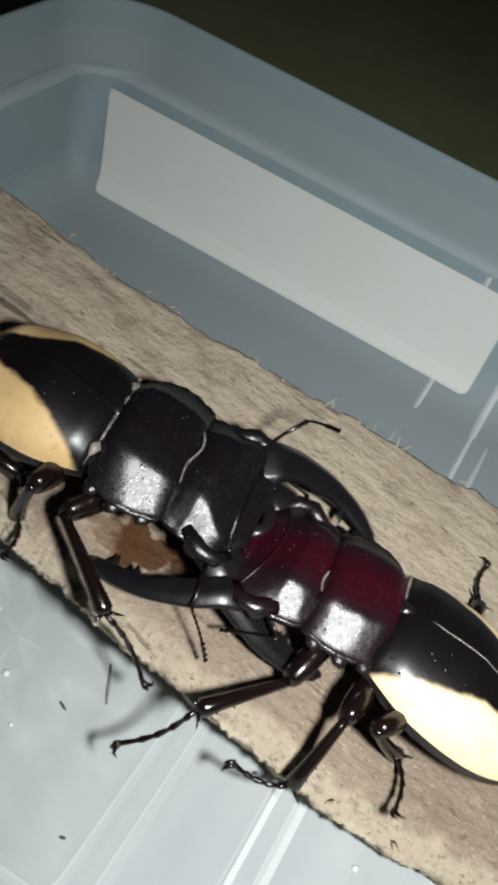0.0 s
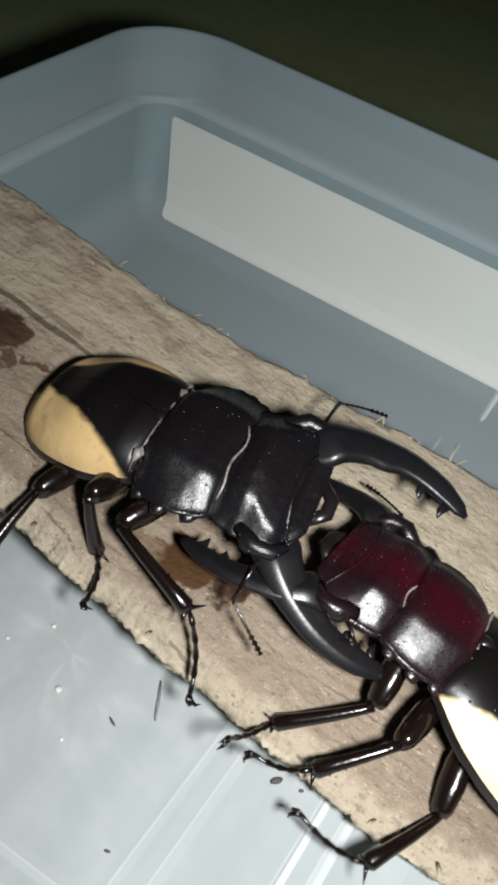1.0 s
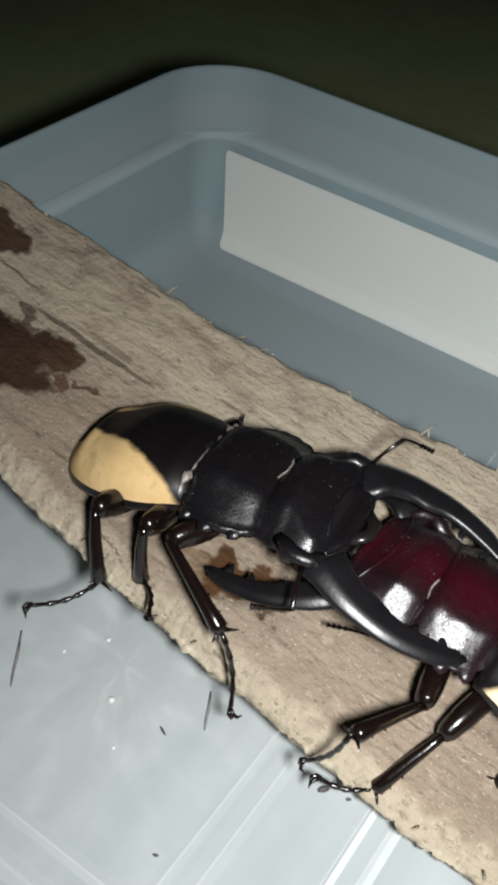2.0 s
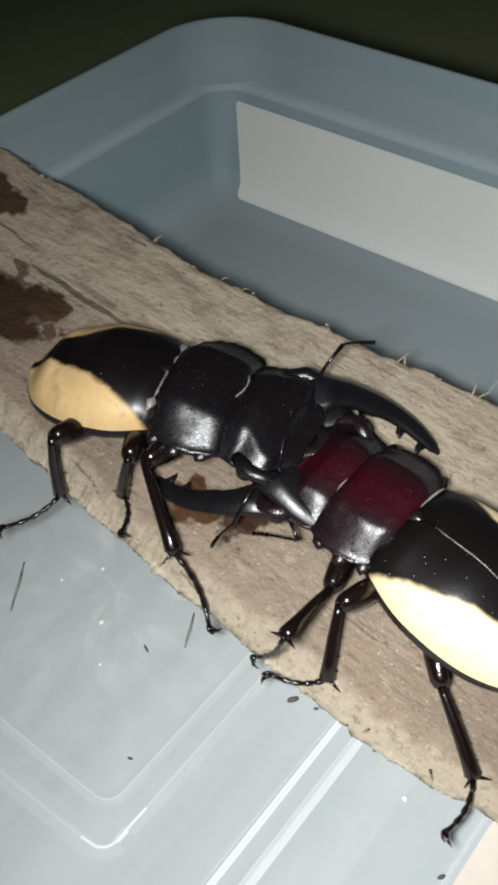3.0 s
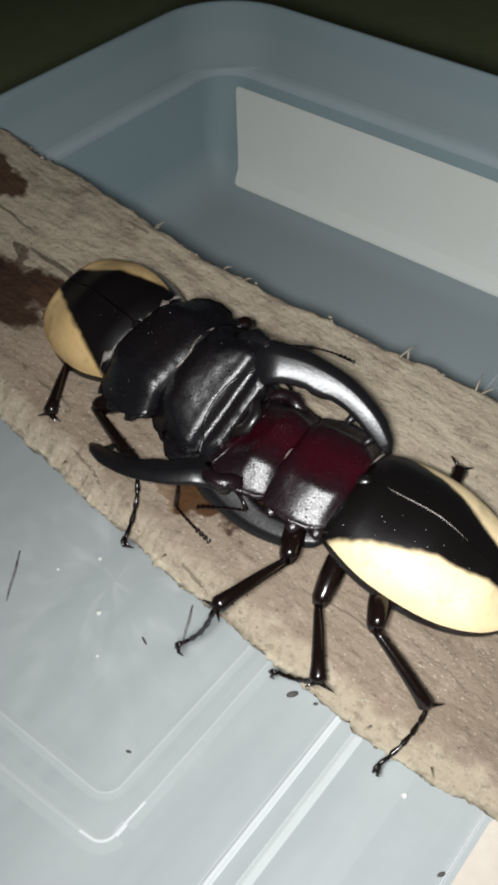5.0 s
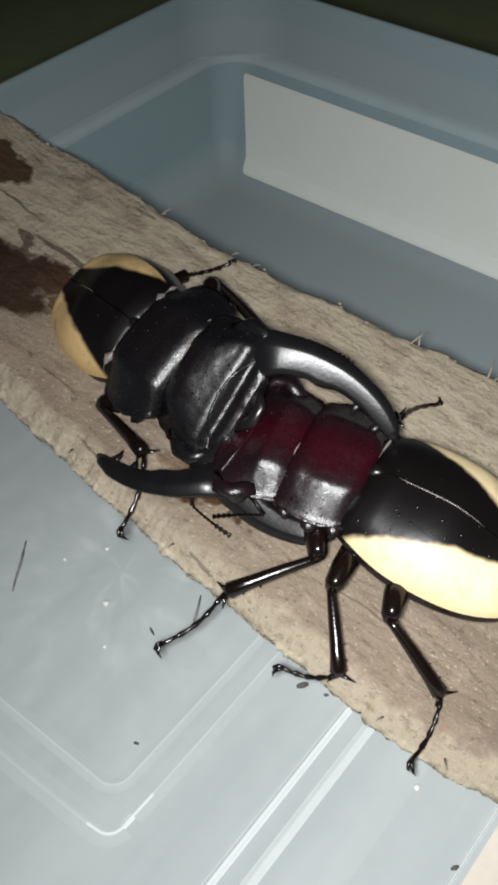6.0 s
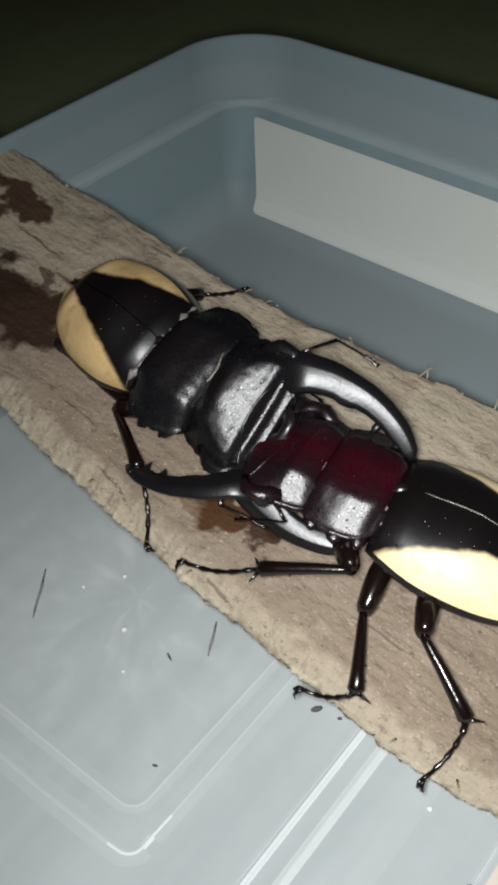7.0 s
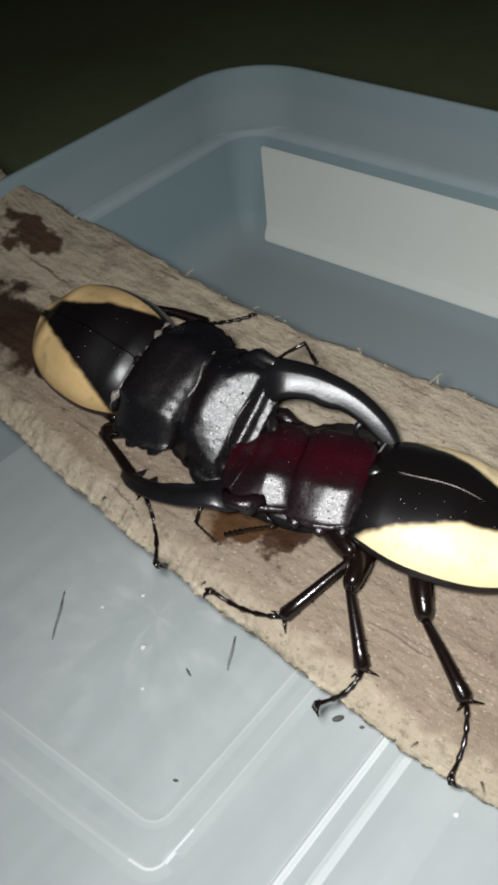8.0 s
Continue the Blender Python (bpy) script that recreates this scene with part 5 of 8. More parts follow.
    walk(legs[1][1], [(0, pose(0.0110, 0.0000, 0.0000, -65.5, 18.4, -151.7)), (0.5, pose(0.0110, 0.0000, 0.0000, -65.4, 18.3, -151.9)), (1, pose(0.0110, 0.0000, 0.0000, -64.5, 18.1, -151.6)),
        (1.125, pose(0.0110, 0.0000, 0.0000, -30.5, 9.9, -144.7)), (1.25, pose(0.0110, 0.0000, 0.0000, 0.2, -0.1, -135.0)), (1.312, pose(0.0110, 0.0000, 0.0000, 10.8, -5.1, -129.6)),
        (1.375, pose(0.0110, 0.0000, 0.0000, 18.2, -9.7, -124.2)), (1.5, pose(0.0110, 0.0000, 0.0000, 26.1, -16.9, -114.7)), (1.875, pose(0.0110, 0.0000, 0.0000, 18.0, -9.6, -124.2)),
        (2.062, pose(0.0110, 0.0000, 0.0000, 10.5, -4.9, -129.5)), (2.25, pose(0.0110, 0.0000, 0.0000, -0.4, 0.2, -134.9)), (2.625, pose(0.0110, 0.0000, 0.0000, -31.4, 10.2, -144.6)),
        (2.812, pose(0.0110, 0.0000, 0.0000, -49.0, 14.7, -148.5)), (3, pose(0.0110, 0.0000, 0.0000, -65.4, 18.5, -151.5)), (3.5, pose(0.0110, 0.0000, 0.0000, -66.0, 18.5, -151.9)),
        (4, pose(0.0110, 0.0000, 0.0000, -73.9, 22.7, -150.2)), (4.5, pose(0.0110, 0.0000, 0.0000, -65.2, 18.4, -151.6)), (4.594, pose(0.0110, 0.0000, 0.0000, -66.9, 19.5, -150.8)),
        (4.688, pose(0.0110, 0.0000, 0.0000, -68.0, 20.7, -149.7)), (4.875, pose(0.0110, 0.0000, 0.0000, -68.2, 23.3, -146.2)), (5.25, pose(0.0110, 0.0000, 0.0000, -60.4, 27.7, -134.0)),
        (5.438, pose(0.0110, 0.0000, 0.0000, -53.8, 28.8, -126.2)), (5.625, pose(0.0110, 0.0000, 0.0000, -47.0, 28.9, -118.6)), (6, pose(0.0110, 0.0000, 0.0000, -35.8, 26.9, -106.9)),
        (6.25, pose(0.0110, 0.0000, 0.0000, -56.3, 39.5, -112.3)), (6.5, pose(0.0110, 0.0000, 0.0000, -62.9, 46.4, -110.0)), (7, pose(0.0110, 0.0000, 0.0000, -49.2, 40.1, -102.8)),
        (7.5, pose(0.0110, 0.0000, 0.0000, -54.8, 37.3, -113.8)), (8, pose(0.0110, 0.0000, 0.0000, -48.5, 37.9, -105.4))])
    walk(legs[1][2], [(0, pose(-0.0003, -0.0061, -0.0043, 156.2, 9.9, 39.0)), (0.5, pose(-0.0003, -0.0060, -0.0042, 147.0, 15.5, 37.8)), (1, pose(-0.0003, -0.0061, -0.0042, 153.4, 12.7, 38.8)),
        (1.125, pose(0.0002, -0.0077, -0.0023, 97.5, 19.7, 21.0)), (1.25, pose(0.0015, -0.0096, 0.0000, 74.3, 39.6, -5.9)), (1.312, pose(0.0025, -0.0104, 0.0012, 59.2, 52.9, -41.3)),
        (1.375, pose(0.0035, -0.0110, 0.0023, 31.7, 49.9, -90.8)), (1.5, pose(0.0056, -0.0117, 0.0039, 25.1, 26.2, -126.4)), (1.875, pose(0.0035, -0.0110, 0.0023, 31.3, 48.8, -90.3)),
        (2.062, pose(0.0025, -0.0104, 0.0012, 58.3, 50.4, -38.6)), (2.25, pose(0.0015, -0.0096, -0.0000, 69.8, 34.8, -3.2)), (2.625, pose(0.0002, -0.0077, -0.0024, 94.1, 13.5, 23.3)),
        (2.812, pose(-0.0001, -0.0068, -0.0034, 134.4, 8.8, 32.2)), (3, pose(-0.0002, -0.0061, -0.0043, 168.4, 6.2, 40.9)), (3.5, pose(-0.0003, -0.0060, -0.0043, 151.6, 12.5, 38.5)),
        (4, pose(0.0002, -0.0062, -0.0052, 174.3, 22.9, 59.2)), (4.5, pose(-0.0003, -0.0061, -0.0043, 152.0, 4.7, 36.1)), (4.594, pose(-0.0001, -0.0062, -0.0045, 119.2, 5.2, 30.5)),
        (4.688, pose(0.0001, -0.0064, -0.0048, 88.9, 5.7, 25.0)), (4.875, pose(0.0007, -0.0069, -0.0053, 44.5, 6.9, 14.0)), (5.25, pose(0.0027, -0.0086, -0.0063, 4.3, 14.1, -13.2)),
        (5.438, pose(0.0040, -0.0095, -0.0065, -9.0, 23.3, -40.0)), (5.625, pose(0.0054, -0.0104, -0.0065, -27.1, 29.9, -79.4)), (6, pose(0.0075, -0.0115, -0.0061, -42.5, 25.6, -122.0)),
        (6.25, pose(0.0071, -0.0096, -0.0086, -37.7, 37.3, -82.7)), (6.5, pose(0.0078, -0.0088, -0.0098, -17.1, 41.6, -47.4)), (7, pose(0.0087, -0.0101, -0.0087, -55.0, 21.8, -114.0)),
        (7.5, pose(0.0067, -0.0098, -0.0082, -53.0, 9.5, -109.4)), (8, pose(0.0082, -0.0103, -0.0083, -40.7, 13.9, -88.0))])
    walk(legs[2][0], [(0, pose(-0.0130, 0.0080, 0.0035, 0.1, 5.0, 157.9)), (0.5, pose(-0.0130, 0.0080, 0.0035, 0.1, 5.8, 157.0)), (1, pose(-0.0130, 0.0080, 0.0035, 0.1, -0.1, 154.7)),
        (1.25, pose(-0.0130, 0.0080, 0.0035, 0.1, -8.6, 163.9)), (1.5, pose(-0.0130, 0.0080, 0.0035, 0.1, -17.0, 173.6)), (1.875, pose(-0.0130, 0.0080, 0.0035, 0.1, -11.6, 169.5)),
        (2.25, pose(-0.0130, 0.0080, 0.0035, 0.1, -6.0, 165.5)), (3, pose(-0.0130, 0.0080, 0.0035, 0.1, 5.1, 157.8)), (3.5, pose(-0.0130, 0.0080, 0.0035, 0.1, 4.6, 158.3)),
        (4, pose(-0.0130, 0.0080, 0.0035, 0.1, 4.8, 158.1)), (4.5, pose(-0.0130, 0.0080, 0.0035, 0.1, 5.6, 157.4)), (6, pose(-0.0130, 0.0080, 0.0035, 0.1, 3.0, 155.1)),
        (6.5, pose(-0.0130, 0.0080, 0.0035, 0.1, 4.1, 159.0)), (7, pose(-0.0130, 0.0080, 0.0035, 0.1, 4.5, 158.4)), (7.5, pose(-0.0130, 0.0080, 0.0035, 0.1, 4.4, 158.6)),
        (8, pose(-0.0130, 0.0080, 0.0035, 0.1, 4.5, 158.4))])
    walk(legs[2][1], [(0, pose(0.0124, 0.0000, 0.0000, -74.9, 16.4, -158.7)), (0.5, pose(0.0124, 0.0000, 0.0000, -75.9, 17.2, -158.0)), (1, pose(0.0124, 0.0000, 0.0000, -71.9, 16.5, -157.4)),
        (1.25, pose(0.0124, 0.0000, 0.0000, -47.3, 8.5, -160.8)), (1.5, pose(0.0124, 0.0000, 0.0000, -3.0, 0.4, -163.4)), (1.875, pose(0.0124, 0.0000, 0.0000, -28.5, 4.4, -162.6)),
        (2.25, pose(0.0124, 0.0000, 0.0000, -49.2, 8.5, -161.5)), (3, pose(0.0124, 0.0000, 0.0000, -75.1, 16.6, -158.5)), (3.5, pose(0.0124, 0.0000, 0.0000, -74.4, 15.9, -159.1)),
        (4, pose(0.0124, 0.0000, 0.0000, -74.2, 15.8, -159.1)), (4.5, pose(0.0124, 0.0000, 0.0000, -78.2, 17.2, -158.9)), (6, pose(0.0124, 0.0000, 0.0000, -78.5, 17.0, -159.2)),
        (6.5, pose(0.0124, 0.0000, 0.0000, -75.4, 15.9, -159.5)), (7, pose(0.0124, 0.0000, 0.0000, -74.3, 15.7, -159.4)), (7.5, pose(0.0124, 0.0000, 0.0000, -74.4, 15.7, -159.5)),
        (8, pose(0.0124, 0.0000, 0.0000, -74.5, 15.7, -159.4))])
    walk(legs[2][2], [(0, pose(-0.0007, -0.0051, -0.0041, 173.1, 1.5, 33.3)), (0.5, pose(-0.0006, -0.0052, -0.0043, -141.5, -9.6, 34.1)), (1, pose(-0.0006, -0.0054, -0.0042, -120.5, -8.9, 39.8)),
        (1.25, pose(-0.0013, -0.0048, -0.0022, -89.7, -0.9, 38.4)), (1.5, pose(-0.0017, -0.0042, -0.0001, -43.2, 7.1, 36.9)), (1.875, pose(-0.0016, -0.0044, -0.0011, -80.3, 5.2, 37.0)),
        (2.25, pose(-0.0014, -0.0046, -0.0022, -113.5, 3.1, 36.8)), (3, pose(-0.0007, -0.0051, -0.0042, -169.6, -1.4, 35.6)), (3.5, pose(-0.0008, -0.0050, -0.0040, 152.3, 9.7, 31.8)),
        (4, pose(-0.0008, -0.0050, -0.0040, 148.6, 9.0, 30.5)), (4.5, pose(-0.0007, -0.0050, -0.0043, -172.0, -9.5, 28.5)), (6, pose(-0.0007, -0.0050, -0.0043, 144.9, -10.5, 23.4)),
        (6.5, pose(-0.0008, -0.0049, -0.0040, 145.1, 22.3, 34.2)), (7, pose(-0.0008, -0.0050, -0.0040, 141.3, 14.0, 30.1)), (7.5, pose(-0.0008, -0.0049, -0.0040, 139.9, 17.9, 30.7)),
        (8, pose(-0.0008, -0.0050, -0.0040, 140.8, 13.1, 29.7))])
    walk(legs[3][0], [(0, pose(0.0060, -0.0080, 0.0035, 0, -5.3, -116.3)), (0.5, pose(0.0060, -0.0080, 0.0035, 0, -1.7, -108.4)), (1, pose(0.0060, -0.0080, 0.0035, 0, -5.1, -107.7)),
        (1.5, pose(0.0060, -0.0080, 0.0035, 0, -4.6, -114.2)), (3, pose(0.0060, -0.0080, 0.0035, 0, -10.1, -120.1)), (3.5, pose(0.0060, -0.0080, 0.0035, 0, -9.5, -125.9)),
        (4, pose(0.0060, -0.0080, 0.0035, 0, -1.7, -132.1)), (4.5, pose(0.0060, -0.0080, 0.0035, 0, -1.6, -130.2)), (6, pose(0.0060, -0.0080, 0.0035, 0, -13.9, -124.7)),
        (6.5, pose(0.0060, -0.0080, 0.0035, 0, -23.6, -125.2)), (7, pose(0.0060, -0.0080, 0.0035, 0.0, -0.9, -139.2)), (7.5, pose(0.0060, -0.0080, 0.0035, 0, -1.1, -125.9)),
        (8, pose(0.0060, -0.0080, 0.0035, 0, -9.6, -134.5))])
    walk(legs[3][1], [(0, pose(0.0113, 0.0000, 0.0000, 6.3, 7.4, 81.3)), (0.5, pose(0.0113, 0.0000, 0.0000, 14.0, 15.9, 82.5)), (1, pose(0.0113, 0.0000, 0.0000, 27.9, 25.6, 95.2)),
        (1.5, pose(0.0113, 0.0000, 0.0000, 31.1, 27.4, 97.5)), (3, pose(0.0113, 0.0000, 0.0000, 21.1, 28.5, 72.6)), (3.5, pose(0.0113, 0.0000, 0.0000, -1.0, -0.8, 104.2)),
        (4, pose(0.0113, 0.0000, 0.0000, -5.0, -3.8, 105.3)), (4.5, pose(0.0113, 0.0000, 0.0000, -2.9, -1.9, 114.1)), (6, pose(0.0113, 0.0000, 0.0000, -15.8, -9.6, 117.8)),
        (6.5, pose(0.0113, 0.0000, 0.0000, -29.8, -17.2, 120.8)), (7, pose(0.0113, 0.0000, 0.0000, -26.8, -17.1, 115.6)), (7.5, pose(0.0113, 0.0000, 0.0000, -18.5, -15.7, 99.7)),
        (8, pose(0.0113, 0.0000, 0.0000, -16.8, -11.2, 113.1))])
    walk(legs[3][2], [(0, pose(0.0141, 0.0183, -0.0024, 21.6, 43.6, 114.2)), (0.5, pose(0.0136, 0.0178, -0.0051, 13.6, 56.1, 82.0)), (1, pose(0.0097, 0.0167, -0.0080, -3.8, 53.4, 48.4)),
        (1.5, pose(0.0091, 0.0164, -0.0086, 1.9, 78.1, 64.7)), (3, pose(0.0161, 0.0156, -0.0089, 31.2, 43.6, 89.5)), (3.5, pose(0.0067, 0.0181, 0.0003, 7.6, 40.1, 128.0)),
        (4, pose(0.0063, 0.0179, 0.0012, -12.9, 30.4, 73.2)), (4.5, pose(0.0036, 0.0170, 0.0006, -6.5, 12.6, 77.7)), (6, pose(0.0027, 0.0162, 0.0031, -20.8, 18.0, 58.3)),
        (6.5, pose(0.0022, 0.0153, 0.0055, -19.3, -9.7, 77.6)), (7, pose(0.0036, 0.0161, 0.0055, -26.1, 12.6, 97.7)), (7.5, pose(0.0082, 0.0177, 0.0050, -16.8, 3.2, 83.9)),
        (8, pose(0.0041, 0.0168, 0.0036, -13.5, -6.1, 91.2))])
    walk(legs[4][0], [(0, pose(-0.0040, -0.0080, 0.0035, -0.1, -20.1, -96.7)), (0.25, pose(-0.0040, -0.0080, 0.0035, -0.1, -17.0, -94.2)), (0.5, pose(-0.0040, -0.0080, 0.0035, -0.1, -13.9, -91.7)),
        (1, pose(-0.0040, -0.0080, 0.0035, -0.1, -24.6, -89.4)), (1.5, pose(-0.0040, -0.0080, 0.0035, -0.1, -15.4, -92.1)), (3, pose(-0.0040, -0.0080, 0.0035, -0.1, -16.6, -80.3)),
        (3.25, pose(-0.0040, -0.0080, 0.0035, -0.1, -13.6, -87.4)), (3.5, pose(-0.0040, -0.0080, 0.0035, -0.1, -10.3, -94.4)), (3.75, pose(-0.0040, -0.0080, 0.0035, 0, -7.8, -107.5)),
        (4, pose(-0.0040, -0.0080, 0.0035, 0, -4.9, -120.3)), (4.5, pose(-0.0040, -0.0080, 0.0035, 0, -8.0, -129.2)), (4.875, pose(-0.0040, -0.0080, 0.0035, 0.0, -10.2, -144.5)),
        (5.062, pose(-0.0040, -0.0080, 0.0035, 0.0, -11.2, -153.6)), (5.156, pose(-0.0040, -0.0080, 0.0035, 0.0, -11.6, -158.4)), (5.25, pose(-0.0040, -0.0080, 0.0035, 0.0, -11.9, -163.3)),
        (5.625, pose(-0.0040, -0.0080, 0.0035, 0.1, -12.4, 177.6)), (5.812, pose(-0.0040, -0.0080, 0.0035, 0.1, -12.2, 169.2)), (5.906, pose(-0.0040, -0.0080, 0.0035, 0.1, -12.0, 165.4)),
        (6, pose(-0.0040, -0.0080, 0.0035, 0.1, -11.8, 161.8)), (6.5, pose(-0.0040, -0.0080, 0.0035, 0.1, -5.2, -179.2)), (6.625, pose(-0.0040, -0.0080, 0.0035, 0.0, -3.3, -172.9)),
        (6.75, pose(-0.0040, -0.0080, 0.0035, 0.0, -1.2, -166.3)), (7, pose(-0.0040, -0.0080, 0.0035, 0.0, 2.8, -153.5)), (7.5, pose(-0.0040, -0.0080, 0.0035, 0.0, 2.5, -154.5)),
        (7.75, pose(-0.0040, -0.0080, 0.0035, 0.0, 0.0, -157.2)), (8, pose(-0.0040, -0.0080, 0.0035, 0.0, -2.5, -159.9))])
    walk(legs[4][1], [(0, pose(0.0110, 0.0000, 0.0000, -143.1, 60.9, -157.8)), (0.25, pose(0.0110, 0.0000, 0.0000, 134.9, 74.6, 144.9)), (0.5, pose(0.0110, 0.0000, 0.0000, 54.2, 63.0, 79.8)),
        (1, pose(0.0110, 0.0000, 0.0000, 179.1, 72.9, 179.3)), (1.5, pose(0.0110, 0.0000, 0.0000, -139.3, 73.1, -149.2)), (3, pose(0.0110, 0.0000, 0.0000, -131.0, 62.6, -149.0)),
        (3.25, pose(0.0110, 0.0000, 0.0000, -44.7, 85.3, -48.1)), (3.5, pose(0.0110, 0.0000, 0.0000, 14.6, 59.5, 25.2)), (3.75, pose(0.0110, 0.0000, 0.0000, 14.2, 37.4, 40.4)),
        (4, pose(0.0110, 0.0000, 0.0000, 7.1, 14.4, 52.1)), (4.5, pose(0.0110, 0.0000, 0.0000, -1.9, -4.4, 47.2)), (4.875, pose(0.0110, 0.0000, 0.0000, -3.7, -4.3, 82.4)),
        (5.062, pose(0.0110, 0.0000, 0.0000, -6.2, -5.1, 101.1)), (5.156, pose(0.0110, 0.0000, 0.0000, -8.1, -5.6, 110.1)), (5.25, pose(0.0110, 0.0000, 0.0000, -10.4, -6.2, 118.6)),
        (5.625, pose(0.0110, 0.0000, 0.0000, -26.6, -7.5, 148.9)), (5.812, pose(0.0110, 0.0000, 0.0000, -43.8, -7.2, 162.3)), (5.906, pose(0.0110, 0.0000, 0.0000, -61.4, -6.7, 168.7)),
        (6, pose(0.0110, 0.0000, 0.0000, -101.7, -6.1, 175.1)), (6.5, pose(0.0110, 0.0000, 0.0000, -100.8, -7.7, 173.6)), (6.625, pose(0.0110, 0.0000, 0.0000, -42.9, -4.1, 169.5)),
        (6.75, pose(0.0110, 0.0000, 0.0000, -4.5, -0.6, 165.3)), (7, pose(0.0110, 0.0000, 0.0000, 29.3, 6.3, 156.2)), (7.5, pose(0.0110, 0.0000, 0.0000, 30.3, 6.6, 155.8)),
        (7.75, pose(0.0110, 0.0000, 0.0000, 11.9, 2.3, 158.5)), (8, pose(0.0110, 0.0000, 0.0000, -13.1, -2.2, 161.0))])
    walk(legs[4][2], [(0, pose(0.0049, -0.0025, -0.0118, 41.6, 3.5, 25.0)), (0.25, pose(0.0081, 0.0021, -0.0130, 34.2, 1.8, 29.9)), (0.5, pose(0.0121, 0.0060, -0.0120, 25.1, 12.0, 37.6)),
        (1, pose(0.0071, 0.0000, -0.0129, 31.8, 29.5, 27.0)), (1.5, pose(0.0076, -0.0020, -0.0129, 57.6, 12.4, 44.0)), (3, pose(0.0057, -0.0032, -0.0120, 19.9, 11.9, 11.3)),
        (3.25, pose(0.0118, -0.0008, -0.0135, -1.8, 12.8, -2.5)), (3.5, pose(0.0172, 0.0029, -0.0116, -17.9, 27.0, -19.2)), (3.75, pose(0.0192, 0.0070, -0.0082, 9.9, 28.6, 32.6)),
        (4, pose(0.0191, 0.0103, -0.0034, 16.5, 21.1, 82.4)), (4.5, pose(0.0202, 0.0099, 0.0010, 1.2, 10.9, 98.9)), (4.875, pose(0.0128, 0.0134, 0.0010, 3.2, 22.5, 123.2)),
        (5.062, pose(0.0084, 0.0132, 0.0012, 7.0, 50.1, 131.1)), (5.156, pose(0.0064, 0.0126, 0.0013, -11.1, 83.2, 106.6)), (5.25, pose(0.0046, 0.0118, 0.0015, -133.7, 60.4, -28.6)),
        (5.625, pose(-0.0004, 0.0069, 0.0018, -125.2, 22.1, -18.3)), (5.812, pose(-0.0017, 0.0041, 0.0017, -164.4, 17.7, -11.5)), (5.906, pose(-0.0021, 0.0026, 0.0016, 152.2, 16.3, -8.3)),
        (6, pose(-0.0024, 0.0012, 0.0014, 74.6, 15.0, -5.2)), (6.5, pose(-0.0023, 0.0015, 0.0018, 13.3, 23.4, -16.8)), (6.625, pose(-0.0022, 0.0025, 0.0010, 60.9, 19.6, -22.8)),
        (6.75, pose(-0.0020, 0.0034, 0.0001, 90.0, 15.7, -28.7)), (7, pose(-0.0013, 0.0054, -0.0015, 112.2, 7.9, -39.8)), (7.5, pose(-0.0012, 0.0055, -0.0016, 143.5, 11.8, -36.3)),
        (7.75, pose(-0.0015, 0.0049, -0.0005, 110.3, 13.8, -35.2)), (8, pose(-0.0017, 0.0044, 0.0005, 70.3, 15.7, -34.2))])
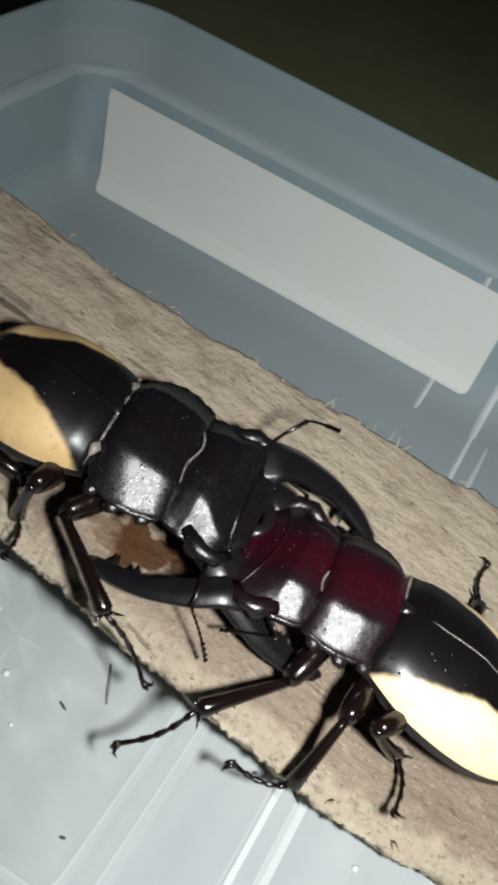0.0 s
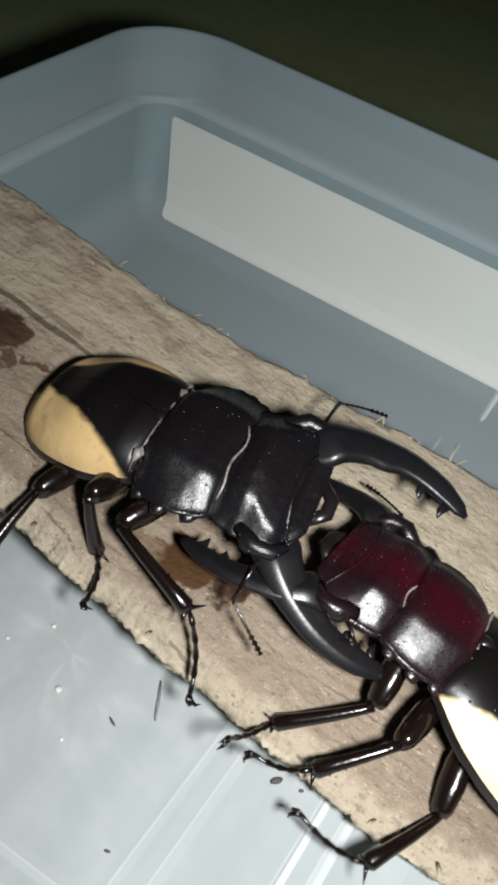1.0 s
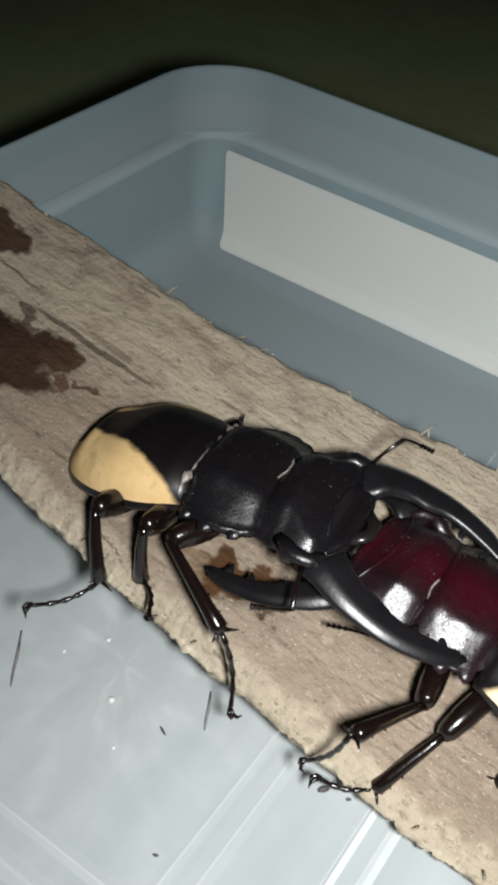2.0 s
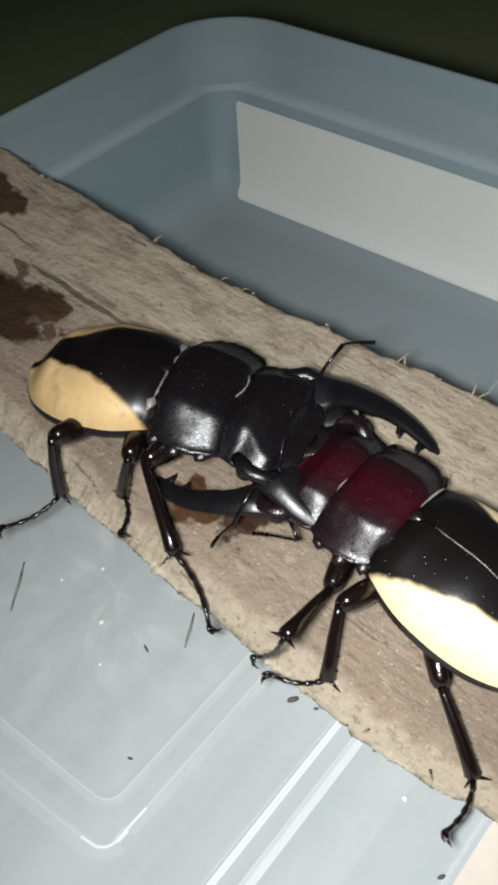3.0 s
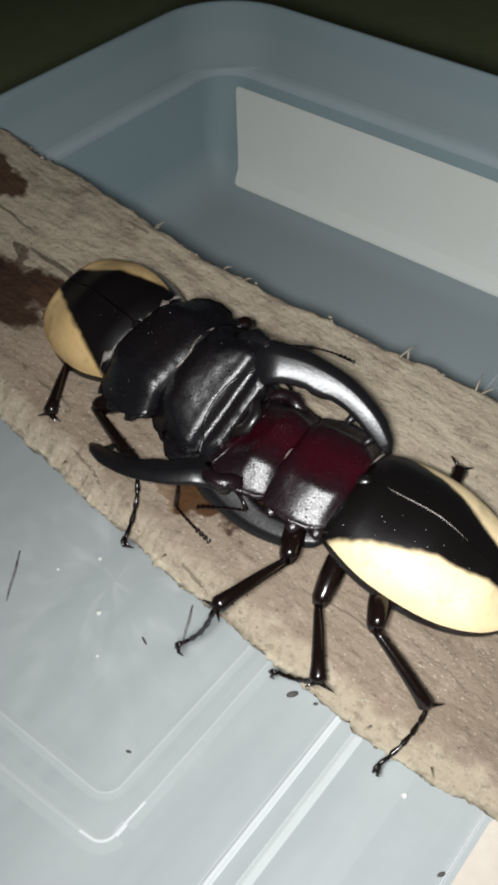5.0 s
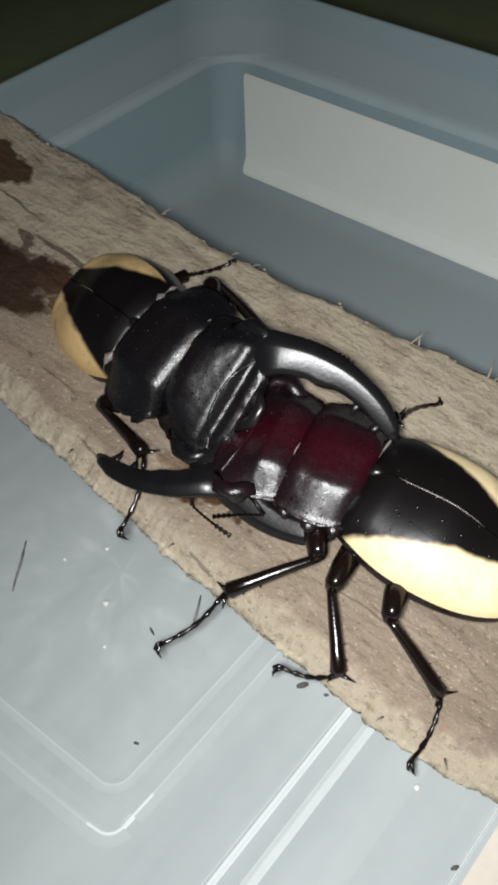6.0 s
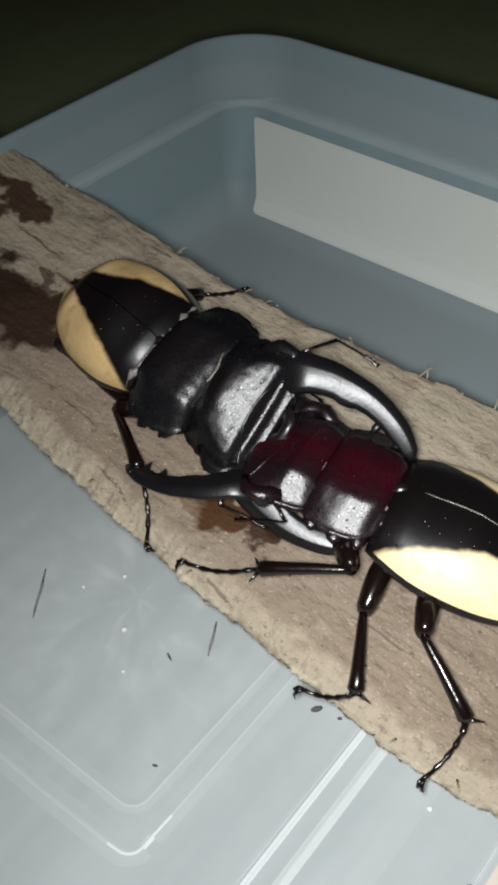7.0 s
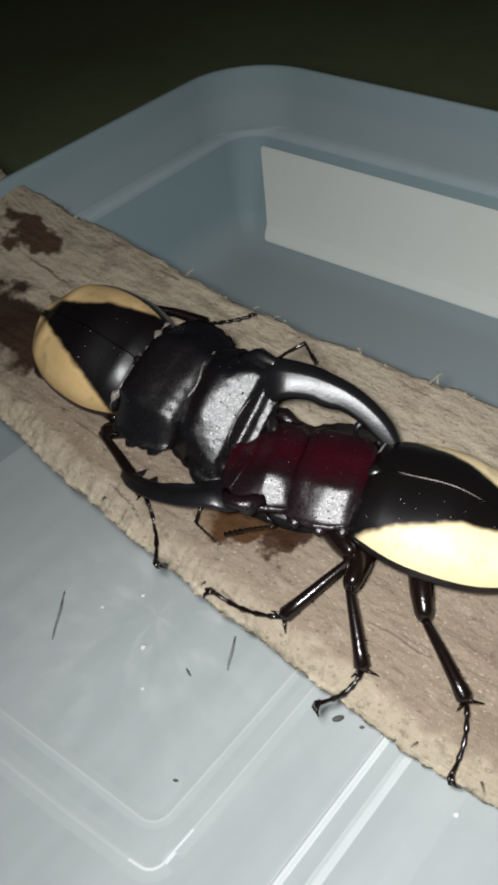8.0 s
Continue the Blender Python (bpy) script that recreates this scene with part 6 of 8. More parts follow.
    walk(legs[5][0], [(0, pose(-0.0130, -0.0080, 0.0035, 0.0, 4.9, -158.0)), (0.125, pose(-0.0130, -0.0080, 0.0035, 0.0, -2.3, -141.0)), (0.25, pose(-0.0130, -0.0080, 0.0035, 0, -12.1, -116.1)),
        (0.312, pose(-0.0130, -0.0080, 0.0035, 0, -16.4, -102.3)), (0.375, pose(-0.0130, -0.0080, 0.0035, -0.1, -19.5, -89.4)), (0.5, pose(-0.0130, -0.0080, 0.0035, -0.1, -22.4, -69.8)),
        (0.75, pose(-0.0130, -0.0080, 0.0035, -0.1, -15.1, -85.3)), (1, pose(-0.0130, -0.0080, 0.0035, 0, -6.9, -99.7)), (1.25, pose(-0.0130, -0.0080, 0.0035, -0.1, -14.7, -93.6)),
        (1.5, pose(-0.0130, -0.0080, 0.0035, -0.1, -22.4, -87.1)), (3, pose(-0.0130, -0.0080, 0.0035, 0, -20.0, -114.2)), (3.25, pose(-0.0130, -0.0080, 0.0035, 0, -6.3, -118.5)),
        (3.5, pose(-0.0130, -0.0080, 0.0035, 0, 7.4, -122.6)), (3.625, pose(-0.0130, -0.0080, 0.0035, 0, 7.1, -131.2)), (3.688, pose(-0.0130, -0.0080, 0.0035, 0.0, 6.8, -135.7)),
        (3.75, pose(-0.0130, -0.0080, 0.0035, 0.0, 6.6, -140.2)), (3.812, pose(-0.0130, -0.0080, 0.0035, 0.0, 6.2, -144.8)), (3.875, pose(-0.0130, -0.0080, 0.0035, 0.0, 5.9, -149.2)),
        (3.906, pose(-0.0130, -0.0080, 0.0035, 0.0, 5.7, -151.4)), (3.938, pose(-0.0130, -0.0080, 0.0035, 0.0, 5.5, -153.6)), (3.969, pose(-0.0130, -0.0080, 0.0035, 0.0, 5.3, -155.7)),
        (4, pose(-0.0130, -0.0080, 0.0035, 0.0, 5.1, -157.8)), (4.25, pose(-0.0130, -0.0080, 0.0035, 0.0, -2.5, -163.8)), (4.375, pose(-0.0130, -0.0080, 0.0035, 0.0, -6.2, -166.8)),
        (4.5, pose(-0.0130, -0.0080, 0.0035, 0.0, -10.0, -169.8)), (4.875, pose(-0.0130, -0.0080, 0.0035, 0.1, -11.2, 177.0)), (5.062, pose(-0.0130, -0.0080, 0.0035, 0.1, -11.7, 169.7)),
        (5.156, pose(-0.0130, -0.0080, 0.0035, 0.1, -11.9, 165.9)), (5.25, pose(-0.0130, -0.0080, 0.0035, 0.1, -12.0, 162.0)), (5.438, pose(-0.0130, -0.0080, 0.0035, 0.1, -12.1, 154.4)),
        (5.625, pose(-0.0130, -0.0080, 0.0035, 0.1, -11.9, 147.0)), (6, pose(-0.0130, -0.0080, 0.0035, 0.1, -11.2, 133.7)), (6.25, pose(-0.0130, -0.0080, 0.0035, 0.1, -8.3, 155.8)),
        (6.312, pose(-0.0130, -0.0080, 0.0035, 0.1, -7.3, 161.5)), (6.375, pose(-0.0130, -0.0080, 0.0035, 0.1, -6.2, 167.1)), (6.5, pose(-0.0130, -0.0080, 0.0035, 0.1, -4.1, 177.4)),
        (6.562, pose(-0.0130, -0.0080, 0.0035, 0.1, -3.3, -179.7)), (6.625, pose(-0.0130, -0.0080, 0.0035, 0.1, -2.5, -176.7)), (6.75, pose(-0.0130, -0.0080, 0.0035, 0.0, -0.9, -170.8)),
        (7, pose(-0.0130, -0.0080, 0.0035, 0.0, 2.4, -159.0)), (7.5, pose(-0.0130, -0.0080, 0.0035, 0.0, 3.5, -159.2)), (7.75, pose(-0.0130, -0.0080, 0.0035, 0.0, 1.0, -161.6)),
        (8, pose(-0.0130, -0.0080, 0.0035, 0.0, -1.6, -164.0))])
    walk(legs[5][1], [(0, pose(0.0124, 0.0000, 0.0000, 74.7, 16.1, 159.0)), (0.125, pose(0.0124, 0.0000, 0.0000, 47.7, 18.2, 140.1)), (0.25, pose(0.0124, 0.0000, 0.0000, 73.4, 49.8, 116.2)),
        (0.312, pose(0.0124, 0.0000, 0.0000, 8.5, 85.7, 9.1)), (0.375, pose(0.0124, 0.0000, 0.0000, -39.9, 56.3, -68.3)), (0.5, pose(0.0124, 0.0000, 0.0000, -24.5, 28.5, -81.0)),
        (0.75, pose(0.0124, 0.0000, 0.0000, -13.6, 35.5, -40.7)), (1, pose(0.0124, 0.0000, 0.0000, 0.1, 26.3, 0.6)), (1.25, pose(0.0124, 0.0000, 0.0000, -1.8, 61.5, -3.1)),
        (1.5, pose(0.0124, 0.0000, 0.0000, 172.8, 85.2, 173.4)), (3, pose(0.0124, 0.0000, 0.0000, 163.2, 76.0, 166.8)), (3.25, pose(0.0124, 0.0000, 0.0000, -4.8, 67.2, -7.2)),
        (3.5, pose(0.0124, 0.0000, 0.0000, -1.4, 27.3, -5.9)), (3.625, pose(0.0124, 0.0000, 0.0000, 8.3, 38.9, 23.2)), (3.688, pose(0.0124, 0.0000, 0.0000, 22.1, 44.9, 50.5)),
        (3.75, pose(0.0124, 0.0000, 0.0000, 42.1, 44.8, 86.1)), (3.812, pose(0.0124, 0.0000, 0.0000, 57.0, 37.5, 116.0)), (3.875, pose(0.0124, 0.0000, 0.0000, 64.5, 28.9, 135.5)),
        (3.906, pose(0.0124, 0.0000, 0.0000, 67.0, 25.2, 142.7)), (3.938, pose(0.0124, 0.0000, 0.0000, 69.5, 22.0, 148.7)), (3.969, pose(0.0124, 0.0000, 0.0000, 72.2, 19.2, 153.9)),
        (4, pose(0.0124, 0.0000, 0.0000, 75.5, 16.7, 158.5)), (4.25, pose(0.0124, 0.0000, 0.0000, 44.8, 7.4, 162.1)), (4.375, pose(0.0124, 0.0000, 0.0000, 18.9, 2.8, 163.5)),
        (4.5, pose(0.0124, 0.0000, 0.0000, -14.5, -1.9, 164.8)), (4.875, pose(0.0124, 0.0000, 0.0000, -57.5, -4.6, 171.7)), (5.062, pose(0.0124, 0.0000, 0.0000, -102.3, -5.7, 175.4)),
        (5.156, pose(0.0124, 0.0000, 0.0000, -133.2, -6.2, 177.3)), (5.25, pose(0.0124, 0.0000, 0.0000, -166.9, -6.7, 179.2)), (5.438, pose(0.0124, 0.0000, 0.0000, 135.6, -7.5, -176.9)),
        (5.625, pose(0.0124, 0.0000, 0.0000, 100.5, -8.3, -173.1)), (6, pose(0.0124, 0.0000, 0.0000, 68.2, -9.6, -165.9)), (6.25, pose(0.0124, 0.0000, 0.0000, 113.4, -8.0, -174.7)),
        (6.312, pose(0.0124, 0.0000, 0.0000, 134.3, -7.6, -176.8)), (6.375, pose(0.0124, 0.0000, 0.0000, 160.7, -7.0, -178.8)), (6.5, pose(0.0124, 0.0000, 0.0000, -137.3, -6.1, 177.6)),
        (6.562, pose(0.0124, 0.0000, 0.0000, -95.3, -4.6, 175.8)), (6.625, pose(0.0124, 0.0000, 0.0000, -54.7, -3.1, 174.0)), (6.75, pose(0.0124, 0.0000, 0.0000, -2.2, -0.2, 170.3)),
        (7, pose(0.0124, 0.0000, 0.0000, 35.1, 5.6, 162.5)), (7.5, pose(0.0124, 0.0000, 0.0000, 53.4, 9.5, 161.2)), (7.75, pose(0.0124, 0.0000, 0.0000, 30.0, 4.4, 163.8)),
        (8, pose(0.0124, 0.0000, 0.0000, -6.9, -0.8, 166.2))])
    walk(legs[5][2], [(0, pose(-0.0008, 0.0050, -0.0041, -156.4, 5.9, -31.4)), (0.125, pose(0.0017, 0.0089, -0.0046, -135.2, -0.7, -40.3)), (0.25, pose(0.0082, 0.0085, -0.0112, -90.1, -19.0, -58.4)),
        (0.312, pose(0.0135, 0.0002, -0.0146, -59.5, -37.0, -67.2)), (0.375, pose(0.0154, -0.0075, -0.0122, -40.6, -38.0, -71.6)), (0.5, pose(0.0144, -0.0127, -0.0070, -24.1, -15.9, -77.3)),
        (0.75, pose(0.0214, -0.0078, -0.0085, -18.9, -21.4, -77.9)), (1, pose(0.0255, 0.0001, -0.0065, -5.6, -19.5, -75.1)), (1.25, pose(0.0194, -0.0004, -0.0129, -32.6, -15.2, -60.7)),
        (1.5, pose(0.0112, 0.0001, -0.0146, -47.7, 8.3, -44.5)), (3, pose(0.0089, 0.0008, -0.0142, -13.9, 18.8, -10.7)), (3.25, pose(0.0180, -0.0007, -0.0135, 12.7, 0.1, 18.9)),
        (3.5, pose(0.0253, -0.0013, -0.0067, 10.5, -2.8, 44.9)), (3.625, pose(0.0229, 0.0045, -0.0092, 9.4, -33.5, 41.9)), (3.688, pose(0.0190, 0.0080, -0.0103, 25.5, -49.0, -9.4)),
        (3.75, pose(0.0131, 0.0104, -0.0103, 16.7, -32.8, -32.2)), (3.812, pose(0.0073, 0.0104, -0.0089, -6.1, -19.7, -31.9)), (3.875, pose(0.0032, 0.0090, -0.0071, -42.7, -11.3, -30.7)),
        (3.906, pose(0.0018, 0.0080, -0.0062, -73.6, -8.3, -31.0)), (3.938, pose(0.0008, 0.0071, -0.0055, -115.4, -5.9, -32.0)), (3.969, pose(-0.0000, 0.0061, -0.0048, -159.7, -4.0, -33.6)),
        (4, pose(-0.0007, 0.0051, -0.0042, 165.7, -2.5, -35.8)), (4.25, pose(-0.0014, 0.0045, -0.0019, 118.3, 3.3, -32.1)), (4.375, pose(-0.0016, 0.0041, -0.0007, 84.7, 6.3, -30.3)),
        (4.5, pose(-0.0017, 0.0038, 0.0005, 43.4, 9.3, -28.5)), (4.875, pose(-0.0021, 0.0021, 0.0012, 46.4, 10.2, -12.7)), (5.062, pose(-0.0021, 0.0012, 0.0015, 104.8, 10.0, -3.5)),
        (5.156, pose(-0.0022, 0.0007, 0.0016, 142.1, 9.7, 1.2)), (5.25, pose(-0.0022, 0.0002, 0.0017, 150.5, 9.3, 6.0)), (5.438, pose(-0.0021, -0.0008, 0.0019, 130.8, 8.0, 15.4)),
        (5.625, pose(-0.0020, -0.0017, 0.0021, 113.0, 6.4, 24.2)), (6, pose(-0.0016, -0.0035, 0.0024, 99.3, 2.6, 38.9)), (6.25, pose(-0.0021, -0.0013, 0.0020, 62.0, 12.5, 14.6)),
        (6.312, pose(-0.0021, -0.0008, 0.0019, 21.4, 14.4, 7.8)), (6.375, pose(-0.0022, -0.0003, 0.0018, -20.4, 16.0, 1.1)), (6.5, pose(-0.0022, 0.0006, 0.0015, -25.5, 18.7, -11.1)),
        (6.562, pose(-0.0022, 0.0011, 0.0012, 9.4, 17.2, -14.1)), (6.625, pose(-0.0022, 0.0015, 0.0008, 43.2, 15.7, -17.0)), (6.75, pose(-0.0021, 0.0025, 0.0000, 83.8, 12.5, -23.0)),
        (7, pose(-0.0015, 0.0044, -0.0014, 105.6, 6.3, -34.2)), (7.5, pose(-0.0013, 0.0046, -0.0024, 164.2, 9.0, -31.4)), (7.75, pose(-0.0016, 0.0041, -0.0011, 123.8, 10.8, -30.3)),
        (8, pose(-0.0018, 0.0035, 0.0002, 68.2, 12.7, -29.2))])
    root, thorax, head, jaws, feelers, legs = RED
    walk(root, [(0, pose(0.0087, 0.0228, 0.0223, 0.8, -14.7, -179.4)), (0.5, pose(0.0103, 0.0189, 0.0228, -2.0, -23.0, 170.9)), (1, pose(0.0126, 0.0245, 0.0224, 11.1, -28.6, 170.0)),
        (1.5, pose(0.0150, 0.0289, 0.0219, 2.8, -11.6, -174.1)), (3, pose(0.0054, 0.0273, 0.0239, -5.7, -10.0, 171.2)), (3.5, pose(0.0083, 0.0284, 0.0213, 4.5, -17.0, 157.8)),
        (4, pose(-0.0071, 0.0290, 0.0236, -0.2, -5.4, 179.0)), (4.5, pose(-0.0077, 0.0255, 0.0241, 1.5, -8.6, -177.3)), (6, pose(-0.0074, 0.0268, 0.0241, -9.1, -11.9, -171.7)),
        (6.5, pose(-0.0103, 0.0264, 0.0234, -9.6, -10.8, -169.5)), (7, pose(-0.0062, 0.0285, 0.0247, -3.4, -10.5, -168.1)), (7.5, pose(-0.0088, 0.0285, 0.0233, 2.9, -6.0, -169.3)),
        (8, pose(-0.0142, 0.0297, 0.0240, -5.1, -7.9, -164.6))])
    walk(thorax, [(0, pose(0.0000, 0.0000, 0.0085, 0.0, 9.7, 8.2)), (0.5, pose(0.0000, 0.0000, 0.0085, 0.0, 1.9, 3.3)), (1, pose(0.0000, 0.0000, 0.0085, 0.0, 15.4, 8.5)),
        (1.5, pose(0.0000, 0.0000, 0.0085, 0.0, 0.7, -5.2)), (3, pose(0.0000, 0.0000, 0.0085, 0.0, 6.8, 7.2)), (3.5, pose(0.0000, 0.0000, 0.0085, 0.0, 7.5, 2.3)),
        (4, pose(0.0000, 0.0000, 0.0085, 0.0, 3.8, 1.6)), (4.5, pose(0.0000, 0.0000, 0.0085, 0.0, 6.2, 2.2)), (6, pose(0.0000, 0.0000, 0.0085, 0.0, 5.8, 5.2)),
        (6.5, pose(0.0000, 0.0000, 0.0085, 0.0, 4.6, 2.5)), (7, pose(0.0000, 0.0000, 0.0085, 0.0, 5.0, -1.2)), (7.5, pose(0.0000, 0.0000, 0.0085, 0.0, 4.7, 4.7)),
        (8, pose(0.0000, 0.0000, 0.0085, 0.0, 5.9, 3.4))])
    walk(head, [(0, pose(0.0132, 0.0019, 0.0059, -1.0, 11.5, 1.4)), (0.5, pose(0.0136, 0.0008, 0.0078, -4.8, 9.4, -0.6)), (1, pose(0.0129, 0.0019, 0.0046, -4.6, 20.4, 1.4)),
        (1.5, pose(0.0136, -0.0012, 0.0080, -0.6, 3.3, -15.0)), (3, pose(0.0134, 0.0017, 0.0066, 0.3, 8.2, 5.9)), (3.5, pose(0.0135, 0.0005, 0.0064, -0.6, 10.6, 4.2)),
        (4, pose(0.0136, 0.0004, 0.0073, 0.5, 4.3, 4.4)), (4.5, pose(0.0135, 0.0005, 0.0067, 1.9, 5.7, 0.3)), (6, pose(0.0135, 0.0012, 0.0068, 0.3, 7.7, 6.6)),
        (6.5, pose(0.0135, 0.0006, 0.0071, 1.3, 4.9, 1.6)), (7, pose(0.0135, -0.0003, 0.0070, 2.3, 4.0, -4.0)), (7.5, pose(0.0135, 0.0011, 0.0071, 3.5, 2.4, 7.9)),
        (8, pose(0.0135, 0.0008, 0.0068, 4.7, 2.1, 5.0))])
    walk(jaws[0], [(0, pose(0.0107, 0.0095, -0.0015, 0.0, 9.4, 18.2)), (0.5, pose(0.0107, 0.0095, -0.0015, 0.0, 18.7, 10.3)), (1, pose(0.0107, 0.0095, -0.0015, 0.0, 6.4, 19.8)),
        (1.5, pose(0.0107, 0.0095, -0.0015, 0.0, 8.6, 31.6)), (3, pose(0.0107, 0.0095, -0.0015, 0.0, 3.5, 24.1)), (3.5, pose(0.0107, 0.0095, -0.0015, 0.0, 4.5, -6.8)),
        (4, pose(0.0107, 0.0095, -0.0015, 0.0, -1.0, -5.8)), (4.5, pose(0.0107, 0.0095, -0.0015, 0.0, 3.0, 19.2)), (6, pose(0.0107, 0.0095, -0.0015, 0.0, 3.4, 11.6)),
        (6.5, pose(0.0107, 0.0095, -0.0015, 0.0, 5.6, 11.5)), (7, pose(0.0107, 0.0095, -0.0015, 0.0, 7.8, 17.8)), (7.5, pose(0.0107, 0.0095, -0.0015, 0.0, 4.1, -9.1)),
        (8, pose(0.0107, 0.0095, -0.0015, 0.0, 7.1, -5.7))])
    walk(jaws[1], [(0, pose(0.0107, -0.0095, -0.0015, 0.0, 1.9, -2.9)), (0.5, pose(0.0107, -0.0095, -0.0015, 0.0, 12.0, -6.0)), (1, pose(0.0107, -0.0095, -0.0015, 0.0, 11.3, -5.7)),
        (1.5, pose(0.0107, -0.0095, -0.0015, 0.0, 6.4, -3.5)), (3, pose(0.0107, -0.0095, -0.0015, 0.0, -0.7, -5.8)), (3.5, pose(0.0107, -0.0095, -0.0015, 0.0, 1.1, -3.0)),
        (4, pose(0.0107, -0.0095, -0.0015, 0.0, -7.8, 1.0)), (4.5, pose(0.0107, -0.0095, -0.0015, 0.0, -3.7, 1.7)), (6, pose(0.0107, -0.0095, -0.0015, 0.0, 3.8, -6.1)),
        (6.5, pose(0.0107, -0.0095, -0.0015, 0.0, 4.1, -5.7)), (7, pose(0.0107, -0.0095, -0.0015, 0.0, 5.5, -3.8)), (7.5, pose(0.0107, -0.0095, -0.0015, 0.0, -1.9, 3.3)),
        (8, pose(0.0107, -0.0095, -0.0015, 0.0, 0.4, -1.5))])
    walk(legs[0][0], [(0, pose(0.0060, 0.0080, 0.0035, 0.1, 22.8, 82.2)), (0.25, pose(0.0060, 0.0080, 0.0035, 0.1, 7.4, 105.7)), (0.5, pose(0.0060, 0.0080, 0.0035, 0.1, -9.2, 127.7)),
        (0.625, pose(0.0060, 0.0080, 0.0035, 0.1, 1.2, 126.0)), (0.75, pose(0.0060, 0.0080, 0.0035, 0.1, 12.4, 124.2)), (0.875, pose(0.0060, 0.0080, 0.0035, 0.1, 23.5, 122.2)),
        (1, pose(0.0060, 0.0080, 0.0035, 0.1, 33.8, 120.1)), (1.25, pose(0.0060, 0.0080, 0.0035, 0.1, 19.6, 103.1)), (1.5, pose(0.0060, 0.0080, 0.0035, 0.1, 4.0, 88.9)),
        (3, pose(0.0060, 0.0080, 0.0035, 0.1, -4.7, 112.6)), (3.5, pose(0.0060, 0.0080, 0.0035, 0.1, -1.6, 119.6)), (3.75, pose(0.0060, 0.0080, 0.0035, 0.1, -9.3, 118.7)),
        (4, pose(0.0060, 0.0080, 0.0035, 0.1, -17.0, 117.8)), (4.25, pose(0.0060, 0.0080, 0.0035, 0.1, -10.1, 111.5)), (4.5, pose(0.0060, 0.0080, 0.0035, 0.1, -3.0, 105.4)),
        (5.25, pose(0.0060, 0.0080, 0.0035, 0.1, -6.5, 114.1)), (6, pose(0.0060, 0.0080, 0.0035, 0.1, -9.8, 122.9)), (6.5, pose(0.0060, 0.0080, 0.0035, 0.1, -4.9, 134.3)),
        (7, pose(0.0060, 0.0080, 0.0035, 0.1, -15.3, 122.2)), (7.25, pose(0.0060, 0.0080, 0.0035, 0.1, 2.1, 106.5)), (7.5, pose(0.0060, 0.0080, 0.0035, 0.1, 19.4, 90.5)),
        (7.75, pose(0.0060, 0.0080, 0.0035, 0.1, 7.9, 118.0)), (8, pose(0.0060, 0.0080, 0.0035, 0.1, -5.2, 144.0))])
    walk(legs[0][1], [(0, pose(0.0109, 0.0000, 0.0000, 3.7, -14.8, -27.6)), (0.25, pose(0.0109, 0.0000, 0.0000, -0.7, 1.4, -54.2)), (0.5, pose(0.0109, 0.0000, 0.0000, -6.9, 8.8, -75.8)),
        (0.625, pose(0.0109, 0.0000, 0.0000, -12.9, 16.9, -74.8)), (0.75, pose(0.0109, 0.0000, 0.0000, -16.8, 24.5, -68.5)), (0.875, pose(0.0109, 0.0000, 0.0000, -16.4, 29.6, -57.0)),
        (1, pose(0.0109, 0.0000, 0.0000, -12.5, 30.9, -43.0)), (1.25, pose(0.0109, 0.0000, 0.0000, -7.8, 16.0, -51.8)), (1.5, pose(0.0109, 0.0000, 0.0000, -0.5, 1.2, -44.7)),
        (3, pose(0.0109, 0.0000, 0.0000, 1.9, -24.0, -9.0)), (3.5, pose(0.0109, 0.0000, 0.0000, 0.5, -11.4, -5.5)), (3.75, pose(0.0109, 0.0000, 0.0000, -9.2, 22.2, -44.5)),
        (4, pose(0.0109, 0.0000, 0.0000, -40.8, 34.7, -99.9)), (4.25, pose(0.0109, 0.0000, 0.0000, -9.6, 18.8, -53.5)), (4.5, pose(0.0109, 0.0000, 0.0000, 1.9, -10.9, -19.4)),
        (5.25, pose(0.0109, 0.0000, 0.0000, -2.4, 5.5, -47.1)), (6, pose(0.0109, 0.0000, 0.0000, -14.4, 18.2, -76.5)), (6.5, pose(0.0109, 0.0000, 0.0000, 14.6, -13.2, -95.9)),
        (7, pose(0.0109, 0.0000, 0.0000, -22.7, 16.2, -109.2)), (7.25, pose(0.0109, 0.0000, 0.0000, 2.3, -3.4, -67.6)), (7.5, pose(0.0109, 0.0000, 0.0000, 11.4, -42.6, -28.6)),
        (7.75, pose(0.0109, 0.0000, 0.0000, 3.0, -5.2, -60.8)), (8, pose(0.0109, 0.0000, 0.0000, -24.1, 24.2, -89.9))])
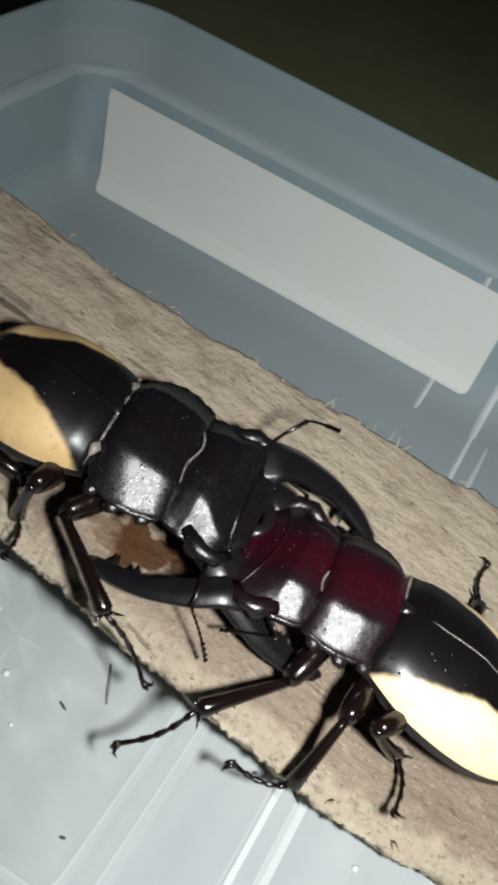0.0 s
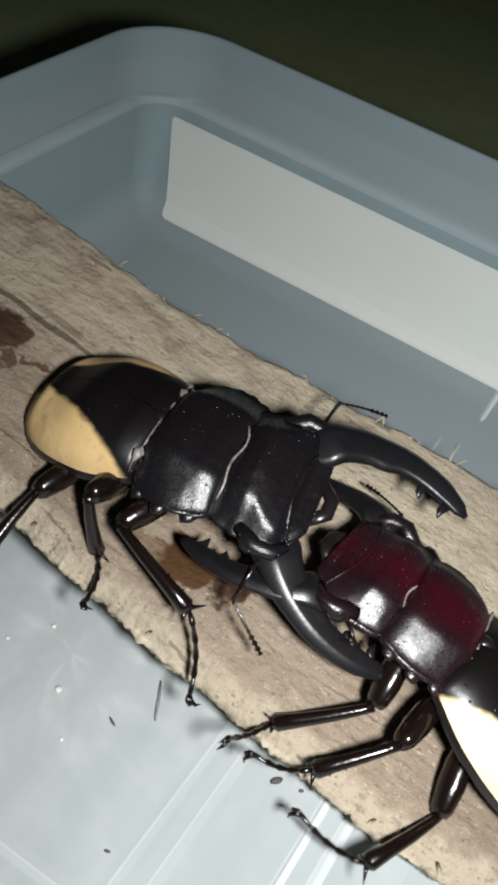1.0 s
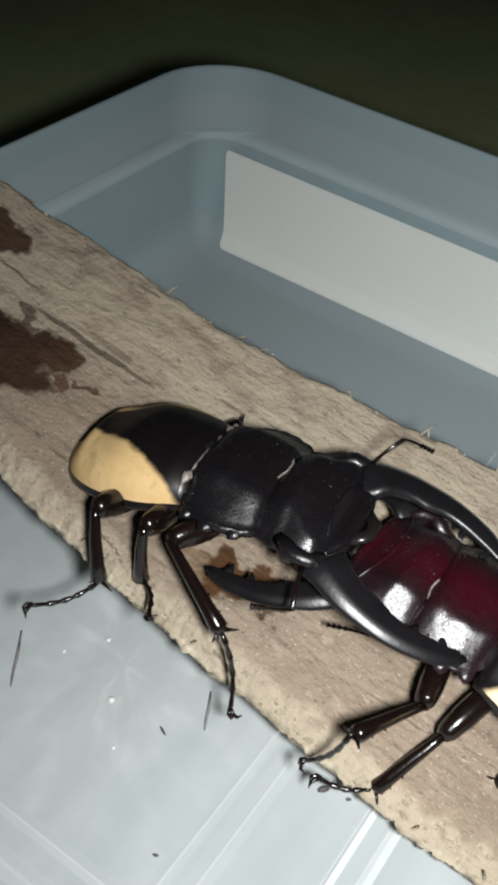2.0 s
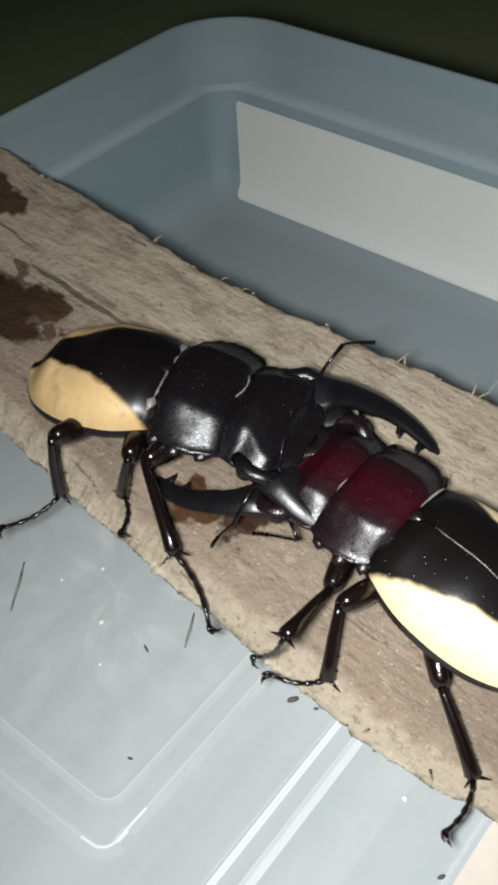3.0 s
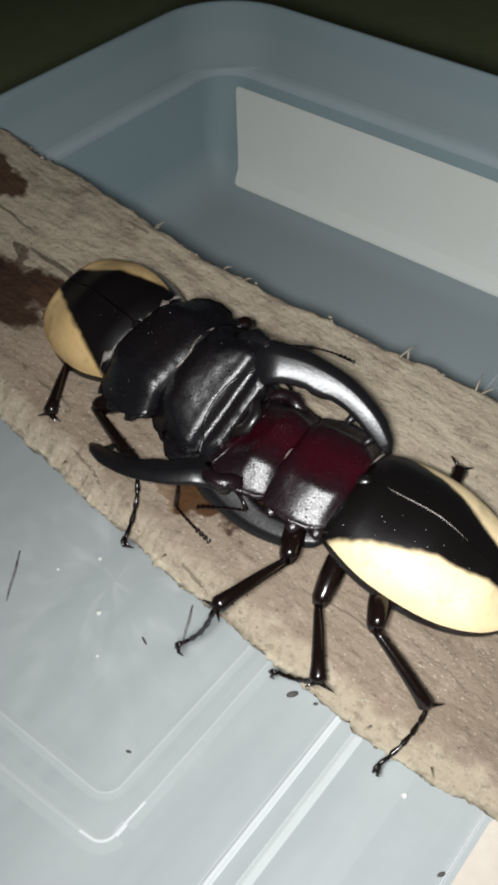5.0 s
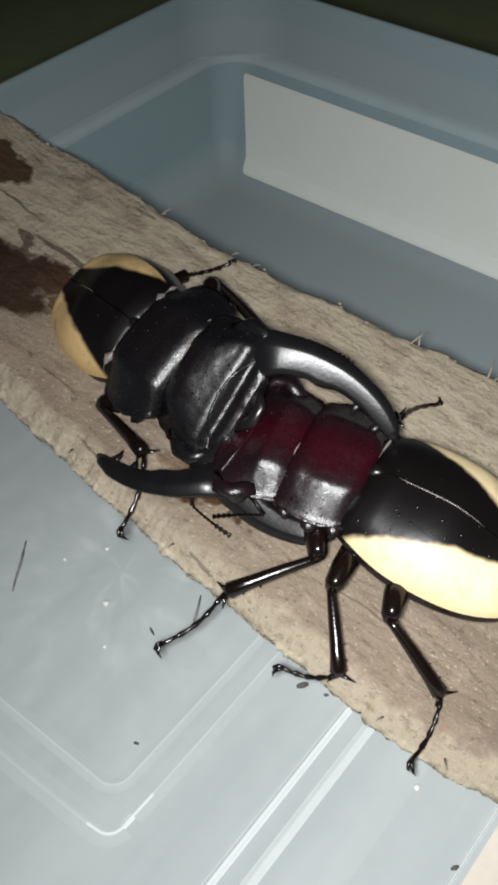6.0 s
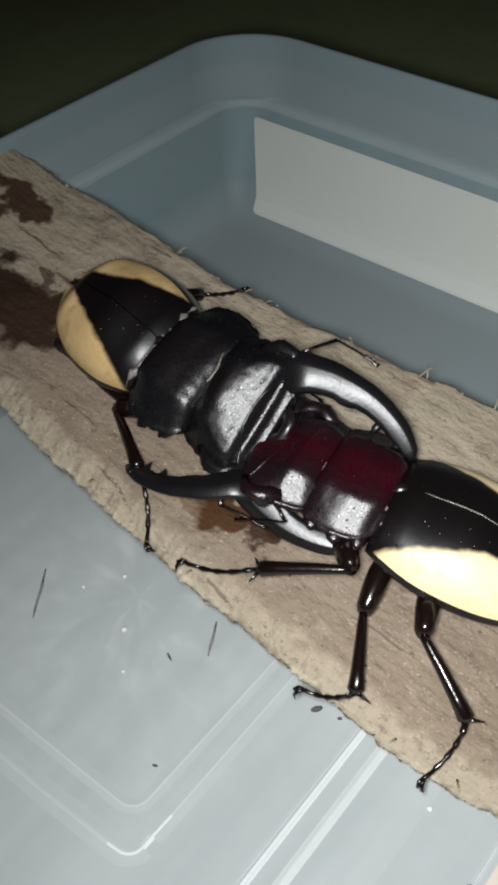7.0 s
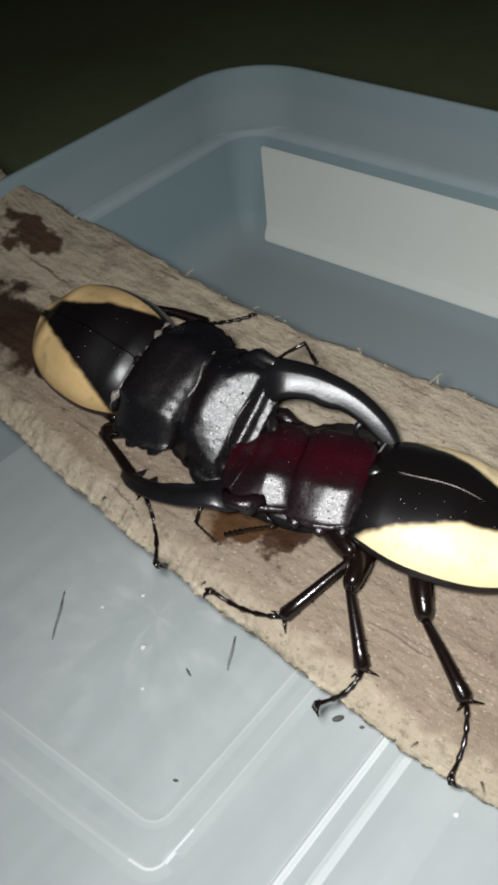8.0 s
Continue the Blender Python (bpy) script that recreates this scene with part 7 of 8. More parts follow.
    walk(legs[0][2], [(0, pose(0.0259, -0.0079, 0.0045, 4.5, 31.4, -22.0)), (0.25, pose(0.0211, -0.0143, -0.0004, 20.5, 77.9, -28.3)), (0.5, pose(0.0151, -0.0168, -0.0027, -153.0, 67.3, 128.4)),
        (0.625, pose(0.0153, -0.0162, -0.0051, 117.3, 79.7, 61.1)), (0.75, pose(0.0167, -0.0149, -0.0073, 4.0, 38.4, -29.9)), (0.875, pose(0.0192, -0.0128, -0.0087, -15.7, -17.8, -51.2)),
        (1, pose(0.0219, -0.0103, -0.0090, -11.6, -34.8, -64.0)), (1.25, pose(0.0213, -0.0133, -0.0048, -4.5, 12.4, -38.4)), (1.5, pose(0.0234, -0.0124, -0.0004, -8.8, 65.9, -57.3)),
        (3, pose(0.0267, -0.0025, 0.0072, -56.7, 69.2, -99.2)), (3.5, pose(0.0280, -0.0017, 0.0035, -55.2, 67.1, -88.1)), (3.75, pose(0.0225, -0.0114, -0.0066, -50.0, 30.0, -124.9)),
        (4, pose(0.0084, -0.0142, -0.0100, -37.4, 0.1, -89.2)), (4.25, pose(0.0208, -0.0134, -0.0057, -47.6, 42.6, -120.4)), (4.5, pose(0.0272, -0.0057, 0.0033, -101.0, 77.2, -136.8)),
        (5.25, pose(0.0228, -0.0128, -0.0017, -15.4, 61.4, -67.8)), (6, pose(0.0148, -0.0162, -0.0055, -7.4, 21.4, -56.0)), (6.5, pose(0.0091, -0.0170, 0.0040, 15.5, 44.5, -92.9)),
        (7, pose(0.0053, -0.0159, -0.0049, -23.1, 11.7, -111.1)), (7.25, pose(0.0176, -0.0162, 0.0010, -21.2, 45.8, -122.8)), (7.5, pose(0.0222, -0.0062, 0.0119, -6.5, 60.3, -93.7)),
        (7.75, pose(0.0194, -0.0153, 0.0016, -24.9, 37.6, -140.2)), (8, pose(0.0109, -0.0160, -0.0072, -36.9, -0.5, -145.8))])
    walk(legs[1][0], [(0, pose(-0.0040, 0.0080, 0.0035, 0.1, -4.4, 83.6)), (0.5, pose(-0.0040, 0.0080, 0.0035, 0.1, -14.2, 83.2)), (1, pose(-0.0040, 0.0080, 0.0035, 0.1, 8.6, 91.3)),
        (1.25, pose(-0.0040, 0.0080, 0.0035, 0.0, 20.6, 79.7)), (1.5, pose(-0.0040, 0.0080, 0.0035, 0.0, 31.6, 66.3)), (2.25, pose(-0.0040, 0.0080, 0.0035, 0.0, 8.7, 74.0)),
        (3, pose(-0.0040, 0.0080, 0.0035, 0.0, -14.7, 80.9)), (3.5, pose(-0.0040, 0.0080, 0.0035, 0.1, -4.8, 91.0)), (4, pose(-0.0040, 0.0080, 0.0035, 0.1, -0.6, 94.8)),
        (4.5, pose(-0.0040, 0.0080, 0.0035, 0.1, 22.3, 103.0)), (6, pose(-0.0040, 0.0080, 0.0035, 0.1, -2.6, 92.8)), (6.5, pose(-0.0040, 0.0080, 0.0035, 0.1, -4.7, 85.1)),
        (7, pose(-0.0040, 0.0080, 0.0035, 0.1, 17.6, 93.6)), (7.5, pose(-0.0040, 0.0080, 0.0035, 0.1, -2.3, 86.7)), (8, pose(-0.0040, 0.0080, 0.0035, 0.1, 1.8, 90.1))])
    walk(legs[1][1], [(0, pose(0.0124, 0.0000, 0.0000, 8.4, 60.9, 14.3)), (0.5, pose(0.0124, 0.0000, 0.0000, 37.5, 65.3, 55.8)), (1, pose(0.0124, 0.0000, 0.0000, -9.2, 41.6, -24.0)),
        (1.25, pose(0.0124, 0.0000, 0.0000, -3.9, 19.5, -22.2)), (1.5, pose(0.0124, 0.0000, 0.0000, 0.6, -4.2, -17.6)), (2.25, pose(0.0124, 0.0000, 0.0000, 1.6, 40.1, 4.3)),
        (3, pose(0.0124, 0.0000, 0.0000, 39.4, 59.3, 64.3)), (3.5, pose(0.0124, 0.0000, 0.0000, 22.7, 42.3, 54.9)), (4, pose(0.0124, 0.0000, 0.0000, 7.7, 19.4, 42.9)),
        (4.5, pose(0.0124, 0.0000, 0.0000, -4.8, -25.2, 21.2)), (6, pose(0.0124, 0.0000, 0.0000, 7.1, 21.5, 36.0)), (6.5, pose(0.0124, 0.0000, 0.0000, 11.4, 23.2, 52.0)),
        (7, pose(0.0124, 0.0000, 0.0000, -0.8, -5.4, 16.5)), (7.5, pose(0.0124, 0.0000, 0.0000, 20.1, 52.3, 39.7)), (8, pose(0.0124, 0.0000, 0.0000, 6.8, 23.6, 31.8))])
    walk(legs[1][2], [(0, pose(0.0194, 0.0018, -0.0130, -47.7, 7.2, -66.4)), (0.5, pose(0.0158, 0.0051, -0.0135, -73.6, 18.8, -71.0)), (1, pose(0.0225, -0.0045, -0.0099, -35.7, 40.9, -63.2)),
        (1.25, pose(0.0253, -0.0053, -0.0050, -12.8, 17.0, -50.4)), (1.5, pose(0.0265, -0.0045, 0.0011, 3.0, -8.8, -38.0)), (2.25, pose(0.0237, 0.0008, -0.0096, -14.4, -11.8, -50.3)),
        (3, pose(0.0157, 0.0068, -0.0128, -39.0, 11.5, -40.0)), (3.5, pose(0.0187, 0.0090, -0.0100, -39.0, 12.8, -47.7)), (4, pose(0.0226, 0.0095, -0.0049, -51.4, 34.5, -59.3)),
        (4.5, pose(0.0249, 0.0049, 0.0063, -41.9, 52.2, -75.2)), (6, pose(0.0235, 0.0081, -0.0054, -36.3, 12.1, -71.7)), (6.5, pose(0.0208, 0.0107, -0.0059, -14.3, -2.0, -49.0)),
        (7, pose(0.0265, 0.0042, 0.0014, -17.5, 21.9, -73.3)), (7.5, pose(0.0193, 0.0058, -0.0117, -21.8, 8.0, -30.8)), (8, pose(0.0239, 0.0072, -0.0059, -8.2, 1.2, -30.2))])
    walk(legs[2][0], [(0, pose(-0.0130, 0.0080, 0.0035, 0.0, -13.1, 63.9)), (0.5, pose(-0.0130, 0.0080, 0.0035, 0.0, -18.3, 79.2)), (0.625, pose(-0.0130, 0.0080, 0.0035, 0.1, -7.5, 89.2)),
        (0.688, pose(-0.0130, 0.0080, 0.0035, 0.1, -1.2, 94.7)), (0.719, pose(-0.0130, 0.0080, 0.0035, 0.1, 2.1, 97.5)), (0.75, pose(-0.0130, 0.0080, 0.0035, 0.1, 5.4, 100.4)),
        (0.781, pose(-0.0130, 0.0080, 0.0035, 0.1, 8.8, 103.3)), (0.812, pose(-0.0130, 0.0080, 0.0035, 0.1, 12.0, 106.2)), (0.875, pose(-0.0130, 0.0080, 0.0035, 0.1, 18.2, 112.0)),
        (1, pose(-0.0130, 0.0080, 0.0035, 0.1, 28.4, 123.2)), (1.125, pose(-0.0130, 0.0080, 0.0035, 0.1, 22.9, 133.3)), (1.188, pose(-0.0130, 0.0080, 0.0035, 0.1, 19.7, 138.4)),
        (1.25, pose(-0.0130, 0.0080, 0.0035, 0.1, 16.3, 143.3)), (1.375, pose(-0.0130, 0.0080, 0.0035, 0.1, 9.2, 152.6)), (1.5, pose(-0.0130, 0.0080, 0.0035, 0.1, 2.5, 160.9)),
        (1.688, pose(-0.0130, 0.0080, 0.0035, 0.1, 3.1, 158.7)), (1.875, pose(-0.0130, 0.0080, 0.0035, 0.1, 3.7, 156.4)), (2.062, pose(-0.0130, 0.0080, 0.0035, 0.1, 4.4, 154.2)),
        (2.25, pose(-0.0130, 0.0080, 0.0035, 0.1, 5.0, 151.9)), (2.625, pose(-0.0130, 0.0080, 0.0035, 0.1, 6.2, 147.3)), (3, pose(-0.0130, 0.0080, 0.0035, 0.1, 7.4, 142.8)),
        (3.5, pose(-0.0130, 0.0080, 0.0035, 0.1, 11.9, 152.5)), (3.75, pose(-0.0130, 0.0080, 0.0035, 0.1, 0.5, 144.1)), (4, pose(-0.0130, 0.0080, 0.0035, 0.1, -10.9, 135.7)),
        (4.5, pose(-0.0130, 0.0080, 0.0035, 0.1, -6.7, 120.6)), (6, pose(-0.0130, 0.0080, 0.0035, 0.1, -11.5, 102.9)), (6.5, pose(-0.0130, 0.0080, 0.0035, 0.1, -7.5, 104.4)),
        (7, pose(-0.0130, 0.0080, 0.0035, 0.1, -1.0, 102.7)), (7.5, pose(-0.0130, 0.0080, 0.0035, 0.1, 6.3, 109.8)), (8, pose(-0.0130, 0.0080, 0.0035, 0.1, 14.5, 115.9))])
    walk(legs[2][1], [(0, pose(0.0130, 0.0000, 0.0000, 110.5, 29.7, 159.2)), (0.5, pose(0.0130, 0.0000, 0.0000, 57.1, 33.0, 123.0)), (0.625, pose(0.0130, 0.0000, 0.0000, 51.9, 49.2, 93.5)),
        (0.688, pose(0.0130, 0.0000, 0.0000, 34.1, 53.1, 63.0)), (0.719, pose(0.0130, 0.0000, 0.0000, 22.1, 51.4, 44.1)), (0.75, pose(0.0130, 0.0000, 0.0000, 11.3, 46.5, 25.9)),
        (0.781, pose(0.0130, 0.0000, 0.0000, 3.7, 39.1, 10.3)), (0.812, pose(0.0130, 0.0000, 0.0000, -0.6, 30.3, -2.3)), (0.875, pose(0.0130, 0.0000, 0.0000, -2.6, 14.1, -20.9)),
        (1, pose(0.0130, 0.0000, 0.0000, 1.3, -3.2, -44.5)), (1.125, pose(0.0130, 0.0000, 0.0000, -8.2, 11.4, -71.0)), (1.188, pose(0.0130, 0.0000, 0.0000, -17.1, 18.0, -87.1)),
        (1.25, pose(0.0130, 0.0000, 0.0000, -28.4, 22.3, -104.2)), (1.375, pose(0.0130, 0.0000, 0.0000, -53.1, 22.5, -136.5)), (1.5, pose(0.0130, 0.0000, 0.0000, -80.4, 15.8, -161.4)),
        (1.688, pose(0.0130, 0.0000, 0.0000, -86.0, 22.2, -156.3)), (1.875, pose(0.0130, 0.0000, 0.0000, -91.4, 32.1, -148.6)), (2.062, pose(0.0130, 0.0000, 0.0000, -91.9, 48.3, -133.1)),
        (2.25, pose(0.0130, 0.0000, 0.0000, -58.8, 65.8, -82.1)), (2.625, pose(0.0130, 0.0000, 0.0000, 0.9, 38.4, 2.6)), (3, pose(0.0130, 0.0000, 0.0000, 3.2, 21.9, 16.7)),
        (3.5, pose(0.0130, 0.0000, 0.0000, -0.1, -0.2, 30.6)), (3.75, pose(0.0130, 0.0000, 0.0000, 11.6, 29.5, 42.4)), (4, pose(0.0130, 0.0000, 0.0000, 36.0, 54.4, 64.6)),
        (4.5, pose(0.0130, 0.0000, 0.0000, 15.8, 28.2, 57.9)), (6, pose(0.0130, 0.0000, 0.0000, 20.8, 31.1, 66.7)), (6.5, pose(0.0130, 0.0000, 0.0000, 4.6, 8.7, 55.8)),
        (7, pose(0.0130, 0.0000, 0.0000, 7.6, 18.3, 44.8)), (7.5, pose(0.0130, 0.0000, 0.0000, 4.7, 15.3, 34.0)), (8, pose(0.0130, 0.0000, 0.0000, -1.0, -6.2, 18.4))])
    walk(legs[2][2], [(0, pose(-0.0002, 0.0050, -0.0081, 63.8, -5.1, 33.8)), (0.5, pose(0.0056, 0.0115, -0.0089, 31.0, 3.9, 52.2)), (0.625, pose(0.0124, 0.0106, -0.0123, 15.4, -12.5, 9.6)),
        (0.688, pose(0.0175, 0.0087, -0.0130, 4.3, -30.6, -27.9)), (0.719, pose(0.0203, 0.0071, -0.0127, -1.6, -36.5, -54.7)), (0.75, pose(0.0231, 0.0049, -0.0118, -11.5, -34.3, -84.6)),
        (0.781, pose(0.0255, 0.0023, -0.0103, -29.0, -22.0, -108.8)), (0.812, pose(0.0271, -0.0006, -0.0082, -46.6, -3.6, -122.9)), (0.875, pose(0.0278, -0.0056, -0.0040, -54.2, 28.9, -126.2)),
        (1, pose(0.0246, -0.0114, 0.0009, -22.6, 43.3, -103.6)), (1.125, pose(0.0182, -0.0151, -0.0032, -77.9, 70.7, -156.4)), (1.188, pose(0.0138, -0.0155, -0.0050, 173.3, 69.5, 100.9)),
        (1.25, pose(0.0093, -0.0146, -0.0062, 129.0, 45.3, 62.9)), (1.375, pose(0.0021, -0.0104, -0.0062, 114.3, 23.3, 38.6)), (1.5, pose(-0.0018, -0.0050, -0.0044, 130.4, 19.8, 28.3)),
        (1.688, pose(-0.0008, -0.0061, -0.0061, 90.4, 7.5, 22.8)), (1.875, pose(0.0012, -0.0072, -0.0087, 46.3, -6.0, 20.8)), (2.062, pose(0.0056, -0.0079, -0.0122, 7.8, -23.6, 21.8)),
        (2.25, pose(0.0139, -0.0066, -0.0149, -20.1, -48.8, 22.1)), (2.625, pose(0.0258, 0.0006, -0.0101, 12.8, -53.4, -55.7)), (3, pose(0.0275, 0.0043, -0.0061, 6.3, -26.8, -42.1)),
        (3.5, pose(0.0270, 0.0083, 0.0001, 38.8, -41.4, -55.3)), (3.75, pose(0.0235, 0.0096, -0.0080, -8.8, -11.3, -51.6)), (4, pose(0.0171, 0.0086, -0.0133, -51.9, 25.4, -46.4)),
        (4.5, pose(0.0206, 0.0122, -0.0077, -53.7, 39.9, -44.0)), (6, pose(0.0185, 0.0128, -0.0084, -14.7, 15.9, -10.3)), (6.5, pose(0.0221, 0.0133, -0.0025, -20.6, 27.3, -15.4)),
        (7, pose(0.0240, 0.0109, -0.0051, -24.0, 27.5, -27.1)), (7.5, pose(0.0260, 0.0088, -0.0043, -19.4, 30.8, -22.7)), (8, pose(0.0284, 0.0051, 0.0018, -0.6, 5.1, -18.6))])
    walk(legs[3][0], [(0, pose(0.0060, -0.0080, 0.0035, -0.1, 2.6, -28.8)), (0.25, pose(0.0060, -0.0080, 0.0035, -0.1, 1.2, -82.2)), (0.5, pose(0.0060, -0.0080, 0.0035, 0.0, -1.2, -135.5)),
        (0.75, pose(0.0060, -0.0080, 0.0035, -0.1, 0.8, -81.7)), (1, pose(0.0060, -0.0080, 0.0035, -0.1, 2.2, -27.9)), (1.5, pose(0.0060, -0.0080, 0.0035, -0.1, 2.7, -28.9)),
        (3, pose(0.0060, -0.0080, 0.0035, -0.1, 2.6, -28.7)), (3.125, pose(0.0060, -0.0080, 0.0035, -0.1, 10.4, -20.7)), (3.25, pose(0.0060, -0.0080, 0.0035, -0.1, 18.8, -11.5)),
        (3.312, pose(0.0060, -0.0080, 0.0035, -0.1, 22.8, -6.6)), (3.375, pose(0.0060, -0.0080, 0.0035, -0.1, 26.6, -1.4)), (3.438, pose(0.0060, -0.0080, 0.0035, -0.1, 30.0, 3.8)),
        (3.5, pose(0.0060, -0.0080, 0.0035, -0.1, 33.0, 9.1)), (3.562, pose(0.0060, -0.0080, 0.0035, -0.1, 30.0, 3.8)), (3.625, pose(0.0060, -0.0080, 0.0035, -0.1, 26.6, -1.5)),
        (3.688, pose(0.0060, -0.0080, 0.0035, -0.1, 22.9, -6.7)), (3.75, pose(0.0060, -0.0080, 0.0035, -0.1, 18.9, -11.7)), (3.875, pose(0.0060, -0.0080, 0.0035, -0.1, 10.6, -21.0)),
        (3.906, pose(0.0060, -0.0080, 0.0035, -0.1, 8.6, -23.1)), (3.938, pose(0.0060, -0.0080, 0.0035, -0.1, 6.6, -25.2)), (4, pose(0.0060, -0.0080, 0.0035, -0.1, 2.8, -29.1)),
        (4.5, pose(0.0060, -0.0080, 0.0035, -0.1, 2.6, -28.7)), (4.688, pose(0.0060, -0.0080, 0.0035, -0.1, 2.7, -26.3)), (4.875, pose(0.0060, -0.0080, 0.0035, -0.1, 2.7, -23.8)),
        (5.25, pose(0.0060, -0.0080, 0.0035, -0.1, 2.7, -18.8)), (5.625, pose(0.0060, -0.0080, 0.0035, -0.1, 2.8, -13.8)), (6, pose(0.0060, -0.0080, 0.0035, -0.1, 2.8, -8.9)),
        (6.5, pose(0.0060, -0.0080, 0.0035, -0.1, 0, -51.9)), (6.75, pose(0.0060, -0.0080, 0.0035, -0.1, 1.4, -40.4)), (6.875, pose(0.0060, -0.0080, 0.0035, -0.1, 2.1, -34.6)),
        (7, pose(0.0060, -0.0080, 0.0035, -0.1, 2.7, -28.9)), (7.25, pose(0.0060, -0.0080, 0.0035, -0.1, 2.7, -28.7)), (7.5, pose(0.0060, -0.0080, 0.0035, -0.1, 2.6, -28.5)),
        (8, pose(0.0060, -0.0080, 0.0035, -0.1, 2.5, -28.3))])
    walk(legs[3][1], [(0, pose(0.0109, 0.0000, 0.0000, -58.7, 15.3, -153.2)), (0.25, pose(0.0109, 0.0000, 0.0000, -95.3, 25.9, -156.3)), (0.5, pose(0.0109, 0.0000, 0.0000, -90.0, 30.5, -149.5)),
        (0.75, pose(0.0109, 0.0000, 0.0000, -93.7, 24.8, -156.7)), (1, pose(0.0109, 0.0000, 0.0000, -55.0, 13.5, -154.4)), (1.5, pose(0.0109, 0.0000, 0.0000, -58.6, 15.3, -153.0)),
        (3, pose(0.0109, 0.0000, 0.0000, -58.5, 15.2, -153.2)), (3.125, pose(0.0109, 0.0000, 0.0000, -40.3, 7.5, -159.8)), (3.25, pose(0.0109, 0.0000, 0.0000, 13.4, -1.5, -167.0)),
        (3.312, pose(0.0109, 0.0000, 0.0000, 66.2, -6.2, -170.5)), (3.375, pose(0.0109, 0.0000, 0.0000, 119.0, -10.8, -173.6)), (3.438, pose(0.0109, 0.0000, 0.0000, 152.6, -15.2, -176.3)),
        (3.5, pose(0.0109, 0.0000, 0.0000, 170.3, -19.3, -178.3)), (3.562, pose(0.0109, 0.0000, 0.0000, 153.3, -15.4, -176.3)), (3.625, pose(0.0109, 0.0000, 0.0000, 122.1, -11.3, -173.7)),
        (3.688, pose(0.0109, 0.0000, 0.0000, 74.7, -7.1, -170.6)), (3.75, pose(0.0109, 0.0000, 0.0000, 26.0, -3.0, -167.2)), (3.875, pose(0.0109, 0.0000, 0.0000, -28.2, 5.1, -160.0)),
        (3.906, pose(0.0109, 0.0000, 0.0000, -35.0, 7.0, -158.2)), (3.938, pose(0.0109, 0.0000, 0.0000, -40.4, 8.8, -156.5)), (4, pose(0.0109, 0.0000, 0.0000, -48.2, 12.1, -153.3)),
        (4.5, pose(0.0109, 0.0000, 0.0000, -50.3, 12.6, -153.6)), (4.688, pose(0.0109, 0.0000, 0.0000, -43.2, 11.2, -152.2)), (4.875, pose(0.0109, 0.0000, 0.0000, -36.1, 9.7, -150.8)),
        (5.25, pose(0.0109, 0.0000, 0.0000, -22.5, 6.6, -147.7)), (5.625, pose(0.0109, 0.0000, 0.0000, -10.7, 3.4, -144.5)), (6, pose(0.0109, 0.0000, 0.0000, -0.9, 0.3, -141.5)),
        (6.5, pose(0.0109, 0.0000, 0.0000, 15.2, -7.1, -130.2)), (6.75, pose(0.0109, 0.0000, 0.0000, -11.5, 3.9, -142.2)), (6.875, pose(0.0109, 0.0000, 0.0000, -32.4, 9.6, -147.7)),
        (7, pose(0.0109, 0.0000, 0.0000, -58.6, 15.3, -153.0)), (7.25, pose(0.0109, 0.0000, 0.0000, -45.8, 11.1, -154.1)), (7.5, pose(0.0109, 0.0000, 0.0000, -30.3, 6.8, -155.2)),
        (8, pose(0.0109, 0.0000, 0.0000, -40.5, 9.7, -154.0))])
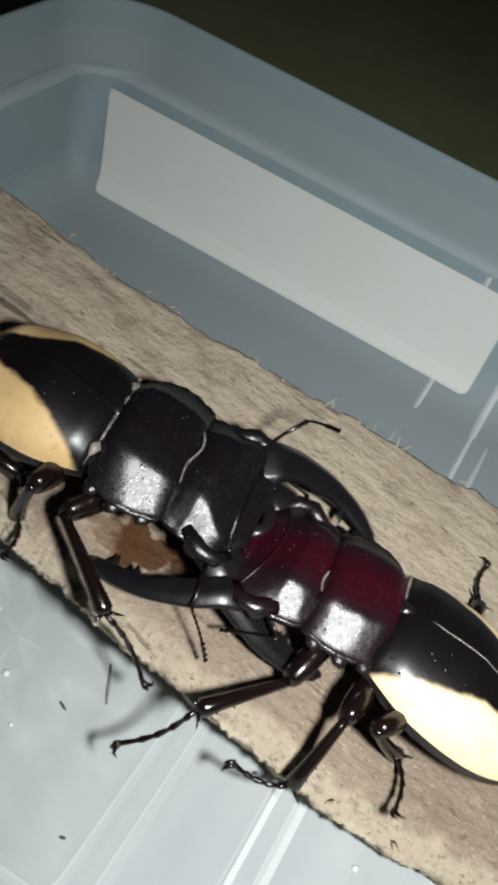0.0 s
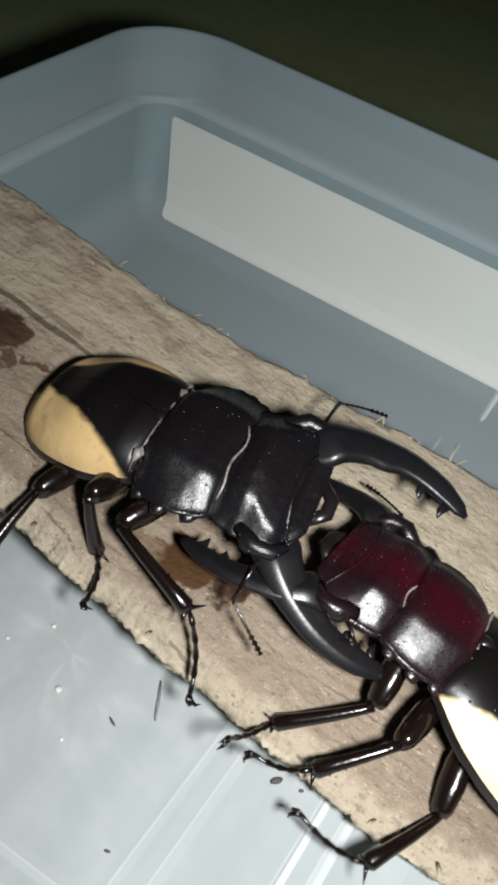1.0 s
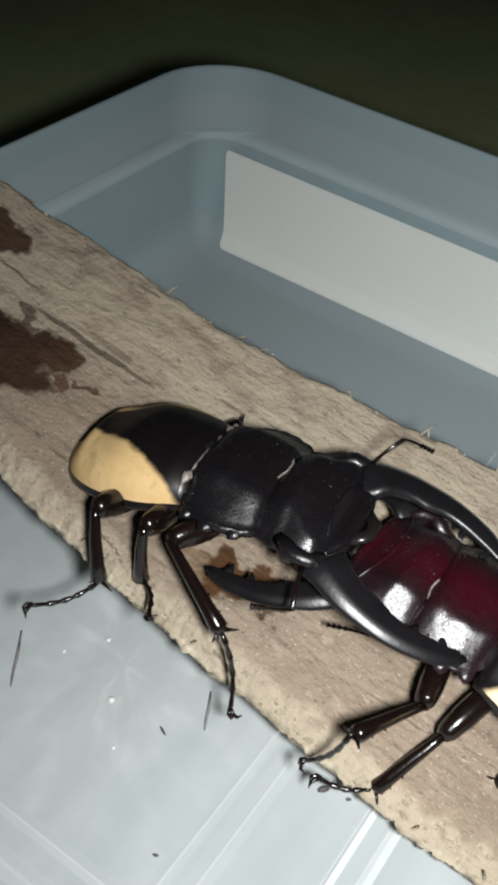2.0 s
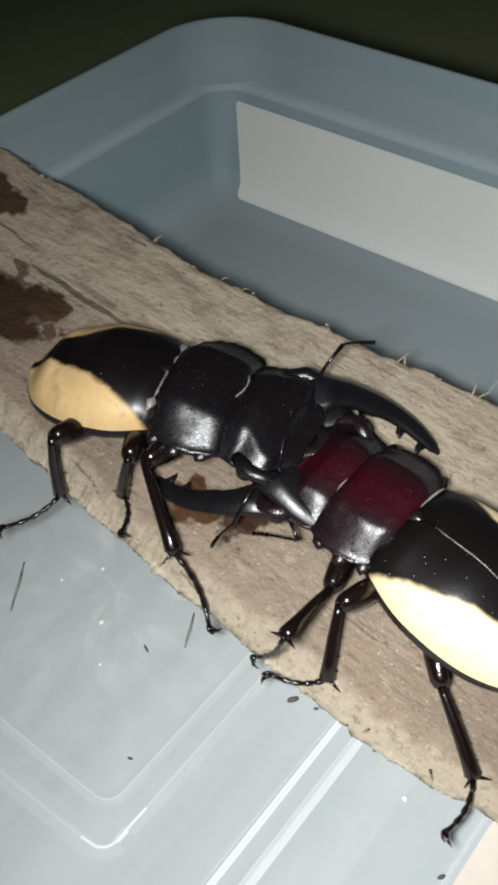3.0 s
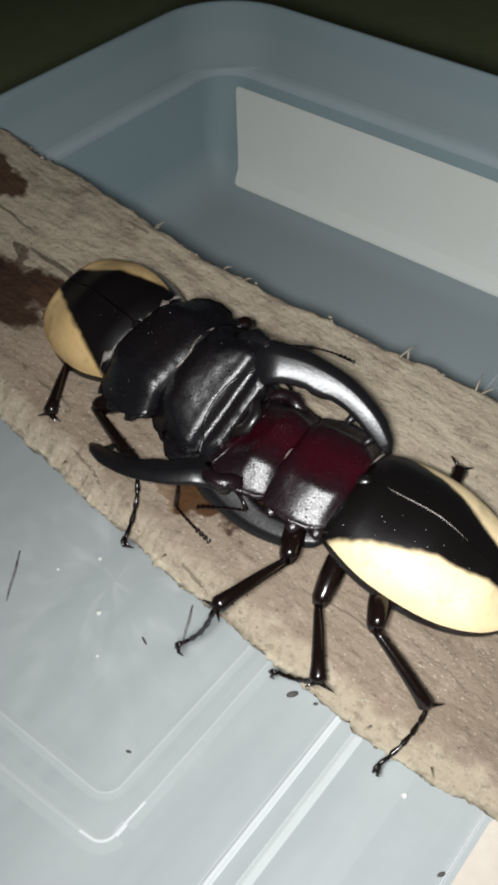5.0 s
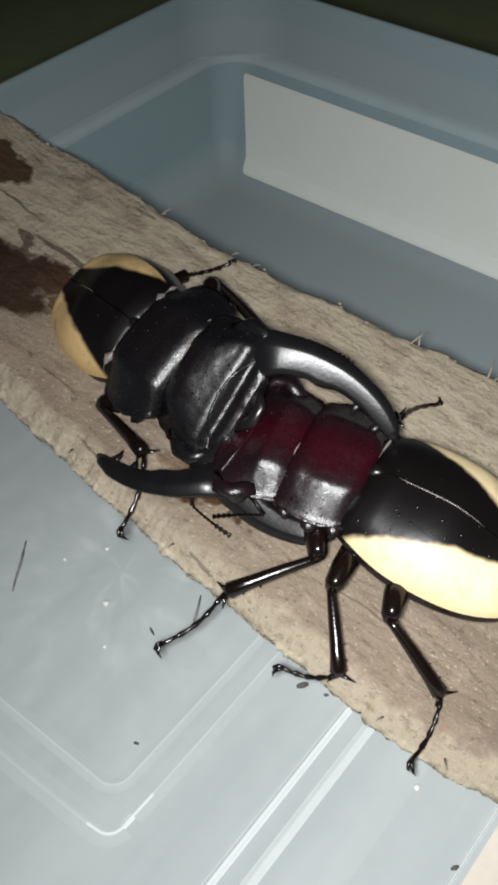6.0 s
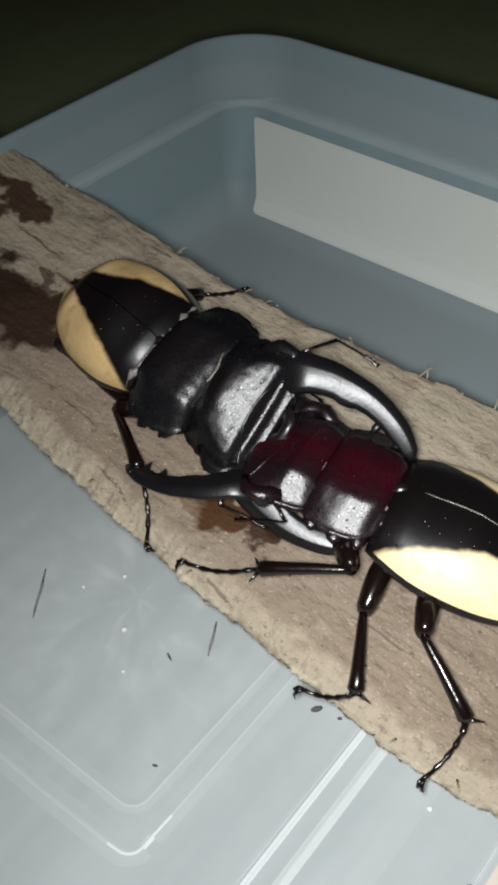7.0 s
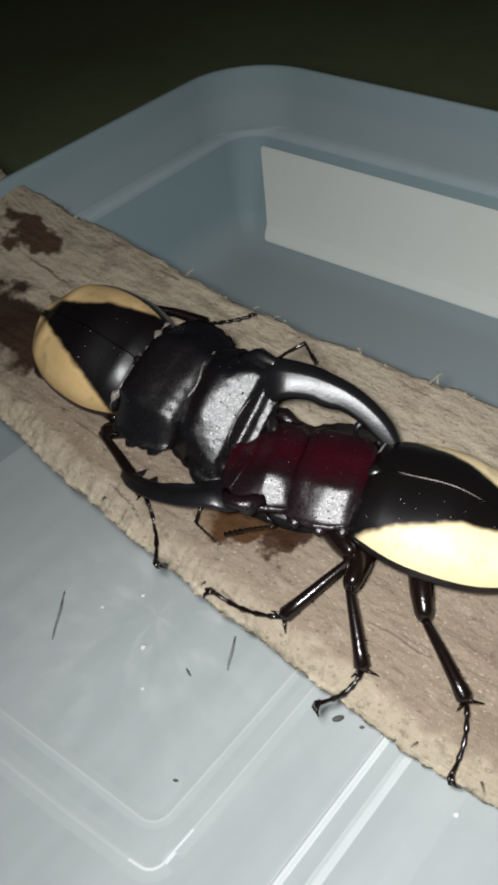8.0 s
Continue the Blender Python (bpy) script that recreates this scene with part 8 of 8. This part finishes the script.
    walk(legs[3][2], [(0, pose(-0.0043, -0.0077, -0.0046, 162.4, 10.3, 36.3)), (0.25, pose(-0.0036, -0.0064, -0.0077, 177.2, 5.6, 55.9)), (0.5, pose(-0.0022, -0.0077, -0.0089, -154.6, 7.6, 86.0)),
        (0.75, pose(-0.0038, -0.0063, -0.0074, 169.6, 10.6, 53.8)), (1, pose(-0.0045, -0.0074, -0.0041, 150.2, 20.0, 33.0)), (1.5, pose(-0.0042, -0.0077, -0.0046, 173.7, 6.6, 37.7)),
        (3, pose(-0.0043, -0.0076, -0.0046, 156.1, 12.9, 35.4)), (3.125, pose(-0.0055, -0.0060, -0.0023, 100.6, 13.8, 12.7)), (3.25, pose(-0.0063, -0.0039, 0.0005, 79.2, 19.4, -14.5)),
        (3.312, pose(-0.0064, -0.0029, 0.0019, 115.6, 24.3, -29.5)), (3.375, pose(-0.0063, -0.0019, 0.0033, 159.3, 29.9, -45.1)), (3.438, pose(-0.0061, -0.0011, 0.0046, -172.9, 35.5, -60.6)),
        (3.5, pose(-0.0057, -0.0005, 0.0058, -159.9, 40.5, -75.4)), (3.562, pose(-0.0060, -0.0011, 0.0047, -174.9, 34.5, -61.5)), (3.625, pose(-0.0063, -0.0019, 0.0035, 155.6, 27.4, -46.3)),
        (3.688, pose(-0.0063, -0.0028, 0.0022, 110.0, 19.9, -30.0)), (3.75, pose(-0.0062, -0.0039, 0.0009, 66.3, 12.8, -13.6)), (3.875, pose(-0.0056, -0.0060, -0.0016, 97.8, 3.2, 15.8)),
        (3.906, pose(-0.0053, -0.0065, -0.0021, 149.4, 1.9, 22.1)), (3.938, pose(-0.0051, -0.0069, -0.0027, -170.2, 0.9, 28.0)), (4, pose(-0.0045, -0.0077, -0.0037, -137.8, -0.4, 38.6)),
        (4.5, pose(-0.0045, -0.0076, -0.0038, -157.9, 3.2, 37.9)), (4.688, pose(-0.0044, -0.0080, -0.0034, 141.6, 6.5, 28.5)), (4.875, pose(-0.0043, -0.0085, -0.0030, 80.4, 11.3, 16.4)),
        (5.25, pose(-0.0039, -0.0093, -0.0020, 33.3, 24.4, -21.8)), (5.625, pose(-0.0034, -0.0102, -0.0010, 14.3, 29.6, -70.0)), (6, pose(-0.0029, -0.0109, -0.0001, 9.3, 26.0, -99.6)),
        (6.5, pose(-0.0004, -0.0133, 0.0022, 31.4, 30.3, -62.4)), (6.75, pose(-0.0030, -0.0108, -0.0012, 69.8, 33.9, -4.9)), (6.875, pose(-0.0038, -0.0093, -0.0029, 122.6, 17.5, 26.3)),
        (7, pose(-0.0042, -0.0077, -0.0046, 171.8, 5.9, 36.9)), (7.25, pose(-0.0047, -0.0075, -0.0034, -151.9, 4.5, 37.5)), (7.5, pose(-0.0050, -0.0073, -0.0021, -103.7, 3.3, 38.3)),
        (8, pose(-0.0047, -0.0076, -0.0030, -147.2, 3.9, 36.1))])
    walk(legs[4][0], [(0, pose(-0.0040, -0.0080, 0.0035, 0.0, 2.7, -169.6)), (0.125, pose(-0.0040, -0.0080, 0.0035, 0.0, 2.8, -165.4)), (0.25, pose(-0.0040, -0.0080, 0.0035, 0.0, 3.0, -161.2)),
        (0.375, pose(-0.0040, -0.0080, 0.0035, 0.0, 3.1, -157.1)), (0.438, pose(-0.0040, -0.0080, 0.0035, 0.0, 3.2, -155.0)), (0.5, pose(-0.0040, -0.0080, 0.0035, 0.0, 3.2, -152.9)),
        (0.75, pose(-0.0040, -0.0080, 0.0035, 0.0, 0.5, -153.4)), (1, pose(-0.0040, -0.0080, 0.0035, 0.0, -2.1, -153.9)), (1.5, pose(-0.0040, -0.0080, 0.0035, 0.0, 3.2, -152.9)),
        (3, pose(-0.0040, -0.0080, 0.0035, 0.0, 2.9, -153.4)), (3.25, pose(-0.0040, -0.0080, 0.0035, 0.0, 3.0, -153.2)), (3.5, pose(-0.0040, -0.0080, 0.0035, 0.0, 3.1, -153.0)),
        (4, pose(-0.0040, -0.0080, 0.0035, 0.0, 2.6, -153.8)), (4.062, pose(-0.0040, -0.0080, 0.0035, 0.0, 5.3, -157.8)), (4.094, pose(-0.0040, -0.0080, 0.0035, 0.0, 6.7, -159.9)),
        (4.125, pose(-0.0040, -0.0080, 0.0035, 0.0, 8.1, -162.1)), (4.25, pose(-0.0040, -0.0080, 0.0035, 0.0, 13.9, -171.1)), (4.312, pose(-0.0040, -0.0080, 0.0035, 0.1, 16.6, -175.8)),
        (4.375, pose(-0.0040, -0.0080, 0.0035, 0.1, 19.2, 179.5)), (4.5, pose(-0.0040, -0.0080, 0.0035, 0.1, 23.8, 170.0)), (4.875, pose(-0.0040, -0.0080, 0.0035, 0.1, 19.4, 179.7)),
        (4.969, pose(-0.0040, -0.0080, 0.0035, 0.1, 18.2, -177.9)), (5.062, pose(-0.0040, -0.0080, 0.0035, 0.1, 16.9, -175.4)), (5.25, pose(-0.0040, -0.0080, 0.0035, 0.0, 14.2, -170.6)),
        (5.625, pose(-0.0040, -0.0080, 0.0035, 0.0, 8.6, -161.3)), (5.719, pose(-0.0040, -0.0080, 0.0035, 0.0, 7.3, -159.1)), (5.812, pose(-0.0040, -0.0080, 0.0035, 0.0, 5.9, -157.0)),
        (6, pose(-0.0040, -0.0080, 0.0035, 0.0, 3.2, -152.9)), (6.5, pose(-0.0040, -0.0080, 0.0035, 0.0, -7.7, -155.1)), (7, pose(-0.0040, -0.0080, 0.0035, 0.0, 3.2, -152.9)),
        (7.5, pose(-0.0040, -0.0080, 0.0035, 0.0, 2.6, -154.3)), (8, pose(-0.0040, -0.0080, 0.0035, 0.0, 2.7, -153.7))])
    walk(legs[4][1], [(0, pose(0.0124, 0.0000, 0.0000, 0.8, 1.0, 75.8)), (0.125, pose(0.0124, 0.0000, 0.0000, 6.2, 6.1, 90.3)), (0.25, pose(0.0124, 0.0000, 0.0000, 19.7, 12.7, 114.5)),
        (0.375, pose(0.0124, 0.0000, 0.0000, 42.6, 16.5, 139.3)), (0.438, pose(0.0124, 0.0000, 0.0000, 55.1, 16.9, 148.1)), (0.5, pose(0.0124, 0.0000, 0.0000, 66.6, 16.9, 154.5)),
        (0.75, pose(0.0124, 0.0000, 0.0000, 63.4, 15.9, 154.5)), (1, pose(0.0124, 0.0000, 0.0000, 60.1, 14.9, 154.5)), (1.5, pose(0.0124, 0.0000, 0.0000, 67.2, 17.2, 154.4)),
        (3, pose(0.0124, 0.0000, 0.0000, 68.3, 17.2, 154.9)), (3.25, pose(0.0124, 0.0000, 0.0000, 64.0, 15.9, 154.9)), (3.5, pose(0.0124, 0.0000, 0.0000, 59.5, 14.5, 154.8)),
        (4, pose(0.0124, 0.0000, 0.0000, 55.6, 13.0, 155.6)), (4.062, pose(0.0124, 0.0000, 0.0000, 48.4, 12.4, 152.8)), (4.094, pose(0.0124, 0.0000, 0.0000, 41.9, 11.6, 150.4)),
        (4.125, pose(0.0124, 0.0000, 0.0000, 33.5, 10.2, 147.1)), (4.25, pose(0.0124, 0.0000, 0.0000, -6.4, -3.4, 124.1)), (4.312, pose(0.0124, 0.0000, 0.0000, -17.9, -12.7, 109.5)),
        (4.375, pose(0.0124, 0.0000, 0.0000, -22.4, -19.5, 97.9)), (4.5, pose(0.0124, 0.0000, 0.0000, -23.7, -25.1, 86.6)), (4.875, pose(0.0124, 0.0000, 0.0000, -21.0, -18.6, 97.1)),
        (4.969, pose(0.0124, 0.0000, 0.0000, -18.7, -15.1, 102.1)), (5.062, pose(0.0124, 0.0000, 0.0000, -14.9, -10.8, 108.3)), (5.25, pose(0.0124, 0.0000, 0.0000, -0.7, -0.4, 122.5)),
        (5.625, pose(0.0124, 0.0000, 0.0000, 44.2, 14.2, 145.8)), (5.719, pose(0.0124, 0.0000, 0.0000, 53.0, 15.7, 149.1)), (5.812, pose(0.0124, 0.0000, 0.0000, 59.7, 16.6, 151.5)),
        (6, pose(0.0124, 0.0000, 0.0000, 67.1, 17.1, 154.5)), (6.5, pose(0.0124, 0.0000, 0.0000, 62.2, 14.7, 155.8)), (7, pose(0.0124, 0.0000, 0.0000, 67.3, 17.2, 154.4)),
        (7.5, pose(0.0124, 0.0000, 0.0000, 33.4, 6.8, 157.7)), (8, pose(0.0124, 0.0000, 0.0000, 46.7, 10.7, 155.6))])
    walk(legs[4][2], [(0, pose(0.0160, 0.0144, -0.0003, 0.7, -1.6, 88.7)), (0.125, pose(0.0123, 0.0148, -0.0016, 4.2, -1.4, 45.8)), (0.25, pose(0.0064, 0.0132, -0.0033, -2.8, -1.8, -14.0)),
        (0.375, pose(0.0016, 0.0093, -0.0042, -50.5, 2.7, -22.7)), (0.438, pose(0.0003, 0.0075, -0.0043, -110.5, 6.7, -28.9)), (0.5, pose(-0.0004, 0.0061, -0.0043, -162.8, 11.6, -38.5)),
        (0.75, pose(-0.0005, 0.0061, -0.0041, 161.6, 6.2, -44.3)), (1, pose(-0.0006, 0.0062, -0.0038, 123.8, 0.3, -49.6)), (1.5, pose(-0.0004, 0.0061, -0.0044, 179.5, 5.4, -40.7)),
        (3, pose(-0.0005, 0.0060, -0.0044, -145.0, 21.9, -36.5)), (3.25, pose(-0.0006, 0.0061, -0.0041, -168.0, 12.0, -38.5)), (3.5, pose(-0.0006, 0.0061, -0.0037, 154.3, 2.1, -40.4)),
        (4, pose(-0.0008, 0.0060, -0.0033, 178.3, 10.4, -37.0)), (4.062, pose(-0.0005, 0.0066, -0.0032, -122.0, 5.8, -25.7)), (4.094, pose(-0.0003, 0.0072, -0.0030, -84.1, 4.1, -21.7)),
        (4.125, pose(0.0001, 0.0079, -0.0026, -52.8, 3.1, -18.8)), (4.25, pose(0.0041, 0.0123, 0.0009, -31.7, 12.4, -17.2)), (4.312, pose(0.0075, 0.0136, 0.0033, -56.1, 33.7, -10.9)),
        (4.375, pose(0.0104, 0.0139, 0.0050, -42.7, 59.0, 53.2)), (4.5, pose(0.0132, 0.0134, 0.0063, -23.7, 25.4, 110.8)), (4.875, pose(0.0106, 0.0140, 0.0047, -41.7, 59.0, 52.3)),
        (4.969, pose(0.0094, 0.0140, 0.0039, -61.7, 49.2, 4.7)), (5.062, pose(0.0078, 0.0138, 0.0028, -51.4, 30.6, -13.5)), (5.25, pose(0.0044, 0.0125, 0.0001, -23.3, 8.4, -19.0)),
        (5.625, pose(0.0005, 0.0081, -0.0037, -42.9, -0.6, -19.8)), (5.719, pose(0.0001, 0.0073, -0.0040, -73.4, 0.6, -22.7)), (5.812, pose(-0.0001, 0.0068, -0.0042, -109.6, 2.4, -26.7)),
        (6, pose(-0.0004, 0.0061, -0.0044, -166.7, 7.5, -37.9)), (6.5, pose(-0.0007, 0.0059, -0.0038, -176.0, 11.4, -38.6)), (7, pose(-0.0004, 0.0061, -0.0044, -177.3, 5.0, -39.5)),
        (7.5, pose(-0.0013, 0.0056, -0.0017, 131.9, 10.3, -36.8)), (8, pose(-0.0009, 0.0060, -0.0028, 149.5, 6.0, -37.6))])
    walk(legs[5][0], [(0, pose(-0.0130, -0.0080, 0.0035, 0.0, 3.0, -160.3)), (0.5, pose(-0.0130, -0.0080, 0.0035, 0.0, 3.2, -160.1)), (0.75, pose(-0.0130, -0.0080, 0.0035, 0.0, -2.3, -168.8)),
        (1, pose(-0.0130, -0.0080, 0.0035, 0.1, -7.9, -177.6)), (1.25, pose(-0.0130, -0.0080, 0.0035, 0.0, -2.5, -169.0)), (1.5, pose(-0.0130, -0.0080, 0.0035, 0.0, 3.0, -160.4)),
        (3, pose(-0.0130, -0.0080, 0.0035, 0.0, 2.6, -160.8)), (3.25, pose(-0.0130, -0.0080, 0.0035, 0.0, 2.7, -160.7)), (3.5, pose(-0.0130, -0.0080, 0.0035, 0.0, 2.8, -160.6)),
        (4, pose(-0.0130, -0.0080, 0.0035, 0.0, 2.7, -160.7)), (4.5, pose(-0.0130, -0.0080, 0.0035, 0.0, 2.7, -160.7)), (6, pose(-0.0130, -0.0080, 0.0035, 0.0, 3.0, -160.4)),
        (6.5, pose(-0.0130, -0.0080, 0.0035, 0.0, 2.9, -160.4)), (7, pose(-0.0130, -0.0080, 0.0035, 0.0, 3.0, -160.4)), (7.5, pose(-0.0130, -0.0080, 0.0035, 0.0, 2.4, -161.4)),
        (8, pose(-0.0130, -0.0080, 0.0035, 0.0, 2.5, -161.0))])
    walk(legs[5][1], [(0, pose(0.0130, 0.0000, 0.0000, 79.6, 16.0, 160.8)), (0.5, pose(0.0130, 0.0000, 0.0000, 79.0, 16.0, 160.6)), (0.75, pose(0.0130, 0.0000, 0.0000, 65.8, 10.2, 164.4)),
        (1, pose(0.0130, 0.0000, 0.0000, 37.9, 4.3, 167.5)), (1.25, pose(0.0130, 0.0000, 0.0000, 66.0, 10.1, 164.5)), (1.5, pose(0.0130, 0.0000, 0.0000, 79.6, 16.0, 160.9)),
        (3, pose(0.0130, 0.0000, 0.0000, 80.1, 15.7, 161.3)), (3.25, pose(0.0130, 0.0000, 0.0000, 72.7, 13.7, 161.5)), (3.5, pose(0.0130, 0.0000, 0.0000, 64.5, 11.7, 161.6)),
        (4, pose(0.0130, 0.0000, 0.0000, 77.6, 15.1, 161.3)), (4.5, pose(0.0130, 0.0000, 0.0000, 74.2, 14.1, 161.5)), (6, pose(0.0130, 0.0000, 0.0000, 79.7, 15.9, 161.0)),
        (6.5, pose(0.0130, 0.0000, 0.0000, 75.8, 14.8, 161.0)), (7, pose(0.0130, 0.0000, 0.0000, 79.8, 16.0, 160.9)), (7.5, pose(0.0130, 0.0000, 0.0000, 52.9, 8.4, 163.2)),
        (8, pose(0.0130, 0.0000, 0.0000, 58.8, 10.3, 161.8))])
    walk(legs[5][2], [(0, pose(-0.0018, 0.0051, -0.0045, -167.5, 1.2, -30.6)), (0.5, pose(-0.0018, 0.0052, -0.0045, -174.6, -1.1, -30.5)), (0.75, pose(-0.0024, 0.0043, -0.0029, 159.6, 1.6, -26.6)),
        (1, pose(-0.0028, 0.0035, -0.0012, 120.5, 4.4, -22.4)), (1.25, pose(-0.0024, 0.0043, -0.0029, 167.4, 3.7, -26.8)), (1.5, pose(-0.0018, 0.0051, -0.0045, -163.3, 2.9, -30.6)),
        (3, pose(-0.0018, 0.0050, -0.0044, -128.7, 18.3, -27.2)), (3.25, pose(-0.0020, 0.0050, -0.0039, -155.2, 9.4, -28.7)), (3.5, pose(-0.0021, 0.0050, -0.0033, 156.7, 0.5, -30.1)),
        (4, pose(-0.0019, 0.0050, -0.0042, -147.2, 8.3, -28.3)), (4.5, pose(-0.0020, 0.0050, -0.0040, -162.0, 5.8, -29.0)), (6, pose(-0.0018, 0.0051, -0.0045, -152.4, 3.1, -28.3)),
        (6.5, pose(-0.0019, 0.0051, -0.0042, -164.9, 0.9, -28.2)), (7, pose(-0.0018, 0.0051, -0.0045, -160.3, 2.3, -29.6)), (7.5, pose(-0.0024, 0.0046, -0.0024, 165.2, 8.1, -27.7)),
        (8, pose(-0.0022, 0.0050, -0.0029, 169.8, 4.2, -28.1))])


motions()
